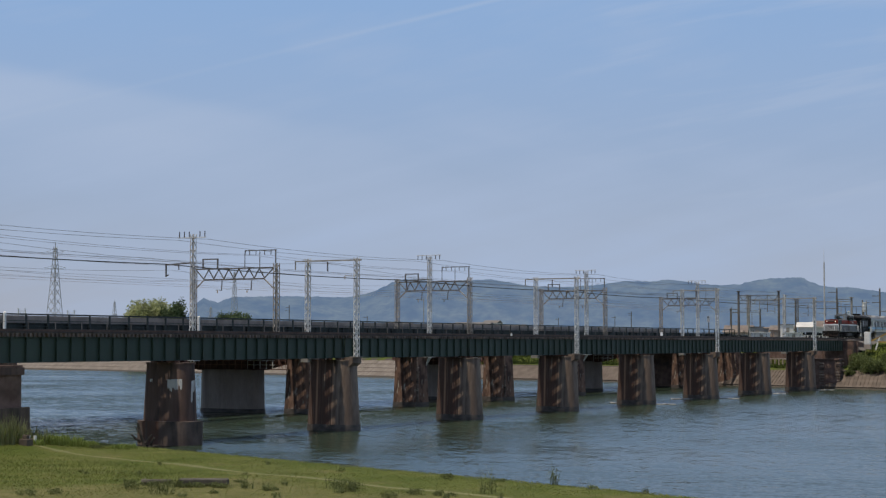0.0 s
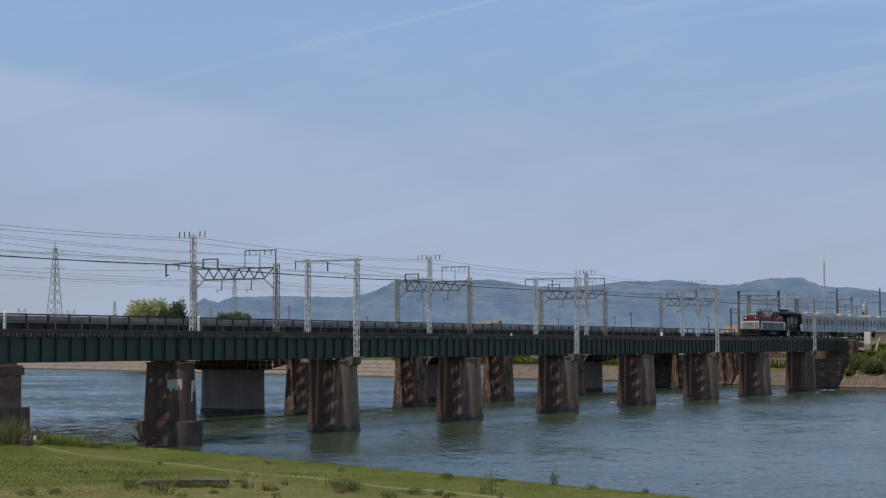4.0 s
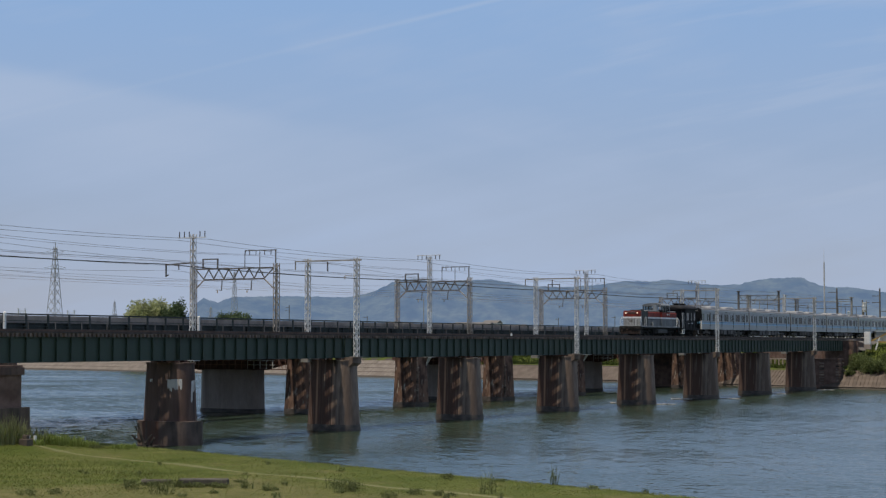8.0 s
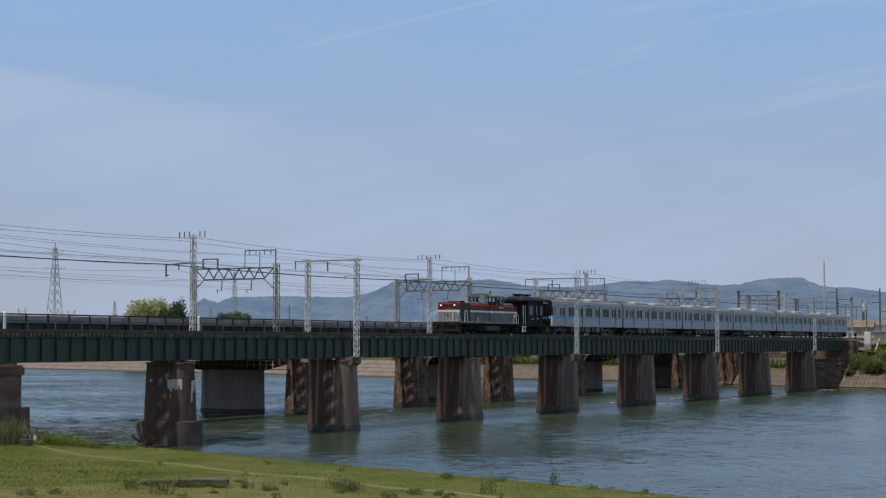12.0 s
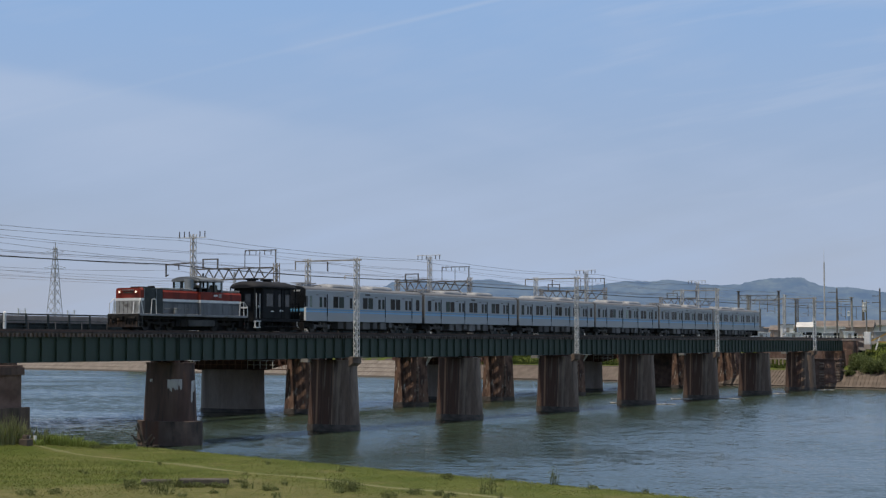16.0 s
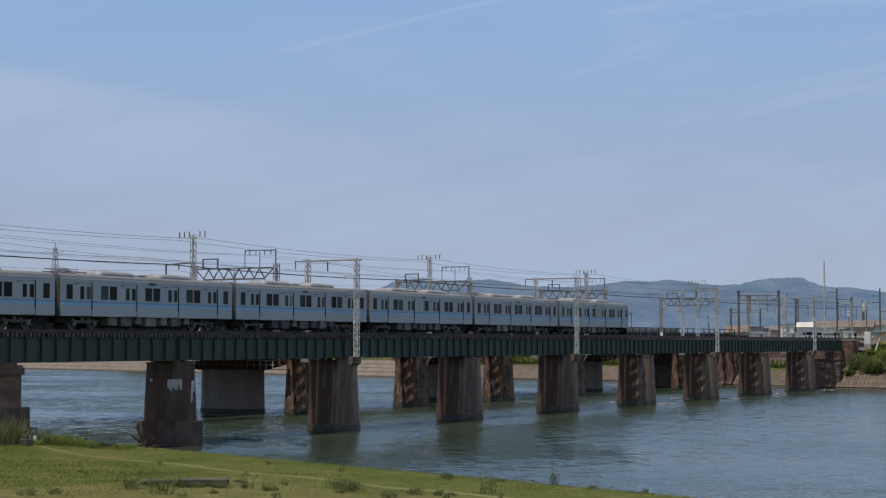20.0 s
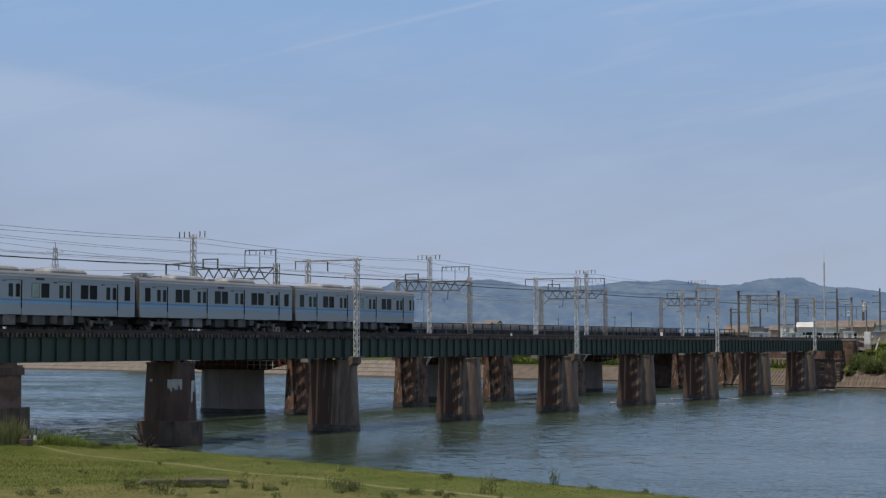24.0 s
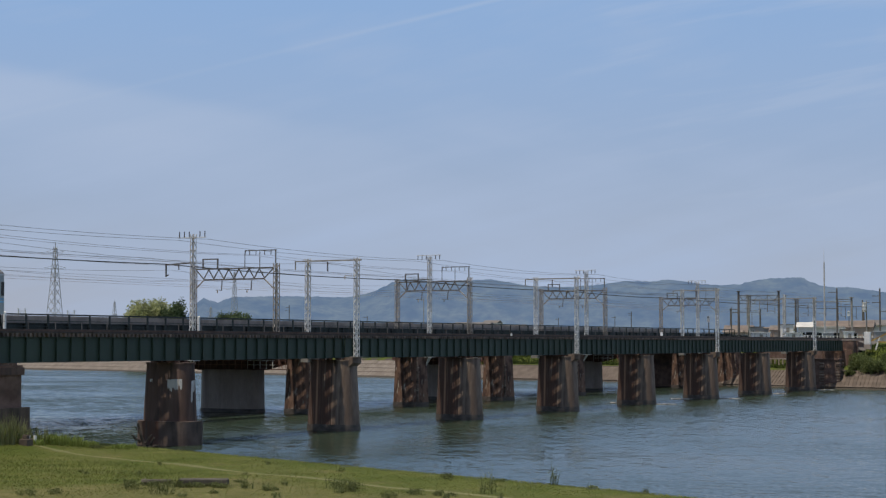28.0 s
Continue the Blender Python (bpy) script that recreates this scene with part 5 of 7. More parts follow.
def window(parent, side, x0, x1, z0, z1, y=1.401, glazing="pane"):
    a, b = y * side, (y + 0.014) * side
    bm = B()
    for q in ((x0 - 0.02, x1 + 0.02, z1, z1 + 0.02), (x0 - 0.02, x1 + 0.02, z0 - 0.02, z0), (x0 - 0.02, x0, z0, z1), (x1, x1 + 0.02, z0, z1)):
        box(bm, q[0], q[1], min(a, b), max(a, b), q[2], q[3])
    w = part("window", bm, PAINT["frame_grey"], parent)
    part("pane", box(B(), x0, x1, min(a, a + 0.004 * side), max(a, a + 0.004 * side), z0, z1), PAINT[GLASS.choices(("pane", "pale_pane", "bright_pane"), (0.60, 0.37, 0.03))[0]] if y > 1.33 else PAINT[glazing], w)
    return w


def make_railcar(lead, tail, panto):
    t = thing("railcar", "silver stainless subway car with sky-blue waist stripes" + (" and black cab front" if lead else " and plain cab end" if tail else ""), "railcar", "subway cars")
    x0, x1 = (0.15 if lead else 0.27), (19.8 if tail else 19.68)
    rim = [(-1.33, 0.92), (1.33, 0.92), (1.33, 3.10), (1.40, 3.115), (1.398, 3.32), (1.38, 3.42), (-1.38, 3.42), (-1.398, 3.32), (-1.40, 3.115), (-1.33, 3.10)]
    part("body", prism(B(), rim, "x", x0, x1), PAINT["silver"], t)
    rim = [(-1.378, 3.423), (1.378, 3.423), (1.325, 3.53), (1.20, 3.62), (0.95, 3.69), (0.5, 3.74), (0.0, 3.75), (-0.5, 3.74), (-0.95, 3.69), (-1.20, 3.62), (-1.325, 3.53)]
    part("roof", prism(B(), rim, "x", x0, x1), PAINT["roof_dirt"], t, "dull sooty grey roof")
    cuts = [x0] + [v for d in DOORS for v in (d - 0.68, d + 0.68)] + [x1]
    for side in (-1, 1):
        for a, b in zip(cuts[::2], cuts[1::2]):
            p = part("side_panel", box(B(), a, b, min(side * 1.332, side * 1.40), max(side * 1.332, side * 1.40), 0.90, 3.112), PAINT["silver"], t)
            part("waist_stripe", box(B(), a, b, min(side * 1.4005, side * 1.404), max(side * 1.4005, side * 1.404), 1.81, 1.90), PAINT["blue"], p)
            part("thin_stripe", box(B(), a, b, min(side * 1.4005, side * 1.404), max(side * 1.4005, side * 1.404), 1.62, 1.74), PAINT["pale_blue"], p)
        for c in (5.2, 10.0, 14.8):
            window(t, side, c - 0.82, c - 0.10, 2.04, 2.93)
            window(t, side, c + 0.10, c + 0.82, 2.04, 2.93)
        if not lead:
            window(t, side, 0.85, 1.42, 2.02, 2.95)
        else:
            window(t, side, 0.72, 1.02, 2.05, 2.92)
        if not tail:
            window(t, side, 18.58, 19.15, 2.02, 2.95)
        else:
            window(t, side, 18.95, 19.25, 2.05, 2.92)
        for d in DOORS:
            door = part("door", box(B(), d - 0.66, d + 0.66, min(side * 1.332, side * 1.352), max(side * 1.332, side * 1.352), 1.02, 3.08), PAINT["silver"], t)
            part("thin_stripe", box(B(), d - 0.66, d + 0.66, min(side * 1.3525, side * 1.356), max(side * 1.3525, side * 1.356), 1.62, 1.74), PAINT["pale_blue"], door)
            part("door_stripe", box(B(), d - 0.66, d + 0.66, min(side * 1.3525, side * 1.356), max(side * 1.3525, side * 1.356), 1.81, 1.90), PAINT["blue"], door)
            for c in (-0.33, 0.33):
                window(door, side, d + c - 0.17, d + c + 0.17, 2.05, 2.85, 1.353)
            part("door_edge", box(B(), d + 0.632, d + 0.678, min(side * 1.353, side * 1.397), max(side * 1.353, side * 1.397), 1.30, 3.1), PAINT["rubber"], door, "black rubber door edge")
            part("side_lamp", box(B(), d - 1.15, d - 0.80, min(side * 1.401, side * 1.42), max(side * 1.401, side * 1.42), 2.98, 3.07), PAINT["box_grey"], t)
        part("destination_sign", box(B(), 9.55, 10.35, min(side * 1.40, side * 1.412), max(side * 1.40, side * 1.412), 3.14, 3.29), PAINT["mask"], t, "dark destination sign")
        part("gutter", box(B(), x0, x1, min(side * 1.401, side * 1.43), max(side * 1.401, side * 1.43), 3.30, 3.335), PAINT["silver"], t)
    for c in (6.7, 13.3):
        bm = loft(B(), [(oval(2.05, 0.98, 0.3), 3.62), (oval(2.02, 0.96, 0.4), 3.80), (oval(1.93, 0.88, 0.45), 3.93), (oval(1.72, 0.70, 0.45), 4.01)])
        bm.transform(Matrix.Translation((c, 0, 0)))
        ac = part("air_conditioner", bm, PAINT["roof_grey"], t)
        for k in range(4):
            part("fan_grille", rod(B(), (c - 1.35 + 0.9 * k, 0, 4.005), (c - 1.35 + 0.9 * k, 0, 4.03), 0.3, 14), PAINT["under"], ac)
    part("vent_cover", box(B(), 9.55, 10.45, -0.5, 0.5, 3.70, 3.90, 0.06), PAINT["roof_grey"], t)
    if panto:
        px0 = 1.3
        pan = part("pantograph", box(B(), px0 - 0.9, px0 + 1.1, -0.75, 0.75, 3.70, 3.76), PAINT["roof_grey"], t, "folded grey pantograph")
        bm = B()
        bar(bm, (px0 - 0.8, -0.4, 3.80), (px0 + 1.0, -0.1, 3.93), 0.06)
        bar(bm, (px0 - 0.8, 0.4, 3.80), (px0 + 1.0, 0.1, 3.93), 0.06)
        part("folded_arm", bm, PAINT["box_grey"], pan)
        bm = B()
        for q in (-0.25, 0.25):
            bar(bm, (px0 + 0.2 + q, -0.85, 4.02), (px0 + 0.2 + q, 0.85, 4.02), 0.06)
        bar(bm, (px0 - 0.1, 0, 3.9), (px0 + 0.2, 0, 4.0), 0.08)
        part("collector_head", bm, PAINT["roof_grey"], pan)
        for k, (ax, ay) in enumerate(((-0.5, -0.5), (0.1, -0.55), (0.6, -0.45), (0.3, 0.3))):
            part("roof_switch", box(B(), px0 + ax - 0.12, px0 + ax + 0.12, ay - 0.12, ay + 0.12, 3.763, 3.90 + 0.03 * k, 0.02), PAINT["lens"] if k % 2 else PAINT["roof_grey"], pan)
        bm = B()
        for q in (-0.45, 0.45):
            bar(bm, (px0 + 1.0, q * 0.3, 3.92), (px0 + 2.5, q, 3.84), 0.055)
        bar(bm, (px0 + 2.5, -0.55, 3.84), (px0 + 2.5, 0.55, 3.84), 0.07)
        bar(bm, (px0 + 1.3, -0.8, 4.00), (px0 + 1.3, 0.8, 4.00), 0.06)
        part("lower_frame", bm, PAINT["box_grey"], pan)
        for q in (-0.5, 0.5):
            part("roof_insulator", rod(B(), (px0 + 2.5, q, 3.60), (px0 + 2.5, q, 3.80), 0.07, 8), PAINT["roof_grey"], pan)
        part("cable_conduit", rod(B(), (px0 + 1.1, -0.5, 3.72), (px0 + 3.2, -0.5, 3.70), 0.05, 8), PAINT["roof_grey"], pan)
        for sx in (-0.8, 1.0):
            for sy in (-0.6, 0.6):
                part("roof_insulator", rod(B(), (px0 + sx, sy, 3.55), (px0 + sx, sy, 3.70), 0.07, 8), PAINT["roof_grey"], pan)
    for c in (3.3, 16.7):
        bogie(t, c)
    spots = ((5.4, 6.3, 0.30), (6.75, 7.9, 0.26), (8.4, 9.0, 0.42), (9.5, 10.7, 0.28), (11.2, 11.9, 0.35), (12.5, 13.5, 0.30), (14.0, 14.6, 0.45))
    for k, (a, b, z) in enumerate(spots):
        bm = box(B(), a, b, -1.22, -0.45, z, 0.90, 0.03)
        part("equipment_box", bm, PAINT["box_grey"], t)
        part("equipment_box", box(B(), a + 0.2, b, 0.45, 1.22, z, 0.90, 0.03), PAINT["box_grey"], t)
    part("air_tank", rod(B(), (8.2, -0.2, 0.62), (9.8, -0.2, 0.62), 0.2, 12), PAINT["under"], t)
    for a, b in ((0.5, 1.9), (18.1, 19.5)):
        part("end_equipment", box(B(), a, b, -0.95, 0.95, 0.42, 0.797, 0.03), PAINT["under"], t)
    # dark box, deepened to stand in for underfloor gear and the shade there
    part("centre_sill", box(B(), 4.7, 15.3, -0.42, 0.42, 0.16, 0.797), PAINT["under"], t)
    part("underframe", box(B(), x0 + 0.1, x1 - 0.1, -1.2, 1.2, 0.80, 0.918), PAINT["under"], t)
    for sx, on in ((x0, lead), (x1, tail)):
        s = -1 if sx < 5 else 1
        if on:
            face = [(-1.22, 1.98), (1.22, 1.98), (1.34, 2.95), (1.36, 3.44), (1.17, 3.60), (0.90, 3.67), (0.45, 3.72), (-0.45, 3.72), (-0.90, 3.67), (-1.17, 3.60), (-1.36, 3.44), (-1.34, 2.95)]
            m = part("front_mask", prism(B(), face, "x", min(sx, sx + s * 0.05), max(sx, sx + s * 0.05)), PAINT["mask"], t, "black glazed front mask")
            part("front_stripe", box(B(), min(sx, sx + s * 0.03), max(sx, sx + s * 0.03), -1.22, 1.22, 1.77, 1.93), PAINT["pale_blue"], t)
            part("front_line", box(B(), min(sx, sx + s * 0.03), max(sx, sx + s * 0.03), -1.22, 1.22, 1.66, 1.767), PAINT["blue"], t)
            part("front_panel", box(B(), min(sx, sx + s * 0.03), max(sx, sx + s * 0.03), -1.22, 1.22, 0.95, 1.657), PAINT["mask"], t, "black lower front panel")
            for y in (-0.75, 0.75):
                part("headlight", rod(B(), (sx, y, 1.45), (sx + s * 0.05, y, 1.45), 0.12, 12), PAINT["lens"], t)
            part("front_sign", box(B(), min(sx + s * 0.05, sx + s * 0.06), max(sx + s * 0.05, sx + s * 0.06), -0.85, -0.25, 3.28, 3.42), PAINT["lens"], m)
            for q in (-1, 1):
                for z0, z1 in ((0.95, 1.975),):
                    # white strip paints the bright highlight on the corner pillar
                    part("corner_trim", box(B(), min(sx, sx + s * 0.035), max(sx, sx + s * 0.035), q * 1.32 - 0.095, q * 1.32 + 0.095, z0, z1, 0.01), MAT["white"], t, "white strip painting the pillar's highlight")
                part("corner_pane", box(B(), min(sx - s * 0.25, sx + s * 0.03), max(sx - s * 0.25, sx + s * 0.03), min(q * 1.30, q * 1.408), max(q * 1.30, q * 1.408), 2.05, 2.92), PAINT["mask"], t)
            part("skirt", box(B(), min(sx, sx + s * -0.1), max(sx, sx + s * -0.1), -1.2, 1.2, 0.16, 0.90), PAINT["rubber"], t)
        else:
            part("end_wall", box(B(), min(sx + s * 0.003, sx + s * 0.05), max(sx + s * 0.003, sx + s * 0.05), -1.31, 1.31, 0.95, 3.42), PAINT["bellows"], t, "dull grey car end")
            part("gangway", box(B(), min(sx + s * 0.053, sx + s * 0.26), max(sx + s * 0.053, sx + s * 0.26), -1.02, 1.02, 1.0, 3.28, 0.03), PAINT["bellows"], t, "grey folding gangway bellows")
        part("coupler", box(B(), min(sx, sx + s * 0.28), max(sx, sx + s * 0.28), -0.12, 0.12, 0.66, 0.90), PAINT["under"], t)
    return t


def handrail(parent, pts, r=0.03, mat=None, name="handrail"):
    bm = B()
    for a, b in zip(pts, pts[1:]):
        rod(bm, a, b, r, 6)
    return part(name, bm, mat or MAT["white"], parent)


def make_locomotive():
    t = thing("locomotive", "red and grey centre-cab diesel locomotive with lit headlamps", "locomotive")
    L = 14.1
    part("deck", box(B(), 0.40, 13.70, -1.36, 1.36, 1.02, 1.18, 0.02), PAINT["deck_grey"], t)
    part("underframe", box(B(), 0.6, 13.5, -1.05, 1.05, 0.80, 1.017), PAINT["under"], t)

    def hood(x0, x1, w, top, name, front=None):
        r = 0.16
        low = part(name + "_lower", box(B(), x0, x1, -w, w, 1.183, 2.08, 0.02), PAINT["loco_grey"], t)
        part("white_band", box(B(), x0 - 0.005, x1 + 0.005, -w - 0.005, w + 0.005, 2.083, 2.26), MAT["white"], low, "white waist band")
        up = [(-w, 2.263), (w, 2.263), (w, top - r), (w - 0.06, top - 0.05), (w - r, top), (-w + r, top), (-w + 0.06, top - 0.05), (-w, top - r)]
        part(name + "_upper", prism(B(), up, "x", x0, x1), PAINT["red"], t)
        return low

    hood(3.42, 7.60, 1.08, 2.90, "long_hood")
    hood(10.55, 13.15, 1.08, 2.90, "short_hood")
    hood(0.85, 1.22, 1.08, 2.98, "nose")
    # lighter grey than the hood sides: sun on the front put into it
    part("nose_front", box(B(), 0.80, 0.848, -1.05, 1.05, 1.19, 2.075, 0.01), PAINT["front_grey"], t, "scuffed front panel, paled as if in sun")
    g = part("radiator_section", box(B(), 1.223, 3.417, -1.07, 1.07, 1.183, 3.0, 0.03), PAINT["grille"], t, "dark grille-covered radiator section")
    for s in (-1, 1):
        for k in range(9):
            z = 1.42 + 0.165 * k
            part("louvre", box(B(), 1.38, 2.52, min(s * 1.071, s * 1.095), max(s * 1.071, s * 1.095), z, z + 0.07), PAINT["grille"], g)
        part("grille_frame", box(B(), 2.60, 2.68, min(s * 1.071, s * 1.10), max(s * 1.071, s * 1.10), 1.25, 2.95), PAINT["loco_grey"], g)
        part("grille_frame", box(B(), 1.24, 1.32, min(s * 1.071, s * 1.10), max(s * 1.071, s * 1.10), 1.25, 2.95), PAINT["loco_grey"], g)
    for q in (-1, 1):
        part("hood_rail", box(B(), 3.45, 7.55, min(q * 1.10, q * 1.13), max(q * 1.10, q * 1.13), 1.96, 2.0), PAINT["grille"], t)
        part("hood_rail", box(B(), 10.6, 13.1, min(q * 1.10, q * 1.13), max(q * 1.10, q * 1.13), 1.96, 2.0), PAINT["grille"], t)
    part("hood_cap", box(B(), 3.45, 7.55, -0.98, 0.98, 2.903, 3.06, 0.04), PAINT["front_grey"], t, "pale dusty hood top")
    part("hood_cap", box(B(), 10.6, 13.1, -0.98, 0.98, 2.903, 3.06, 0.04), PAINT["front_grey"], t, "pale dusty hood top")
    part("fan_cowl", rod(B(), (2.3, 0, 3.0), (2.3, 0, 3.09), 0.75, 20), PAINT["under"], t)
    part("roof_vent", box(B(), 2.6, 3.0, -0.7, -0.3, 3.0, 3.16, 0.05), PAINT["under"], t)
    # hood doors, as thin raised leaves
    for s in (-1, 1):
        for a in (3.55, 4.35, 5.15, 5.95, 6.75):
            part("hood_door", box(B(), a, a + 0.68, min(s * 1.081, s * 1.10), max(s * 1.081, s * 1.10), 1.32, 2.05), PAINT["loco_grey"], t)
        for a in (10.7, 11.5, 12.3):
            part("hood_door", box(B(), a, a + 0.75, min(s * 1.081, s * 1.10), max(s * 1.081, s * 1.10), 1.32, 2.05), PAINT["loco_grey"], t)
        part("cabinet", box(B(), 4.55, 4.85, min(s * 1.10, s * 1.30), max(s * 1.10, s * 1.30), 1.183, 1.62, 0.02), PAINT["front_grey"], t)
    # cab: lower body with band, posts, panes and an overhanging round roof
    c0, c1, w = 7.68, 10.45, 1.27
    low = part("cab_lower", box(B(), c0, c1, -w, w, 1.183, 2.06, 0.02), PAINT["loco_grey"], t)
    part("white_band", box(B(), c0 - 0.005, c1 + 0.005, -w - 0.005, w + 0.005, 2.063, 2.26), MAT["white"], low, "white waist band")
    part("cab_waist", box(B(), c0, c1, -w, w, 2.263, 2.86, 0.02), PAINT["red"], t)
    part("cab_interior", box(B(), c0 + 0.45, c1 - 0.45, -0.45, 0.45, 2.86, 3.20), PAINT["under"], t)
    for x in (c0 + 0.06, c0 + 0.95, c0 + 1.75, c1 - 0.06):
        for s in (-1, 1):
            part("cab_post", box(B(), x - 0.06, x + 0.06, min(s * 1.15, s * 1.26), max(s * 1.15, s * 1.26), 2.86, 3.64), PAINT["stack" if x > c1 - 0.1 else "grille"], t)
    for x in (c0 + 0.06, c1 - 0.06):
        for y in (-0.45, 0.45):
            part("cab_post", box(B(), x - 0.05, x + 0.05, y - 0.05, y + 0.05, 2.86, 3.64), PAINT["grille"], t)
    glass = bpy.data.materials.new("cab_glass")
    glass.use_nodes = True
    nb = glass.node_tree.nodes["Principled BSDF"]
    nb.inputs["Transmission Weight"].default_value, nb.inputs["Roughness"].default_value, nb.inputs["IOR"].default_value = 1.0, 0.02, 1.1
    nb.inputs["Base Color"].default_value = (0.55, 0.62, 0.62, 1)
    for s in (-1, 1):
        for a, b in ((c0 + 0.13, c0 + 0.88), (c0 + 1.02, c0 + 1.68), (c0 + 1.82, c1 - 0.13)):
            part("cab_window", box(B(), a, b, min(s * 1.20, s * 1.21), max(s * 1.20, s * 1.21), 2.865, 3.635), glass, t).visible_shadow = False
    rim = [(1.32 * math.cos(radians(a)), 3.643 + 0.36 * math.sin(radians(a)) ** 0.8) for a in range(0, 181, 15)]
    roof = part("cab_roof", prism(B(), rim, "x", c0 - 0.10, c1 + 0.10), PAINT["loco_grey"], t)
    for x in (c0 - 0.15, c1 + 0.15):
        part("roof_end", prism(B(), [(-1.2, 3.643), (1.2, 3.643), (1.05, 3.76), (0.6, 3.86), (-0.6, 3.86), (-1.05, 3.76)], "x", x - 0.10, x + 0.10), PAINT["loco_grey"], roof)
    part("horn", rod(B(), (9.3, -0.3, 3.95), (9.3, -0.3, 4.28), 0.07, 8), PAINT["under"], roof)
    part("roof_ventilator", box(B(), 8.7, 9.6, -0.5, 0.1, 3.93, 4.07, 0.04), PAINT["loco_grey"], roof)
    part("exhaust_pipe", rod(B(), (7.12, -0.62, 2.98), (7.12, -0.62, 3.78), 0.33, 18), PAINT["stack"], t, "round grey exhaust stack")
    part("marking_bar", box(B(), 9.3, 9.8, -1.282, -1.274, 2.55, 2.68), MAT["white"], t)
    # front: lamps, handrails, buffer beam, hoses, steps
    for y in (-0.72, 0.72):
        hl = part("headlight", rod(B(), (0.78, y, 2.70), (0.85, y, 2.70), 0.15, 16), PAINT["red"], t)
        part("lamp_glass", rod(B(), (0.755, y, 2.70), (0.779, y, 2.70), 0.08, 14), PAINT["lamp"], hl, "bright lit lamp")
    for k, y in enumerate((-1.1, -0.75, -0.45, 0.4, 0.7, 1.1)):
        bm = B()
        rod(bm, (0.28, y, 1.02), (0.16, y + 0.05, 0.8), 0.05, 6)
        rod(bm, (0.16, y + 0.05, 0.8), (0.22, y + 0.12, 0.42), 0.05, 6)
        part("brake_hose", bm, PAINT["under"], t)
    part("snow_plough", box(B(), 0.30, 0.42, -1.2, 1.2, 0.22, 0.62, 0.02), PAINT["rust_gear"], t)
    part("nose_plate", box(B(), 0.825, 0.849, -0.42, 0.42, 2.60, 2.72, 0.005), PAINT["rust_gear"], t, "dark recessed plate on the nose")
    part("nose_brow", box(B(), 0.79, 0.849, -0.5, 0.5, 2.80, 2.85), PAINT["front_grey"], t)
    part("nose_band", box(B(), 0.80, 0.842, -1.09, 1.09, 2.078, 2.26), MAT["white"], t, "white band round the nose")
    for y in (-0.72, -0.36, 0.0, 0.36, 0.72):
        part("panel_seam", box(B(), 0.788, 0.799, y - 0.012, y + 0.012, 1.22, 2.05), PAINT["under"], t)
    for y in (-0.55,):
        part("front_step_post", bar(B(), (0.62, y * 1.1, 1.18), (0.78, y, 2.0), 0.05), MAT["white"], t)
    for k, (y, z) in enumerate(((-0.95, 0.85), (-0.6, 0.72), (-0.35, 0.92), (0.35, 0.75), (0.65, 0.9), (0.95, 0.7))):
        part("jumper_socket", box(B(), 0.16, 0.278, y - 0.09, y + 0.09, z - 0.08, z + 0.08, 0.02), PAINT["rust_gear"] if k % 2 else PAINT["under"], t)
    for x, s in ((0.36, -1), (13.74, 1)):
        part("buffer_beam", box(B(), x - 0.08, x + 0.08, -1.36, 1.36, 0.66, 1.15, 0.02), PAINT["under"], t)
        part("coupler", box(B(), min(x, x + s * 0.36), max(x, x + s * 0.36), -0.15, 0.15, 0.70, 1.0, 0.04), PAINT["under"], t)
        for y in (-0.85, -0.6, 0.6, 0.85):
            bm = B()
            rod(bm, (x + s * 0.08, y, 0.95), (x + s * 0.25, y, 0.85), 0.05, 6)
            rod(bm, (x + s * 0.25, y, 0.85), (x + s * 0.2, y, 0.5), 0.045, 6)
            part("air_hose", bm, PAINT["hose_red"] if abs(y) > 0.8 and s > 0 else PAINT["under"], t)
        for y in (-1.3, 1.3):
            q = 1 if y > 0 else -1
            handrail(t, [(x - s * 0.05, y, 1.18), (x - s * 0.05, y, 1.85), (x - s * 0.40, y * 0.9, 2.25)], 0.024)
            handrail(t, [(x - s * 0.55, y, 1.18), (x - s * 0.40, y * 0.9, 2.25)], 0.024)
            bm = B()
            for k in range(3):
                box(bm, min(x, x - s * 0.4), max(x, x - s * 0.4), y - 0.12, y + 0.12, 0.25 + 0.3 * k, 0.28 + 0.3 * k)
            bar(bm, (x - s * 0.4, y, 0.25), (x - s * 0.4, y, 1.02), 0.05)
            bar(bm, (x, y, 0.25), (x, y, 1.02), 0.05)
            part("step_ladder", bm, PAINT["tank"], t, "grimy dark step ladder")
    for x in (1.75, 12.6):
        for y in (-1.3, 1.3):
            handrail(t, [(x, y, 1.18), (x + 0.12, y, 2.2), (x + 0.55, y, 2.2), (x + 0.62, y, 1.18)], 0.028)
    for y in (-1.33, 1.33):
        handrail(t, [(3.2, y, 1.55), (6.5, y, 1.55)], 0.018, PAINT["loco_grey"])
    # dark boxes added to stand in for the deep shade underneath
    for a, b in ((5.55, 6.30), (9.70, 10.05)):
        part("transmission_box", box(B(), a, b, -1.1, 1.1, 0.28, 0.798, 0.04), PAINT["under"], t)
    part("drive_shaft_guard", box(B(), 0.8, 13.3, -0.46, 0.46, 0.07, 0.78), PAINT["rubber"], t)
    for a, b in ((0.7, 1.25), (5.0, 5.5), (9.65, 9.75), (12.9, 13.4)):
        part("sand_box", box(B(), a, b, -1.05, 1.05, 0.30, 0.797, 0.03), PAINT["rubber"], t)
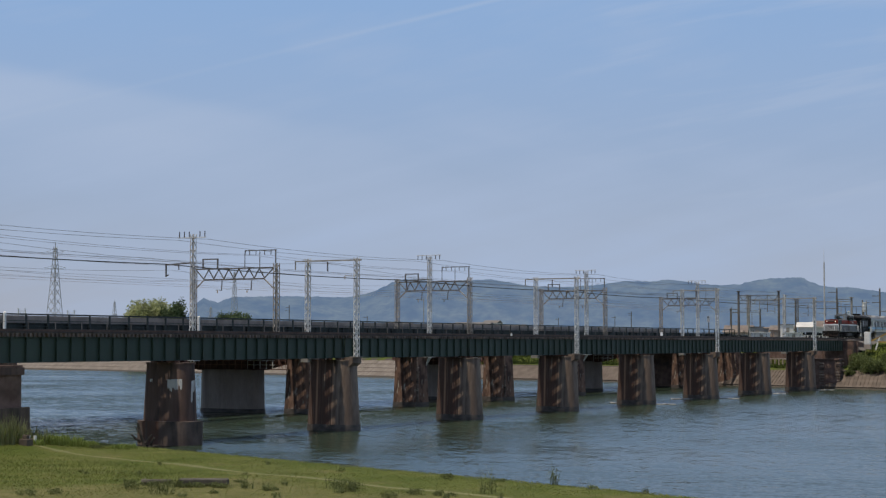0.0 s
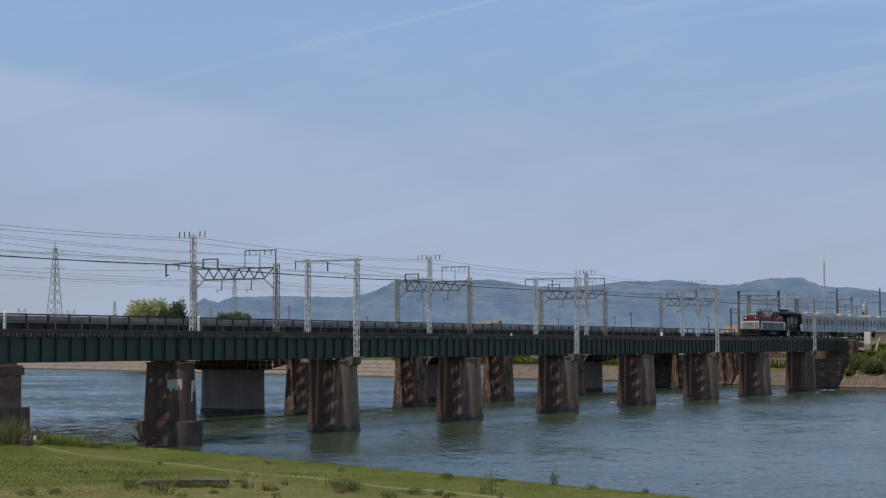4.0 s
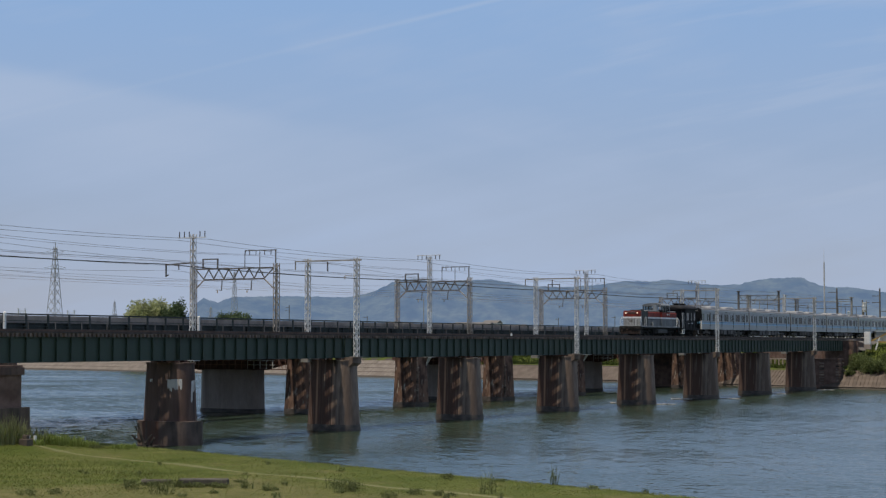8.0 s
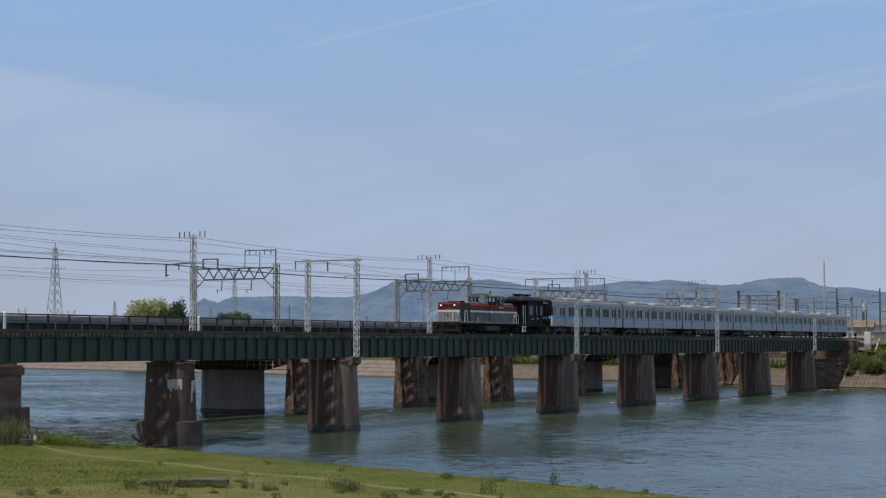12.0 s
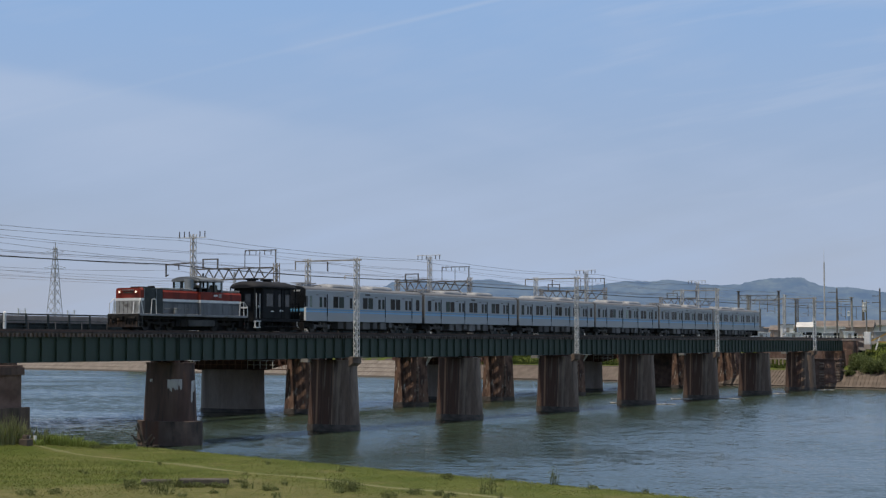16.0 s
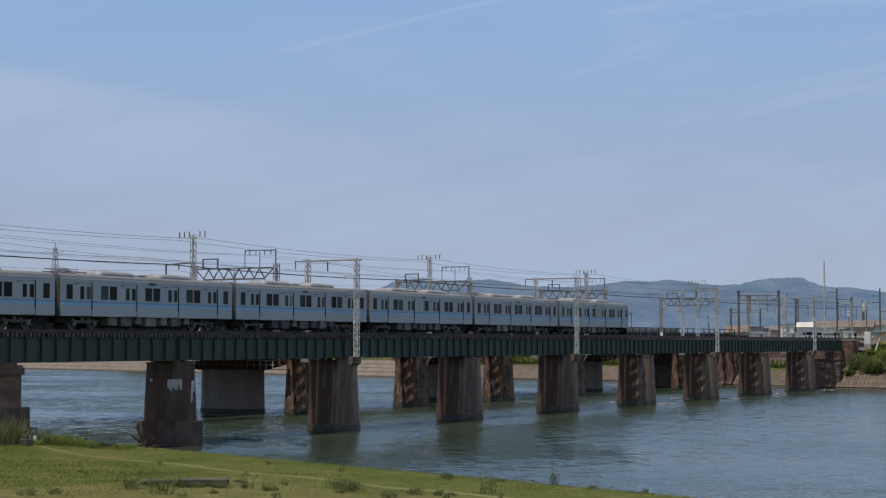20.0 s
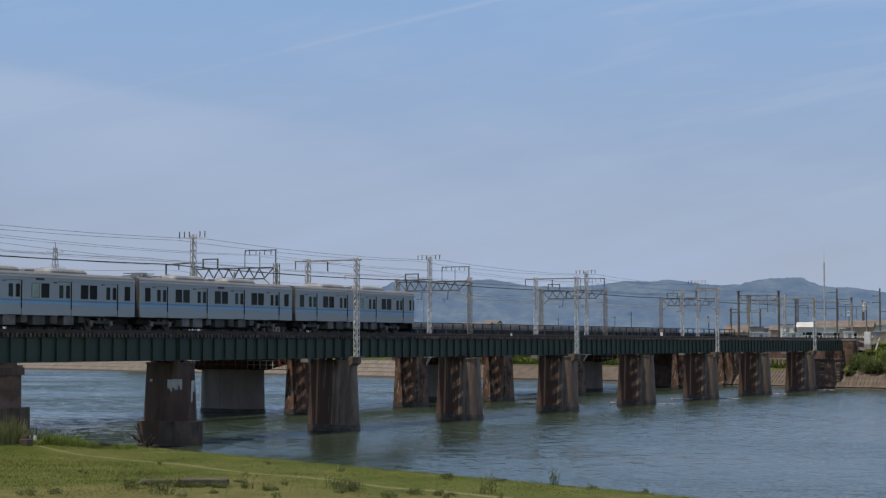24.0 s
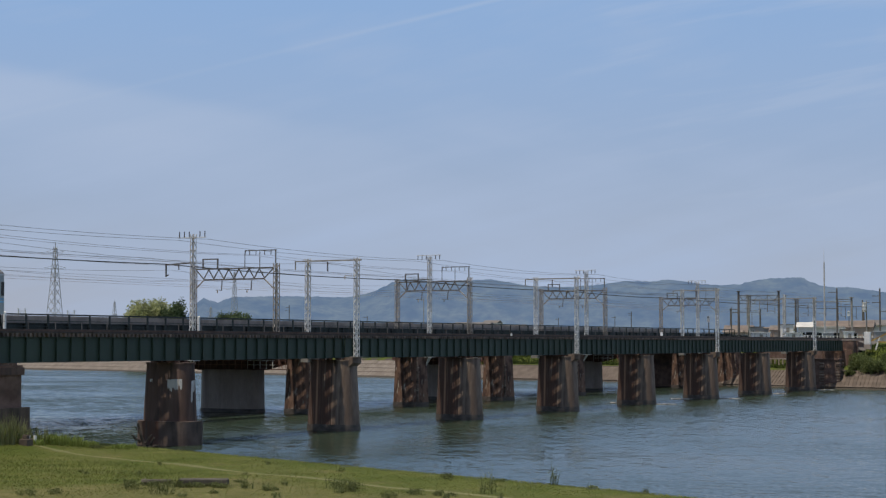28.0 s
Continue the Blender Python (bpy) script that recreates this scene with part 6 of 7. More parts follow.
    for s in (-1, 1):
        part("cab_seat", box(B(), 9.72, 10.12, min(s * 0.55, s * 1.05), max(s * 0.55, s * 1.05), 2.87, 3.42, 0.05), PAINT["seat"], t, "pale worn cab seat")
        part("emblem", box(B(), 9.95, 10.30, min(s * 1.272, s * 1.279), max(s * 1.272, s * 1.279), 2.48, 2.74, 0.002), PAINT["front_grey"], t, "pale grey emblem plate")
    bogie(t, 3.4, 1.4, 3, sooty=True)
    bogie(t, 11.3, 2.0, 2, sooty=True)
    part("fuel_tank", box(B(), 6.4, 9.6, -1.2, 1.2, 0.32, 0.798, 0.06), PAINT["tank"], t, "grey underslung fuel tank")
    return t


def make_brake_van():
    t = thing("brake_van", "black brake van with open end decks and arched roof", "brake van")
    part("underframe", box(B(), 0.35, 6.85, -1.25, 1.25, 0.78, 1.02, 0.02), PAINT["black"], t)
    cabin = part("cabin", box(B(), 1.40, 5.35, -1.32, 1.32, 1.023, 3.36, 0.02), PAINT["black"], t)
    # arched roof with a hipped, rounded overhang at each end
    bm = B()
    rows = []
    for x, wide, rise in ((0.50, 0.80, 0.26), (0.58, 1.10, 0.40), (0.85, 1.36, 0.52), (1.35, 1.47, 0.58), (5.75, 1.47, 0.58), (6.20, 1.36, 0.52), (6.45, 1.10, 0.40), (6.53, 0.80, 0.26)):
        rows.append([bm.verts.new((x, wide * c, 3.363 + rise * e)) for c, e in ((-1, 0.0), (1, 0.0), (0.98, 0.28), (0.80, 0.66), (0.40, 0.95), (-0.40, 0.95), (-0.80, 0.66), (-0.98, 0.28))])
    for p, q in zip(rows, rows[1:]):
        for i in range(8):
            bm.faces.new((p[i], p[(i + 1) % 8], q[(i + 1) % 8], q[i]))
    bm.faces.new(rows[0])
    bm.faces.new(rows[-1][::-1])
    bmesh.ops.recalc_face_normals(bm, faces=bm.faces[:])
    roof = part("roof", bm, PAINT["van_roof"], t, "dull black arched roof with rounded ends")
    for f in roof.data.polygons:
        f.use_smooth = len(f.vertices) == 4 and f.normal.z > 0.05
    for x in (1.85, 4.0):
        v = part("roof_ventilator", box(B(), x - 0.38, x + 0.38, -0.42, 0.42, 4.02, 4.17, 0.05), PAINT["black"], roof)
        part("ventilator_foot", box(B(), x - 0.22, x + 0.22, -0.28, 0.28, 3.88, 4.017), PAINT["black"], v)
    for s in (-1, 1):
        for a, b in ((1.96, 2.86), (3.62, 3.95), (4.62, 5.24)):
            window(t, s, a, b, 1.98, 2.92, 1.321, "end_pane")
        part("marking_bar", box(B(), 2.6, 3.5, min(s * 1.321, s * 1.326), max(s * 1.321, s * 1.326), 1.55, 1.64), MAT["white"], cabin)
        part("marking_bar", box(B(), 3.8, 4.3, min(s * 1.321, s * 1.326), max(s * 1.321, s * 1.326), 1.58, 1.70), MAT["galv"], cabin)
        for x in (0.62, 1.12, 6.2, 6.75):
            handrail(t, [(x, s * 1.27, 1.02), (x, s * 1.27, 2.95 if x < 2 else 2.25)], 0.026, MAT["white"] if x < 2 else PAINT["black"])
        for x in (0.42, 0.85, 5.9, 6.78):
            part("end_post", bar(B(), (x, s * 1.2, 1.02), (x, s * 1.2, 2.3), 0.08), PAINT["black"], t)
        bm = B()
        for xx in (0.42, 1.02):
            bar(bm, (xx, s * 1.3, 0.30), (xx, s * 1.3, 0.82), 0.08)
        for z in (0.32, 0.80):
            box(bm, 0.38, 1.06, s * 1.3 - 0.12, s * 1.3 + 0.12, z - 0.04, z + 0.04)
        part("step_ladder", bm, MAT["white"], t, "white entry steps")
    for s in (-1, 1):
        part("side_door", box(B(), 2.98, 3.50, min(s * 1.321, s * 1.345), max(s * 1.321, s * 1.345), 1.06, 3.05, 0.01), PAINT["van_roof"], cabin)
        for x in (1.50, 4.10, 4.50, 5.28):
            part("body_rib", box(B(), x - 0.04, x + 0.04, min(s * 1.321, s * 1.355), max(s * 1.321, s * 1.355), 1.03, 3.33), PAINT["van_roof"], cabin)
        part("solebar", box(B(), 0.5, 6.7, min(s * 1.252, s * 1.30), max(s * 1.252, s * 1.30), 0.80, 0.98), PAINT["van_roof"], t)
        handrail(t, [(6.72, s * 1.27, 0.35), (6.45, s * 1.27, 0.40), (6.40, s * 1.27, 0.95)], 0.028)
    for ya, yb in ((-1.16, -0.62), (-0.24, 0.26), (0.62, 1.16)):
        sash = part("end_window", box(B(), 1.365, 1.397, ya - 0.05, yb + 0.05, 1.95, 2.97, 0.01), PAINT["van_roof"], t)
        part("pane", box(B(), 1.355, 1.363, ya, yb, 2.0, 2.92), PAINT["end_pane"], sash)
    part("end_door", box(B(), 1.372, 1.397, -0.36, 0.38, 1.05, 1.92, 0.01), PAINT["van_roof"], t)
    part("lamp_board", box(B(), 0.36, 0.39, -0.62, -0.02, 1.78, 1.90), MAT["white"], t, "white marker board")
    for s in (-1, 1):
        for x in (0.62, 6.42):
            part("roof_post", bar(B(), (x, s * 1.12, 1.02), (x, s * 1.12, 3.40), 0.07), PAINT["black"], t)
    for x in (0.40, 6.80):
        bm = B()
        for z in (1.5, 1.9, 2.2):
            bar(bm, (x, -1.2, z), (x, 1.2, z), 0.05)
        part("end_railing", bm, PAINT["black"], t)
        part("end_sheet", box(B(), x - 0.02, x + 0.02, -1.2, 1.2, 1.023, 1.45), PAINT["black"], t)
    for y in (-0.95, 0.95):
        part("tail_lamp", rod(B(), (1.35, y, 1.95), (1.398, y, 1.95), 0.10, 12), MAT["white"], t)
    for x in (1.9, 5.3):
        wheelset(t, x, mat="sooty_wheel")
        for s in (-1, 1):
            sp = part("leaf_spring", prism(B(), [(x - 0.75, 0.72), (x - 0.3, 0.60), (x + 0.3, 0.60), (x + 0.75, 0.72), (x + 0.75, 0.78), (x - 0.75, 0.78)], "y", s * 0.82 - 0.06, s * 0.82 + 0.06), PAINT["under"], t)
            part("axle_box", box(B(), x - 0.16, x + 0.16, s * 0.82 - 0.13, s * 0.82 + 0.13, 0.28, 0.598, 0.03), PAINT["under"], sp)
    for x, s in ((0.35, -1), (6.85, 1)):
        part("coupler", box(B(), min(x, x + s * 0.3), max(x, x + s * 0.3), -0.14, 0.14, 0.72, 0.98), PAINT["hose_red"] if s < 0 else PAINT["under"], t)
    # black mass added in place of the shade below the van
    part("brake_rigging", box(B(), 0.5, 6.7, -0.46, 0.46, 0.07, 0.777, 0.02), PAINT["rubber"], t)
    for s in (-1, 1):
        part("footboard", box(B(), 1.5, 6.5, min(s * 1.05, s * 1.30), max(s * 1.05, s * 1.30), 0.40, 0.45), PAINT["black"], t)
        for x in (1.6, 3.0, 4.4, 6.3):
            part("footboard_hanger", bar(B(), (x, s * 1.2, 0.45), (x, s * 1.2, 0.80), 0.05), PAINT["black"], t)
    part("brake_cylinder", rod(B(), (3.2, -0.4, 0.6), (4.0, -0.4, 0.6), 0.18, 12), PAINT["under"], t)
    return t


# each vehicle with its distance behind the head of the train
TRAIN = [(make_locomotive(), 1.65), (make_brake_van(), 15.95)]
for k in range(6):
    TRAIN.append((make_railcar(k == 0, k == 5, k in (0, 1, 4)), 23.35 + CAR * k))

# ---------------------------------------------------------------- weeds, driftwood and small things on the banks
def blades(n, r, h, seed, lean=0.35, width=0.03):
    """Long curved blades springing from one foot."""
    rng = np.random.default_rng(seed)
    bm = B()
    for _ in range(n):
        a, d = rng.uniform(0, 6.283), r * math.sqrt(rng.random())
        p = Vector((d * math.cos(a), d * math.sin(a), -0.03))
        hh = h * rng.uniform(0.45, 1.0)
        b = rng.uniform(0, 6.283)
        out = Vector((math.cos(b), math.sin(b), 0)) * hh * rng.uniform(0.05, lean)
        side = Vector((-math.sin(b), math.cos(b), 0)) * width * rng.uniform(0.6, 1.3)
        q = [bm.verts.new(p - side), bm.verts.new(p + side), bm.verts.new(p + out * 0.35 + Vector((0, 0, hh * 0.6)) + side * 0.8),
             bm.verts.new(p + out * 0.35 + Vector((0, 0, hh * 0.6)) - side * 0.8), bm.verts.new(p + out + Vector((0, 0, hh)))]
        bm.faces.new(q[:4])
        bm.faces.new((q[3], q[2], q[4]))
    return bm


def leafy(n, rx, ry, rz, seed, size=0.12, lobes=5, base=0.0):
    """Small leaves spread over a few overlapping lobes, with gaps."""
    rng = np.random.default_rng(seed)
    bm = B()
    cs = [(rng.uniform(-0.55, 0.55) * rx, rng.uniform(-0.55, 0.55) * ry, base + rz * rng.uniform(0.35, 0.75), rng.uniform(0.35, 0.62)) for _ in range(lobes)]
    for _ in range(n):
        c = cs[int(rng.integers(lobes))]
        v = rng.normal(size=3)
        v /= np.linalg.norm(v)
        k = c[3] * rng.uniform(0.55, 1.05)
        p = Vector((c[0] + v[0] * rx * k, c[1] + v[1] * ry * k, max(base + 0.02, c[2] + v[2] * rz * k * 0.9)))
        u = Vector(rng.normal(size=3)).normalized() * size * rng.uniform(0.6, 1.3)
        w = Vector(rng.normal(size=3)).cross(u).normalized() * size * rng.uniform(0.35, 0.7)
        bm.faces.new([bm.verts.new(p - u), bm.verts.new(p + w), bm.verts.new(p + u), bm.verts.new(p - w)])
    return bm


def ground_at(x, y):
    return (x, y, ground_height(x, y))


def make_weed(x, y, r, h, seed, stalks=3):
    t = thing("weed_clump", "clump of dark green weeds with upright stalks in the grass", "weed", "weed clumps", at=ground_at(x, y))
    part("leaves", leafy(int(380 * r * r * 2 + 18), r * 0.95, r * 0.95, h * 0.55, seed, 0.045, 7), LEAF["weed"], t)["kind"] = "stuff"
    part("foliage", blades(int(26 * r + 8), r * 0.9, h * 0.9, seed + 1, 0.75, 0.012), LEAF["weed"], t)["kind"] = "stuff"
    rng = random.Random(seed)
    for k in range(max(1, stalks - 2)):
        q = (rng.uniform(-r, r) * 0.6, rng.uniform(-r, r) * 0.6)
        part("stalk", rod(B(), (q[0], q[1], -0.03), (q[0] + rng.uniform(-0.1, 0.1), q[1], h * rng.uniform(0.8, 1.05)), 0.010, 5, 0.005), LEAF["weed"], t)


for i, (x, y, r, h) in enumerate(((-124.1, -26.5, 0.75, 0.80), (-125.6, -29.2, 0.65, 1.0), (-129.6, -25.0, 0.5, 0.5), (-128.3, -25.5, 0.4, 0.42), (-121.0, -30.6, 0.4, 0.55), (-120.8, -30.4, 0.15, 1.0), (-121.2, -32.1, 0.45, 0.32), (-124.5, -34.6, 0.28, 0.5), (-126.2, -30.8, 0.3, 0.3), (-123.9, -30.9, 0.3, 0.25), (-120.3, -35.2, 0.4, 0.5), (-121.8, -38.6, 0.45, 0.5),
                                  (-119.0, -35.0, 0.9, 0.9),
                                  (-118.2, -33.7, 0.5, 0.8), (-110.3, -35.4, 0.42, 0.55), (-110.5, -41.4, 0.35, 1.2), (-117.7, -41.4, 0.5, 1.5), (-119.5, -38.6, 0.5, 0.5), (-122.0, -27.3, 0.5, 0.6),
                                  (-121.3, -32.0, 0.4, 0.5), (-119.7, -39.9, 0.4, 0.4), (-108.6, -34.5, 0.4, 0.3), (-110.0, -38.2, 0.4, 0.3), (-97.2, 0.6, 0.8, 0.8), (-98.6, -1.6, 0.7, 0.55), (-100.2, -4.9, 0.6, 0.4))):
    make_weed(x, y, r, h, 40 + i * 3, 3 if h > 0.7 else 1)
# small weeds strewn over the dry part of the meadow
strew = random.Random(31)
for i in range(18):
    y = strew.uniform(-47, -17)
    x = near_shore(y) - strew.uniform(0.6, 5.5) if i % 4 == 0 else -112.0 + 0.34 * (y + 35) * 1.2 - strew.uniform(3.0, 14.0)
    make_weed(x, y, strew.uniform(0.14, 0.34), strew.uniform(0.18, 0.48), 700 + i, 1)

for i, (x, y, r, h, n) in enumerate(((-105.2, -2.75, 0.6, 1.9, 130), (-106.4, -2.8, 0.8, 2.2, 170), (-104.5, -2.7, 0.6, 1.3, 130), (-103.0, -2.4, 1.1, 1.15, 90), (-101.4, -2.2, 1.1, 0.8, 60), (-99.6, -2.4, 1.0, 0.45, 40))):
    t = thing("reed_clump" if h > 1.4 else "bush", "tall grey-green reeds beside the bridge pier" if h > 1.4 else "low leafy green bush at the water's edge", "reeds" if h > 1.4 else "bush",
              "reed clumps" if h > 1.4 else "shore bushes", at=ground_at(x, y))
    part("foliage", blades(n, r, h, 90 + i, 0.40, 0.022), LEAF["reed"] if h > 1 else LEAF["shore"], t)["kind"] = "stuff"
    part("leaves", leafy(int(n * 1.2) if h > 1 else 420, r, r, h * 0.5, 95 + i, 0.07), LEAF["shore"], t)["kind"] = "stuff"


for i, (x, y, r, h, n) in enumerate(((-102.6, -3.3, 1.0, 0.85, 260), (-101.2, -3.4, 1.1, 0.80, 280), (-99.8, -3.6, 1.0, 0.55, 240), (-98.0, -5.2, 0.7, 0.42, 150), (-96.9, -4.8, 0.7, 0.42, 150), (-104.6, -4.0, 0.5, 0.5, 90))):
    t = thing("bush", "lush bright green tussock of grass at the water's edge", "bush", "shore bushes", at=ground_at(x, y))
    part("foliage", blades(n, r, h, 190 + i, 0.85, 0.020), LEAF["shore"], t)["kind"] = "stuff"
    part("leaves", leafy(n, r, r, h * 0.55, 195 + i, 0.06, 8), LEAF["shore"], t)["kind"] = "stuff"


MAT["slab"] = surface("weathered_dark_timber", (0.05, 0.043, 0.035), (0.10, 0.088, 0.073), 2.0, 0.9, bump=0.02)


def log(a, b, r, seed, mat):
    """A crooked, tapered log from a to b."""
    a, b = Vector(a), Vector(b)
    bm = B()
    rows = []
    d = (b - a).normalized()
    s = d.cross(Vector((0, 0, 1))).normalized()
    u = s.cross(d)
    for k in range(9):
        f = k / 8
        p = a.lerp(b, f) + s * 0.12 * noise.noise((f * 3, seed, 0)) + u * 0.06 * noise.noise((f * 3, seed, 5))
        rr = r * (1 - 0.35 * f)
        rows.append([bm.verts.new(p + (s * math.cos(t) + u * math.sin(t)) * rr * (1 + 0.25 * noise.noise((math.cos(t), math.sin(t) + seed, f * 4)))) for t in np.linspace(0, 6.283, 9)[:-1]])
    for p, q in zip(rows, rows[1:]):
        for i in range(8):
            bm.faces.new((p[i], p[(i + 1) % 8], q[(i + 1) % 8], q[i]))
    bm.faces.new(rows[0][::-1])
    bm.faces.new(rows[-1])
    return bm


t = thing("driftwood_log", "grey weathered log lying among weeds on the grass", "log", "driftwood")
zz = ground_height(-121.6, -25.9)
part("stem", log((-121.9, -25.3, zz + 0.14), (-121.2, -26.5, zz + 0.17), 0.13, 1, MAT["wood"]), MAT["slab"], t)
part("stub", rod(B(), (-121.8, -25.4, zz), (-121.7, -25.4, zz + 0.28), 0.10, 6, 0.07), MAT["wood"], t)
t = thing("timber_slab", "long flat grey timber slab overgrown with weeds", "timber", "driftwood")
zz = ground_height(-120.8, -28.0)
bm = B()
m = Matrix.Translation((-120.8, -28.0, zz + 0.20)) @ Matrix.Rotation(radians(-62), 4, "Z")
box(bm, -1.10, 1.22, -0.35, 0.35, -0.16, 0.12, 0.05)
bm.transform(m)
part("plank", bm, MAT["slab"], t)
for q in (-0.9, 0.0, 0.9):
    bm = box(B(), q - 0.12, q + 0.12, -0.3, 0.3, -0.34, -0.163)
    bm.transform(m)
    part("bearer", bm, MAT["bark"], t)
for i, (x, y) in enumerate(((-122.1, -27.6), (-121.8, -28.4), (-121.4, -29.2), (-122.0, -28.1), (-122.3, -26.4), (-121.3, -29.6))):
    make_weed(x, y, 0.50, 0.42, 300 + i, 1)

MAT["dead_wood"] = surface("wet_dead_wood", (0.018, 0.014, 0.011), (0.04, 0.032, 0.026), 3.0, 0.9, bump=0.02)
# dead branches caught at the first pier's footing
t = thing("dead_branches", "bare dark driftwood branches caught against the pier", "branches", "driftwood")
rng = random.Random(12)
base = Vector((-93.0, -3.2, 0.30))
for a, b, r in (((0, 0, 0), (-0.1, 0.45, 1.6), 0.13), ((0, 0.3, 0.3), (-0.5, 0.7, 0.8), 0.10), ((0.2, -0.3, 0), (0.3, -0.6, 0.6), 0.10), ((-0.1, 0.3, 0.9), (-0.4, 0.5, 1.4), 0.06), ((0.3, -0.6, 0), (0.1, -1.1, 0.1), 0.12),
                ((0, 0.1, 0.1), (0.2, -0.5, 0.8), 0.07)):
    part("branch", log(base + Vector(a), base + Vector(b), r, a[1] * 7, MAT["bark"]), MAT["dead_wood"], t)

# floating timbers at the far piers
MAT["wet_wood"] = surface("wet_grey_timber", (0.13, 0.12, 0.112), (0.40, 0.385, 0.36), 1.6, 0.55, stretch=(1.2, 1, 1), spread=(0.42, 0.58))
for i, (x, y, l, a) in enumerate(((4.6 + 1.5, -2.5, 4.2, -62), (4.6 + 3.4, 2.6, 3.0, -60), (29.5, -2.6, 4.4, -60), (25.5, 1.5, 2.6, -70), (54.5, -1.8, 3.6, -62), (77.0, -2.4, 4.2, -66))):
    t = thing("floating_timber", "pale bare timber floating in the water at a pier", "timber", "floating timbers", at=(x, y, 0.06))
    for k in range(3):  # three lengths that have drifted together, none quite in line
        u0, u1 = -l / 2 + l * k / 3, -l / 2 + l * (k + 1.15) / 3
        part("beam", rod(B(), (u0, 0.10 * math.sin(5.1 * k + i), 0.01 * k), (u1, 0.10 * math.sin(3.3 * k + 2 * i), -0.03), 0.12 - 0.015 * k, 8, 0.08), MAT["wet_wood"], t)
    t.rotation_euler.z = radians(a)

for x, y in ((-103.9, -3.15), (-104.4, -3.1)):
    t = thing("marker_post", "short white marker post by the bridge pier", "post", "marker posts", at=ground_at(x, y))
    part("stem", box(B(), -0.075, 0.075, -0.075, 0.075, -0.1, 0.48, 0.02), MAT["white"], t)
t = thing("stone_block", "square pinkish-grey stone block with a smaller one on top", "stone block", at=ground_at(-105.4, -3.75))
part("lower_stone", box(B(), -0.28, 0.28, -0.32, 0.32, -0.1, 0.38, 0.04), MAT["block"], t)
part("upper_stone", box(B(), -0.15, 0.15, -0.18, 0.18, 0.383, 0.62, 0.04), MAT["block"], t)

# shrubs on the far slope beside the abutment
rng = random.Random(5)
for i in range(34):
    y = -3.6 - 0.62 * i + rng.uniform(-0.5, 0.5)
    x = far_shore(y) + rng.uniform(3.0, 8.5) + (1.5 if y > -6 else 0)
    r, h = rng.uniform(1.1, 1.9), rng.uniform(1.3, 2.3)
    t = thing("bush", "dense bright green bush overhanging the revetment", "bush", "far bank bushes", at=(x, y, ground_height(x, y) - 0.1))
    part("leaves", leafy(800, r, r, h, 500 + i, 0.15, 7), LEAF["bush"], t)["kind"] = "stuff"
    part("stem", rod(B(), (0, 0, -0.3), (0.1, 0, h * 0.5), 0.06, 6, 0.03), MAT["bark"], t)
for i, (x, y, r, h) in enumerate(((91.2, -3.5, 1.2, 1.1), (92.6, -4.0, 1.4, 1.4), (94.2, -4.3, 1.5, 1.7), (96.0, -4.6, 1.5, 1.7))):
    t = thing("bush", "dense bright green bush overhanging the revetment", "bush", "far bank bushes", at=(x, y, ground_height(x, y) - 0.1))
    part("leaves", leafy(800, r, r, h, 560 + i, 0.15, 8), LEAF["bush"], t)["kind"] = "stuff"
    part("stem", rod(B(), (0, 0, -0.3), (0.1, 0, h * 0.5), 0.06, 6, 0.03), MAT["bark"], t)
for i in range(26):
    y = 46 + 4.2 * i + rng.uniform(-2, 2)
    x = far_shore(y) + rng.uniform(8.5, 12)
    r, h = rng.uniform(1.6, 2.6), rng.uniform(0.7, 1.3)
    t = thing("bush", "low green scrub on the bank above the revetment", "bush", "far bank scrub", at=(x, y, ground_height(x, y) - 0.1))
    part("leaves", leafy(420, r, r, h, 600 + i, 0.2, 6), LEAF["bush"], t)["kind"] = "stuff"

# ---------------------------------------------------------------- distance
def bearing(x, dist):
    """A place on the ground at that many metres from the eye, by its bearing on a scale of -1 to 1."""
    a = YAW - math.atan(x * math.tan(radians(28.83 / 2)))
    return EYE.x + dist * math.cos(a), EYE.y + dist * math.sin(a)


RIDGE = [(-1.4, 2), (-1.0, 2), (-0.681, 5), (-0.592, 33), (-0.56, 68), (-0.541, 79), (-0.509, 71), (-0.477, 81), (-0.362, 83), (-0.222, 81), (-0.184, 85), (-0.158, 91), (-0.101, 112), (-0.069, 114), (-0.005, 109), (0.11, 113), (0.205, 100), (0.276, 99), (0.352, 103), (0.416, 110), (0.467, 108), (0.511, 112), (0.588, 103), (0.626, 101), (0.671, 103), (0.709, 110), (0.747, 113), (0.811, 114), (0.83, 106), (0.856, 99), (0.888, 96), (0.913, 97), (1.15, 70), (1.4, 60)]


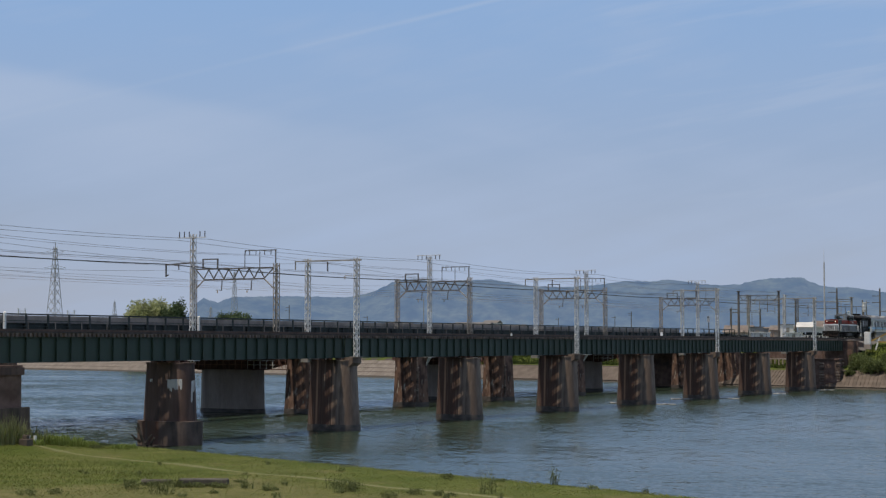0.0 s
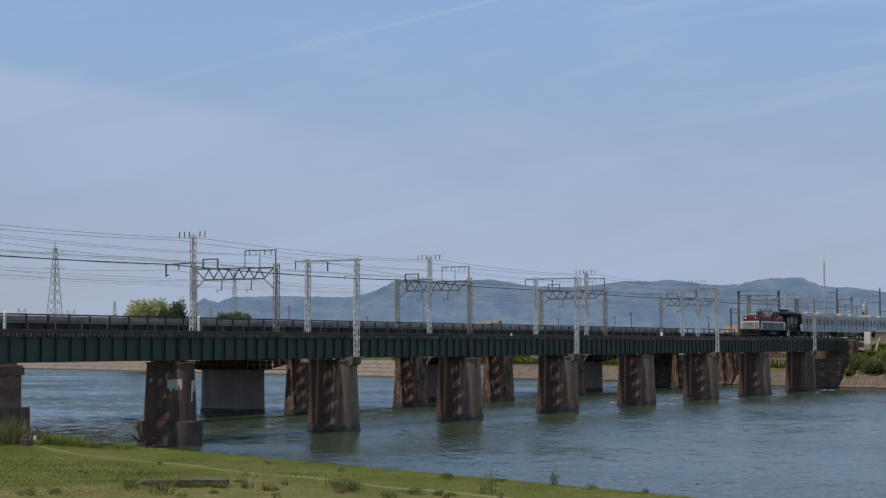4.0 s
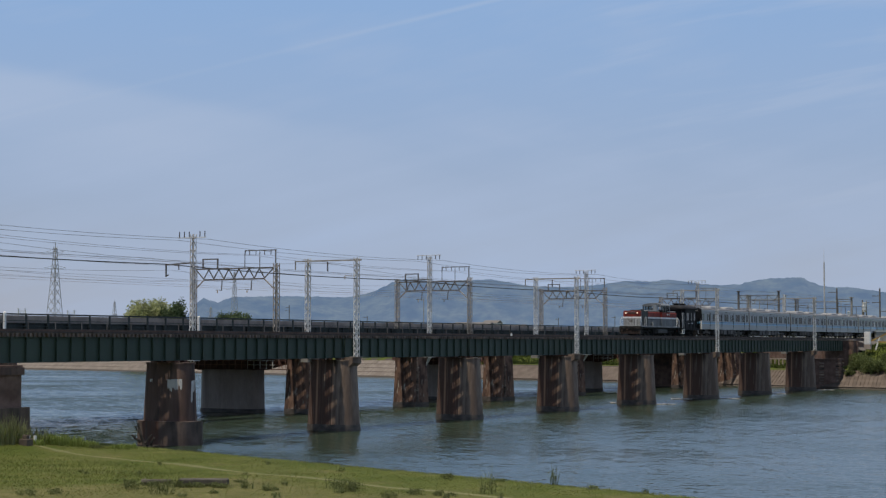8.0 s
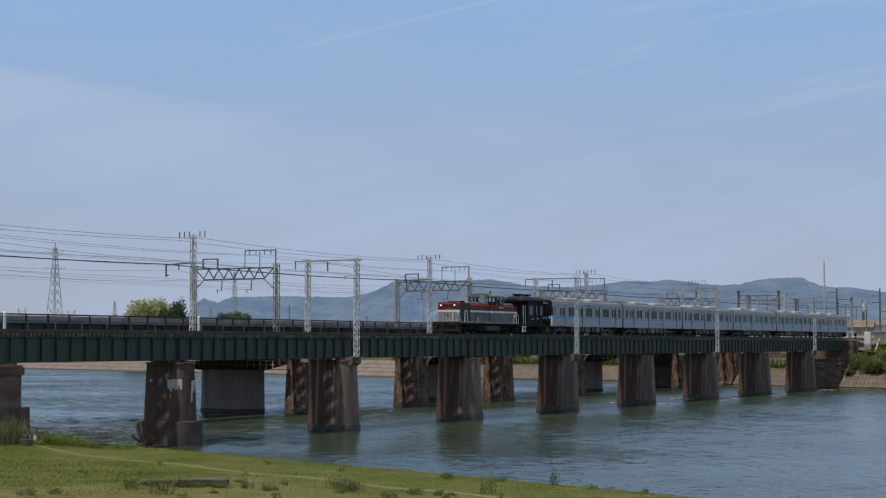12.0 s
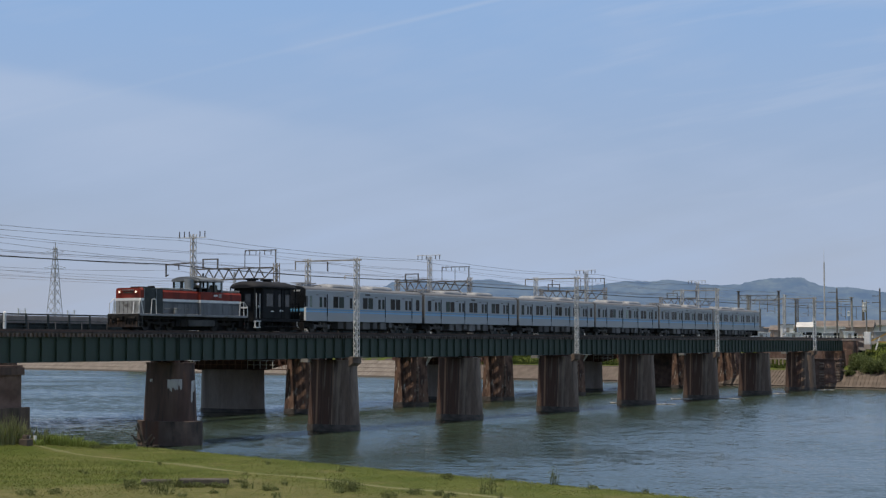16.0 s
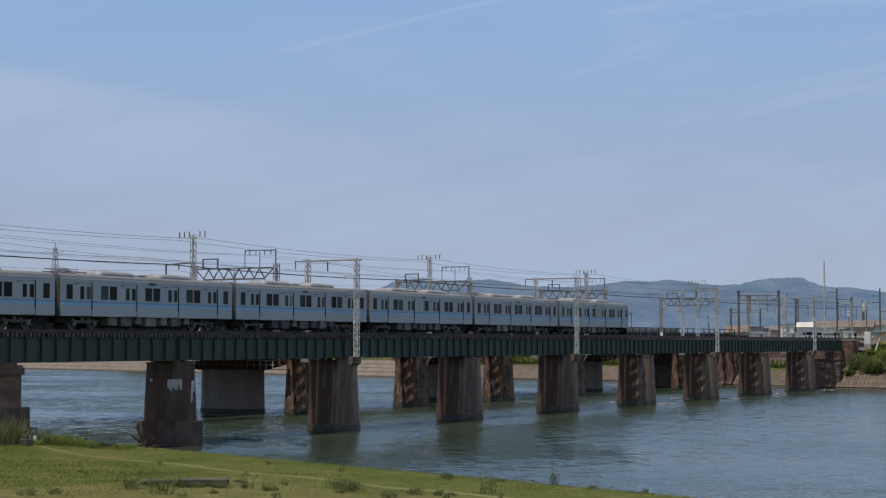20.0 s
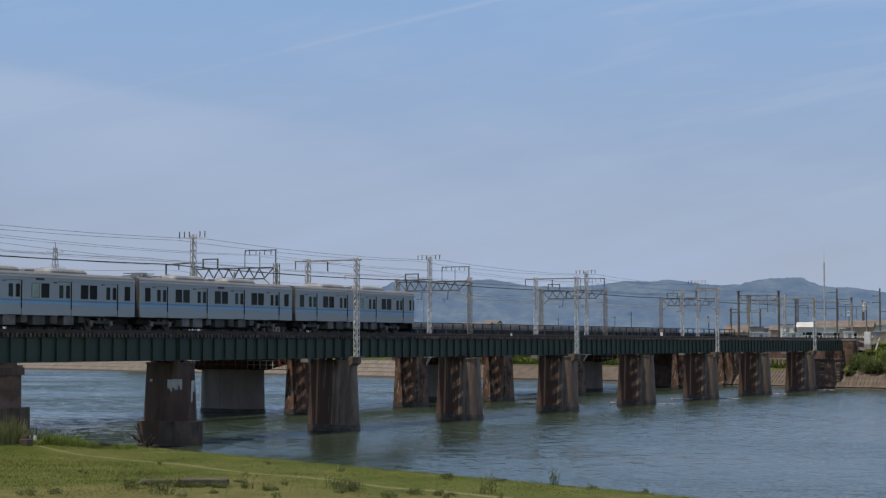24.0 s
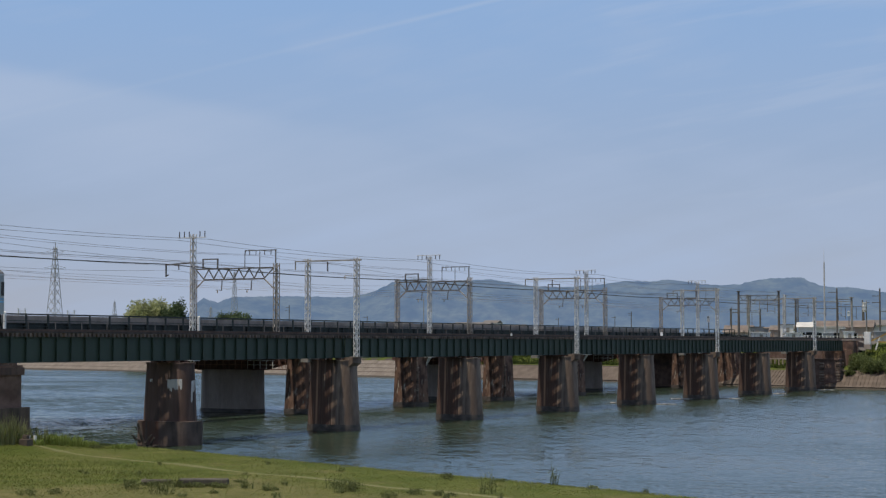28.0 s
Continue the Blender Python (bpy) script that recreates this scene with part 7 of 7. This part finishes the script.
def make_hills():
    # blue air haze is put in as a glow over dim woodland
    m = surface("haze_glow_wooded_hill", (0.008, 0.018, 0.016), (0.042, 0.052, 0.036), 0.016, 0.95, world=True, fine=4.5, grains=(0.05, 1.95), spread=(0.36, 0.64), emit=(0.156, 0.238, 0.425, 0.645), spec=0.0)
    bm = B()
    rows = []
    n, last = 420, 26
    for j in range(last + 2):
        k = min(1.0, j / last)
        dist, part_up = (3720 + 380 * k, k ** 0.9) if j <= last else (4500, 0.3)
        row = []
        for i in range(n + 1):
            f = -1.35 + 2.7 * i / n
            x, y = bearing(f, dist)
            # spurs and gullies that run down from the crest
            spur = 0.07 * noise.noise((f * 13 + 1.6 * k, k * 1.3, 0)) + 0.035 * noise.noise((f * 37 - 2.0 * k, k * 1.6, 4))
            spur *= math.sin(math.pi * min(1, k)) ** 0.7
            rim = 2.2 * noise.noise((f * 90, 0, 5)) + 1.4 * noise.noise((f * 240, 0, 9))
            row.append(bm.verts.new((x, y, 3 + (4.3 + flow(RIDGE, f) * 4100 / 3050) * part_up * (1 + spur) + rim * k)))
        rows.append(row)
    for a, b in zip(rows, rows[1:]):
        for i in range(n):
            bm.faces.new((a[i], a[i + 1], b[i + 1], b[i]))
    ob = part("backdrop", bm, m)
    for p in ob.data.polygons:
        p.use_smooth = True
    tagged(ob, "long wooded mountain ridge glowing with blue haze on the horizon", "mountains", kind="structure")


make_hills()


def make_tree(x, y, z, h, w, mat, seed, label, lobes=9, n=4200, size=0.38, trunk=0.3, base=0.3):
    t = thing("tree", label, "tree", "far trees", at=(x, y, z))
    rng = random.Random(seed)
    part("trunk", rod(B(), (0, 0, -0.5), (0.2, 0, h * 0.55), trunk, 9, trunk * 0.45), MAT["bark"], t)
    for k in range(5):
        a = 6.283 * k / 5 + rng.uniform(-0.4, 0.4)
        part("limb", rod(B(), (0.1, 0, h * rng.uniform(0.3, 0.5)), (w * 0.34 * math.cos(a), w * 0.34 * math.sin(a), h * rng.uniform(0.6, 0.8)), trunk * 0.4, 6, trunk * 0.12), MAT["bark"], t)
    part("crown", leafy(n, w / 2, w / 2, h * (1 - base), seed, size, lobes, h * base), mat, t)["kind"] = "stuff"
    return t


def place(x, dist):
    """Ground place by bearing, on a scale of 0 to 1568 from the left limit to the right, and distance from the eye."""
    return bearing((x - 784) / 784, dist)


LAND = 4.6
for i, (px, dist, top, w, mat, label) in enumerate(((252, 470, 13.2, 10.5, "crown_light", "broad yellow-green tree crown above the far bank"),
                                                    (279, 476, 13.0, 9.5, "crown_light", "rounded light green tree above the far bank"),
                                                    (311, 465, 13.0, 5.4, "crown_dark", "dense dark green evergreen tree"),
                                                    (299, 468, 11.0, 5.0, "crown_dark", "dark green evergreen tree beside a paler one"),
                                                    (238, 474, 10.2, 6.5, "crown_light", "small light green tree at the edge of a grove"),
                                                    (401, 520, 10.4, 6.0, "crown_dark", "low dark tree behind the bridge railing"),
                                                    (419, 522, 11.2, 9.0, "crown_dark", "rounded dark tree behind the bridge railing"))):
    x, y = place(px, dist)
    make_tree(x, y, LAND, top, w, LEAF[mat], 700 + i, label, lobes=16, n=8500, size=0.32)


def make_pylon(px, dist, top, foot, arms):
    x, y = place(px, dist)
    t = thing("transmission_tower", "distant grey lattice power transmission tower", "pylon", "pylons", at=(x, y, LAND))
    # distance haze is put into the steel's bluish tone
    mat = surface("haze_tinted_galvanised_steel", (0.30, 0.31, 0.33), (0.38, 0.39, 0.41), 1.0, 0.7) if "pylon_steel" not in MAT else MAT["pylon_steel"]
    MAT["pylon_steel"] = mat
    k = foot / 7

    def half(z):
        f = z / top
        return (foot / 2) * (1 - f) ** 1.15 + 0.55 * k
    for sx in (-1, 1):
        for sy in (-1, 1):
            bm = B()
            zs = [top * q / 6 for q in range(7)]
            for a, b in zip(zs, zs[1:]):
                bar(bm, (sx * half(a), sy * half(a), a), (sx * half(b), sy * half(b), b), 0.26 * k)
            part("leg", bm, mat, t)
    n = 11
    for side in range(4):
        bm = B()
        for q in range(n):
            a, b = top * (q / n) ** 0.85, top * ((q + 1) / n) ** 0.85
            ha, hb = half(a), half(b)
            for s in (-1, 1):
                p0, p1 = (s * ha, -ha), (-s * hb, -hb)
                if side == 1:
                    p0, p1 = (s * ha, ha), (-s * hb, hb)
                elif side == 2:
                    p0, p1 = (-ha, s * ha), (-hb, -s * hb)
                elif side == 3:
                    p0, p1 = (ha, s * ha), (hb, -s * hb)
                bar(bm, (*p0, a), (*p1, b), 0.13 * k)
        part("bracing", bm, mat, t)["kind"] = "stuff"
    for z, l in arms:
        bm = B()
        for s in (-1, 1):
            for q in (-0.4, 0.4):
                bar(bm, (0, q, z), (s * l, 0, z + 0.3), 0.16 * k)
            bar(bm, (0, 0, z + 1.6), (s * l, 0, z + 0.3), 0.14 * k)
        bm.transform(Matrix.Rotation(radians(-62), 4, "Z"))
        part("crossarm", bm, mat, t)
    part("peak", bar(B(), (0, 0, top), (0, 0, top + 2.5 * k), 0.2 * k), mat, t)


make_pylon(97, 700, 41.0, 5.6, ((38.6, 3.6), (32.2, 4.3)))
make_pylon(415, 1150, 50.0, 5.2, ((45.5, 5.0), (38.0, 5.6)))
make_pylon(203, 1500, 38.0, 6.5, ((24.0, 4.0), (20.0, 4.0)))
make_pylon(373, 1600, 36.0, 6.5, ((31.0, 4.0), (26.0, 4.0)))


# ---------------------------------------------------------------- town and yard beyond the far bank
MAT["wall_white"] = surface("white_rendered_wall", (0.76, 0.735, 0.70), (0.85, 0.825, 0.79), 0.4, 0.8)
MAT["wall_tan"] = surface("tan_clad_wall", (0.40, 0.29, 0.22), (0.48, 0.37, 0.29), 0.4, 0.8)
MAT["wall_grey"] = surface("grey_clad_wall", (0.28, 0.28, 0.28), (0.38, 0.38, 0.38), 0.4, 0.8)
MAT["roof"] = surface("dull_sheet_roof", (0.105, 0.095, 0.088), (0.17, 0.155, 0.145), 0.5, 0.7)
MAT["pale_roof"] = surface("pale_flat_roof", (0.36, 0.35, 0.34), (0.50, 0.49, 0.47), 0.5, 0.7)
MAT["pole"] = surface("dark_pole", (0.10, 0.09, 0.08), (0.16, 0.145, 0.13), 1.0, 0.8)


MAT["brown_roof"] = surface("faded_brown_sheet_roof", (0.120, 0.094, 0.080), (0.190, 0.152, 0.130), 0.5, 0.8)
MAT["white_roof"] = surface("white_painted_sheet_roof", (0.48, 0.47, 0.455), (0.60, 0.59, 0.575), 0.6, 0.6)


def make_building(px, dist, w, d, h, wall, label, pitched=False, n=4, z0=None, cover="roof", rise=1.3):
    x, y = place(px, dist)
    z = ground_height(x, y) - 0.2 if z0 is None else z0
    t = thing("building", label, "building", "far buildings", at=(x, y, z))
    t.rotation_euler.z = radians(-80)
    part("wall", box(B(), -w / 2, w / 2, -d / 2, d / 2, 0, h), MAT[wall], t)
    if pitched:
        roof = part("roof", prism(B(), [(-d / 2 - 0.4, h + 0.003), (d / 2 + 0.4, h + 0.003), (0, h + rise)], "x", -w / 2 - 0.3, w / 2 + 0.3), MAT[cover], t)
    else:
        part("roof", box(B(), -w / 2 - 0.45, w / 2 + 0.45, -d / 2 - 0.55, d / 2 + 0.45, h + 0.003, h + 0.28), MAT["pale_roof"], t)
    for k in range(n):
        a = -w / 2 + w * (k + 0.5) / n
        for z1 in ([1.0] if h < 4.5 else [1.0, 3.9]):
            win = part("window", box(B(), a - 0.75, a + 0.75, -d / 2 - 0.06, -d / 2 - 0.003, z1, z1 + 1.3), MAT["galv"], t)
            part("pane", box(B(), a - 0.65, a + 0.65, -d / 2 - 0.075, -d / 2 - 0.063, z1 + 0.1, z1 + 1.2), PAINT["pane"], win)


make_building(1426, 352, 3.0, 3.5, 3.2, "wall_white", "small white railway building with a low white roof", True, 2, z0=7.3, cover="white_roof", rise=1.0)
make_building(1466, 380, 5.5, 6, 3.3, "wall_white", "low white shed behind the tracks", n=3, z0=7.3)
make_building(1492, 392, 13, 8, 3.5, "wall_tan", "long tan shed with a brown roof and dark windows", True, 5, z0=7.3, cover="brown_roof", rise=1.5)
make_building(1556, 396, 6, 8, 3.9, "wall_white", "white building with dark windows by the tracks", True, 2, z0=7.3)
make_building(1308, 420, 6.5, 7, 2.9, "wall_tan", "tan-clad low building with a brown roof", True, 5, z0=7.0, cover="brown_roof", rise=1.7)
make_building(1352, 455, 8, 9, 3.2, "wall_grey", "grey low building beyond the bridge", True, 4, z0=7.0, cover="brown_roof")
make_building(1385, 470, 6, 8, 3.8, "wall_white", "pale house with a pitched roof", True, 3, z0=7.0)
make_building(1255, 520, 6, 8, 2.4, "wall_white", "pale house with a pitched roof", True, 3, z0=6.6)
make_building(160, 900, 30, 12, 10, "wall_white", "distant pale low factory building", n=8, z0=LAND)
make_building(40, 1000, 40, 14, 12, "wall_grey", "distant grey warehouse roofline", n=8, z0=LAND)
make_building(590, 800, 18, 10, 5, "wall_white", "distant pale house row", True, 6, z0=LAND)
make_building(640, 760, 12, 10, 6, "wall_grey", "distant grey house with a pitched roof", True, 4, z0=LAND)


for px, dist, w, top, wall, label in ((705, 700, 12, 11.0, "wall_white", "distant pale house above the far bank"), (742, 690, 10, 10.2, "wall_grey", "distant grey house with a dull roof"),
                                      (801, 720, 16, 11.2, "wall_white", "distant pale low house row"), (838, 700, 15, 11.2, "wall_tan", "distant tan house with a brown roof"),
                                      (872, 730, 6, 12.4, "wall_white", "small distant white house"), (903, 700, 13, 10.3, "wall_tan", "distant tan house with a brown roof"),
                                      (1042, 640, 9, 8.6, "wall_white", "distant pale house above the far bank")):
    make_building(px, dist, w, 9, top - 1.3, wall, label, True, 4, z0=LAND)


def make_pole(px, dist, y_top, mat="pole", r=0.17, arms=(), whip=0.0):
    x, y = place(px, dist)
    z = ground_height(x, y) - 0.2
    top = EYE.z + (608 - y_top) * dist / 3050
    r *= 0.75
    t = thing("pole", "dark slim railway pole with short crossarms" if arms else "slim plain pole standing by the railway", "pole", "yard poles", at=(x, y, z))
    part("shaft", rod(B(), (0, 0, 0), (0, 0, top - z), r, 8, r * 0.8), MAT[mat], t)
    for dz, l in arms:
        bm = bar(B(), (0, -0.2, top - z - dz), (0, l, top - z - dz), 0.12)
        bm.transform(Matrix.Rotation(radians(20), 4, "Z"))
        part("crossarm", bm, MAT[mat], t)
    if whip:
        part("aerial", rod(B(), (0, 0.0, top - z - 1.2), (0, 0, top - z + whip), 0.05, 6, 0.03), MAT["galv"], t)


make_pole(1459, 330, 468, "galv_mid", 0.22, (), 2.6)
make_pole(1481, 345, 513, "pole", 0.24, ((0.8, 1.6), (2.2, -1.4), (4.0, 1.5)))
make_pole(1557, 325, 514, "pole", 0.24, ((1.4, 1.4), (2.6, 1.4), (4.2, -1.2)))
make_pole(1506, 400, 528, "pole", 0.20, ((0.6, 1.6), (1.8, 1.6)))
make_pole(1526, 420, 534, "pole", 0.20, ((0.6, -1.6),))
make_pole(1412, 380, 530, "pole", 0.22, ((0.4, 1.5), (1.6, -1.5)))
make_pole(1407, 385, 533, "pole", 0.18, ((0.7, 1.5),))
make_pole(1388, 365, 523, "galv", 0.22, ((0.9, 1.4),))
make_pole(1322, 430, 523, "galv_dark", 0.22, ((0.6, 1.6), (3.0, -1.2)))
make_pole(1294, 410, 546, "pole", 0.22, ((0.4, -1.8), (1.2, -1.8)))
make_pole(1117, 450, 552, "pole", 0.18, ((0.5, 0.8), (1.0, 0.8)))
make_pole(1088, 520, 560, "pole", 0.16, ((0.5, 1.0),))
make_pole(988, 560, 563, "pole", 0.16, ((0.5, 1.0),))
make_pole(512, 560, 541, "pole", 0.22, ((0.8, 1.2), (1.8, 1.2)))
make_pole(750, 600, 528, "galv_dark", 0.2, ((0.8, 1.2),))
make_pole(650, 640, 560, "pole", 0.2, ((0.5, 1.4),))



def make_yard_portal(px0, px1, dist, y_top, mat, lattice_beam=True):
    """Two plain poles joined by a light beam over the yard tracks."""
    (xa, ya), (xb, yb) = place(px0, dist), place(px1, dist)
    a, b = Vector((xa, ya, 0)), Vector((xb, yb, 0))
    top = EYE.z + (608 - y_top) * dist / 3050
    t = thing("yard_portal", "weathered pole pair with a light beam over yard tracks", "catenary portal", "yard portals")
    for p in (a, b):
        z = ground_height(p.x, p.y) - 0.3
        part("pole", rod(B(), (p.x, p.y, z), (p.x, p.y, top), 0.26, 8, 0.20), MAT[mat], t)
        part("pole_cap", box(B(), p.x - 0.35, p.x + 0.35, p.y - 0.35, p.y + 0.35, top + 0.002, top + 0.12), MAT[mat], t)
    n = 8
    lo, hi = top - 1.7, top - 0.7
    part("beam", bar(B(), (a.x, a.y, hi), (b.x, b.y, hi), 0.12), MAT[mat], t)
    if lattice_beam:
        part("beam", bar(B(), (a.x, a.y, lo), (b.x, b.y, lo), 0.10), MAT[mat], t)
        for k in range(n):
            p, q = a.lerp(b, k / n), a.lerp(b, (k + 1) / n)
            za, zb = (lo, hi) if k % 2 else (hi, lo)
            part("diagonal", bar(B(), (p.x, p.y, za), (q.x, q.y, zb), 0.08), MAT[mat], t)
    for f in (0.3, 0.72):
        p = a.lerp(b, f)
        part("hanger", bar(B(), (p.x, p.y, hi), (p.x, p.y, lo - 1.6), 0.09), MAT[mat], t)
        part("steady_arm", bar(B(), (p.x, p.y, lo - 1.5), (p.x + 0.5, p.y + 1.4, lo - 1.3), 0.07), MAT[mat], t)
        insulator(t, (p.x, p.y, lo - 1.6), 0.14, 0.4)


make_yard_portal(1307, 1378, 322, 518, "pole")
make_yard_portal(1325, 1389, 372, 526, "galv_dark")
make_yard_portal(1408, 1482, 400, 533, "pole", False)
make_yard_portal(1440, 1507, 360, 530, "galv_dark", False)
make_yard_portal(1293, 1345, 430, 549, "pole", False)
make_yard_portal(1482, 1528, 440, 540, "pole", False)
make_yard_portal(33, 45, 620, 549, "galv", False)
make_yard_portal(120, 132, 640, 552, "galv", False)

t = thing("transformer_pole", "slim pole carrying a white ribbed transformer drum", "pole", "yard poles", at=(*place(1533, 380), 6.8))
part("shaft", rod(B(), (0, 0, -0.5), (0, 0, 9.6), 0.16, 8, 0.12), MAT["galv_dark"], t)
drum = part("drum", rod(B(), (-0.5, 0.3, 7.2), (-0.5, 0.3, 9.2), 0.42, 14), MAT["wall_white"], t, "white transformer drum")
for z in (7.5, 8.2, 8.9):
    part("rib", rod(B(), (-0.5, 0.3, z), (-0.5, 0.3, z + 0.1), 0.47, 14), MAT["wall_grey"], drum)

def make_signal(px, dist, y_top):
    x, y = place(px, dist)
    z = ground_height(x, y) - 0.2
    top = EYE.z + (608 - y_top) * dist / 3050 - z
    t = thing("signal", "slim dark signal post with a small white lamp case", "signal", "yard signals", at=(x, y, z))
    part("post", rod(B(), (0, 0, 0), (0, 0, top), 0.09, 8, 0.07), MAT["pole"], t)
    case = part("lamp_case", box(B(), -0.42, -0.12, -0.24, 0.24, top - 1.15, top - 0.1, 0.05), MAT["white"], t)
    part("hood", box(B(), -0.50, -0.423, -0.20, 0.20, top - 0.35, top - 0.25), MAT["dark_steel"], case)


make_signal(1254, 312, 560)
make_signal(1502, 372, 552)
make_signal(1441, 345, 558)

# crates, tanks and huts along the yard
YARD = random.Random(21)
for px, dist, w, h, mat, label in ((1345, 318, 3.2, 1.8, "wall_white", "long low white trackside box"), (1392, 330, 2.2, 3.4, "wall_white", "white square equipment hut"),
                                   (1402, 322, 3.4, 1.8, "wall_white", "long low white trackside box"), (1501, 318, 1.5, 2.0, "wall_white", "white steel equipment box"),
                                   (1338, 335, 2.4, 3.0, "wall_grey", "small grey hut with a dark roof"), (1349, 338, 2.0, 2.7, "wall_grey", "small grey hut with a dark roof"), (1490, 324, 0.7, 2.6, "galv_dark", "narrow grey relay case"),
                                   (1465, 322, 1.6, 1.8, "wall_grey", "low grey cable trough cover"), (1371, 340, 1.8, 2.4, "wall_tan", "small tan trackside hut"), (1560, 312, 2.6, 2.0, "wall_grey", "grey concrete block beside the bank")):
    x, y = place(px, dist)
    t = thing("trackside_hut", label, "hut", "yard huts", at=(x, y, 7.35))
    t.rotation_euler.z = radians(-60)
    part("body", box(B(), -w / 2, w / 2, -0.7, 0.7, -0.4, h, 0.03), MAT[mat], t)
    part("lid", box(B(), -w / 2 - 0.12, w / 2 + 0.12, -0.82, 0.82, h + 0.003, h + 0.12), MAT["roof"] if "hut" in label else MAT["white"], t)
    part("door", box(B(), -0.3, 0.3, -0.73, -0.703, 0.0, h * 0.85), MAT["galv_dark"], t)

# guard rail of concrete posts on the bank between the abutments
t = thing("guard_rail", "pale concrete post-and-rail guard on the bank", "guard rail", at=(0, 0, 0))
for k in range(16):
    p = Vector((98.2, 4.2, 0)).lerp(Vector((107.2, 17.2, 0)), k / 15)
    part("post", box(B(), p.x - 0.1, p.x + 0.1, p.y - 0.1, p.y + 0.1, ground_height(p.x, p.y) - 0.3, 4.55, 0.02), MAT["concrete"], t)
part("rail", bar(B(), (98.0, 3.9, 4.62), (107.4, 17.5, 4.62), 0.20), MAT["concrete"], t)


f = thing("fence", "low white post-and-rail fence along the railway yard", "fence", at=(0, 7.5, 7.45))
for k in range(22):
    part("post", box(B(), 101 + 2.4 * k, 101.14 + 2.4 * k, -0.07, 0.07, -0.2, 1.25), MAT["wall_white"], f)
for z in (0.6, 1.1):
    part("rail", box(B(), 101, 151.6, 0.073, 0.12, z, z + 0.09), MAT["wall_white"], f)

# trackside cabinet and a yellow sign frame above the abutment
t = thing("trackside_cabinet", "tall white steel equipment cabinet beside the track", "cabinet", at=(99.6, -4.4, 6.9))
part("body", box(B(), -0.35, 0.35, -0.5, 0.5, 0.2, 2.3, 0.04), MAT["white"], t)
part("door", box(B(), -0.37, -0.353, -0.4, 0.4, 0.4, 2.1), MAT["wall_white"], t)
part("plinth", box(B(), -0.4, 0.4, -0.55, 0.55, -0.6, 0.197), MAT["concrete"], t)
t = thing("sign_frame", "rusty yellow steel frame leaning on the bank", "frame", at=(101.5, -6.8, ground_height(101.5, -6.8)))
MAT["yellow"] = surface("faded_yellow_paint", (0.38, 0.25, 0.06), (0.50, 0.34, 0.10), 1.0, 0.7, stain=(0.22, 0.11, 0.05), stain_at=(0.5, 0.7), stain_scale=1.5)
for a, b in (((0, -0.9, -0.3), (0, -0.9, 3.0)), ((0, 1.6, -0.3), (0, 0.9, 2.0)), ((0, -1.0, 2.9), (0, 2.4, 1.3)), ((0, -0.9, 1.2), (0, 1.2, 1.2))):
    part("bar", bar(B(), a, b, 0.22), MAT["yellow"] if a[1] < 1 else MAT["wall_white"], t)

# white rounded posts and small signs along the second bridge
for x in (-81.4, -55.1):
    t = thing("marker_post", "white round-topped trackside marker post", "post", "bridge markers", at=(x, 19.75, 7.97))
    part("stem", rod(B(), (0, 0, -0.2), (0, 0, 1.75), 0.13, 12), MAT["white"], t)
    bm = B()
    bmesh.ops.create_uvsphere(bm, u_segments=12, v_segments=8, radius=0.13, matrix=Matrix.Translation((0, 0, 1.75)))
    part("cap", bm, MAT["white"], t)
for x, sy in ((-30.9, -1.1), (17.5, 1.1)):
    t = thing("track_sign", "small white rectangular track sign", "sign", "track signs", at=(x, sy, 7.95))
    part("plate", box(B(), -0.02, 0.02, -0.10, 0.10, 0.12, 0.32, 0.005) if sy < 0 else box(B(), -0.02, 0.02, -0.17, 0.17, 0.25, 0.74, 0.005), MAT["white"], t)
    part("stake", box(B(), 0.021, 0.05, -0.02, 0.02, 0.0, 0.4), MAT["galv_dark"], t)


# ---------------------------------------------------------------- motion
NOSE = [(0.0, 90.8), (2.0, 69.8), (4.0, 47.9), (6.0, 25.2), (8.0, 2.1), (10.0, -21.3), (12.0, -45.0), (14.0, -69.0), (16.0, -93.3), (18.0, -118.0),
        (20.0, -143.2), (22.0, -168.8), (24.0, -194.9), (26.0, -221.4), (28.0, -248.1)]


def motions():
    for v, behind in TRAIN:
        walk(v, [(t, pose(x + behind, 0, RAIL_TOP)) for t, x in NOSE])
    # wheels roll without slipping
    ts = [k / FPS for k in range(28 * FPS + 1)]
    way = [flow(NOSE, t) for t in ts]
    for ob, x, r in WHEELSETS:
        walk(ob, [(t, pose(x, 0, r, 0, math.degrees(s / r))) for t, s in zip(ts, way)])
    walk(water, [(0.0, pose(0, 0, 0)), (28.0, pose(-4.5, -5.5, 0))])


motions()
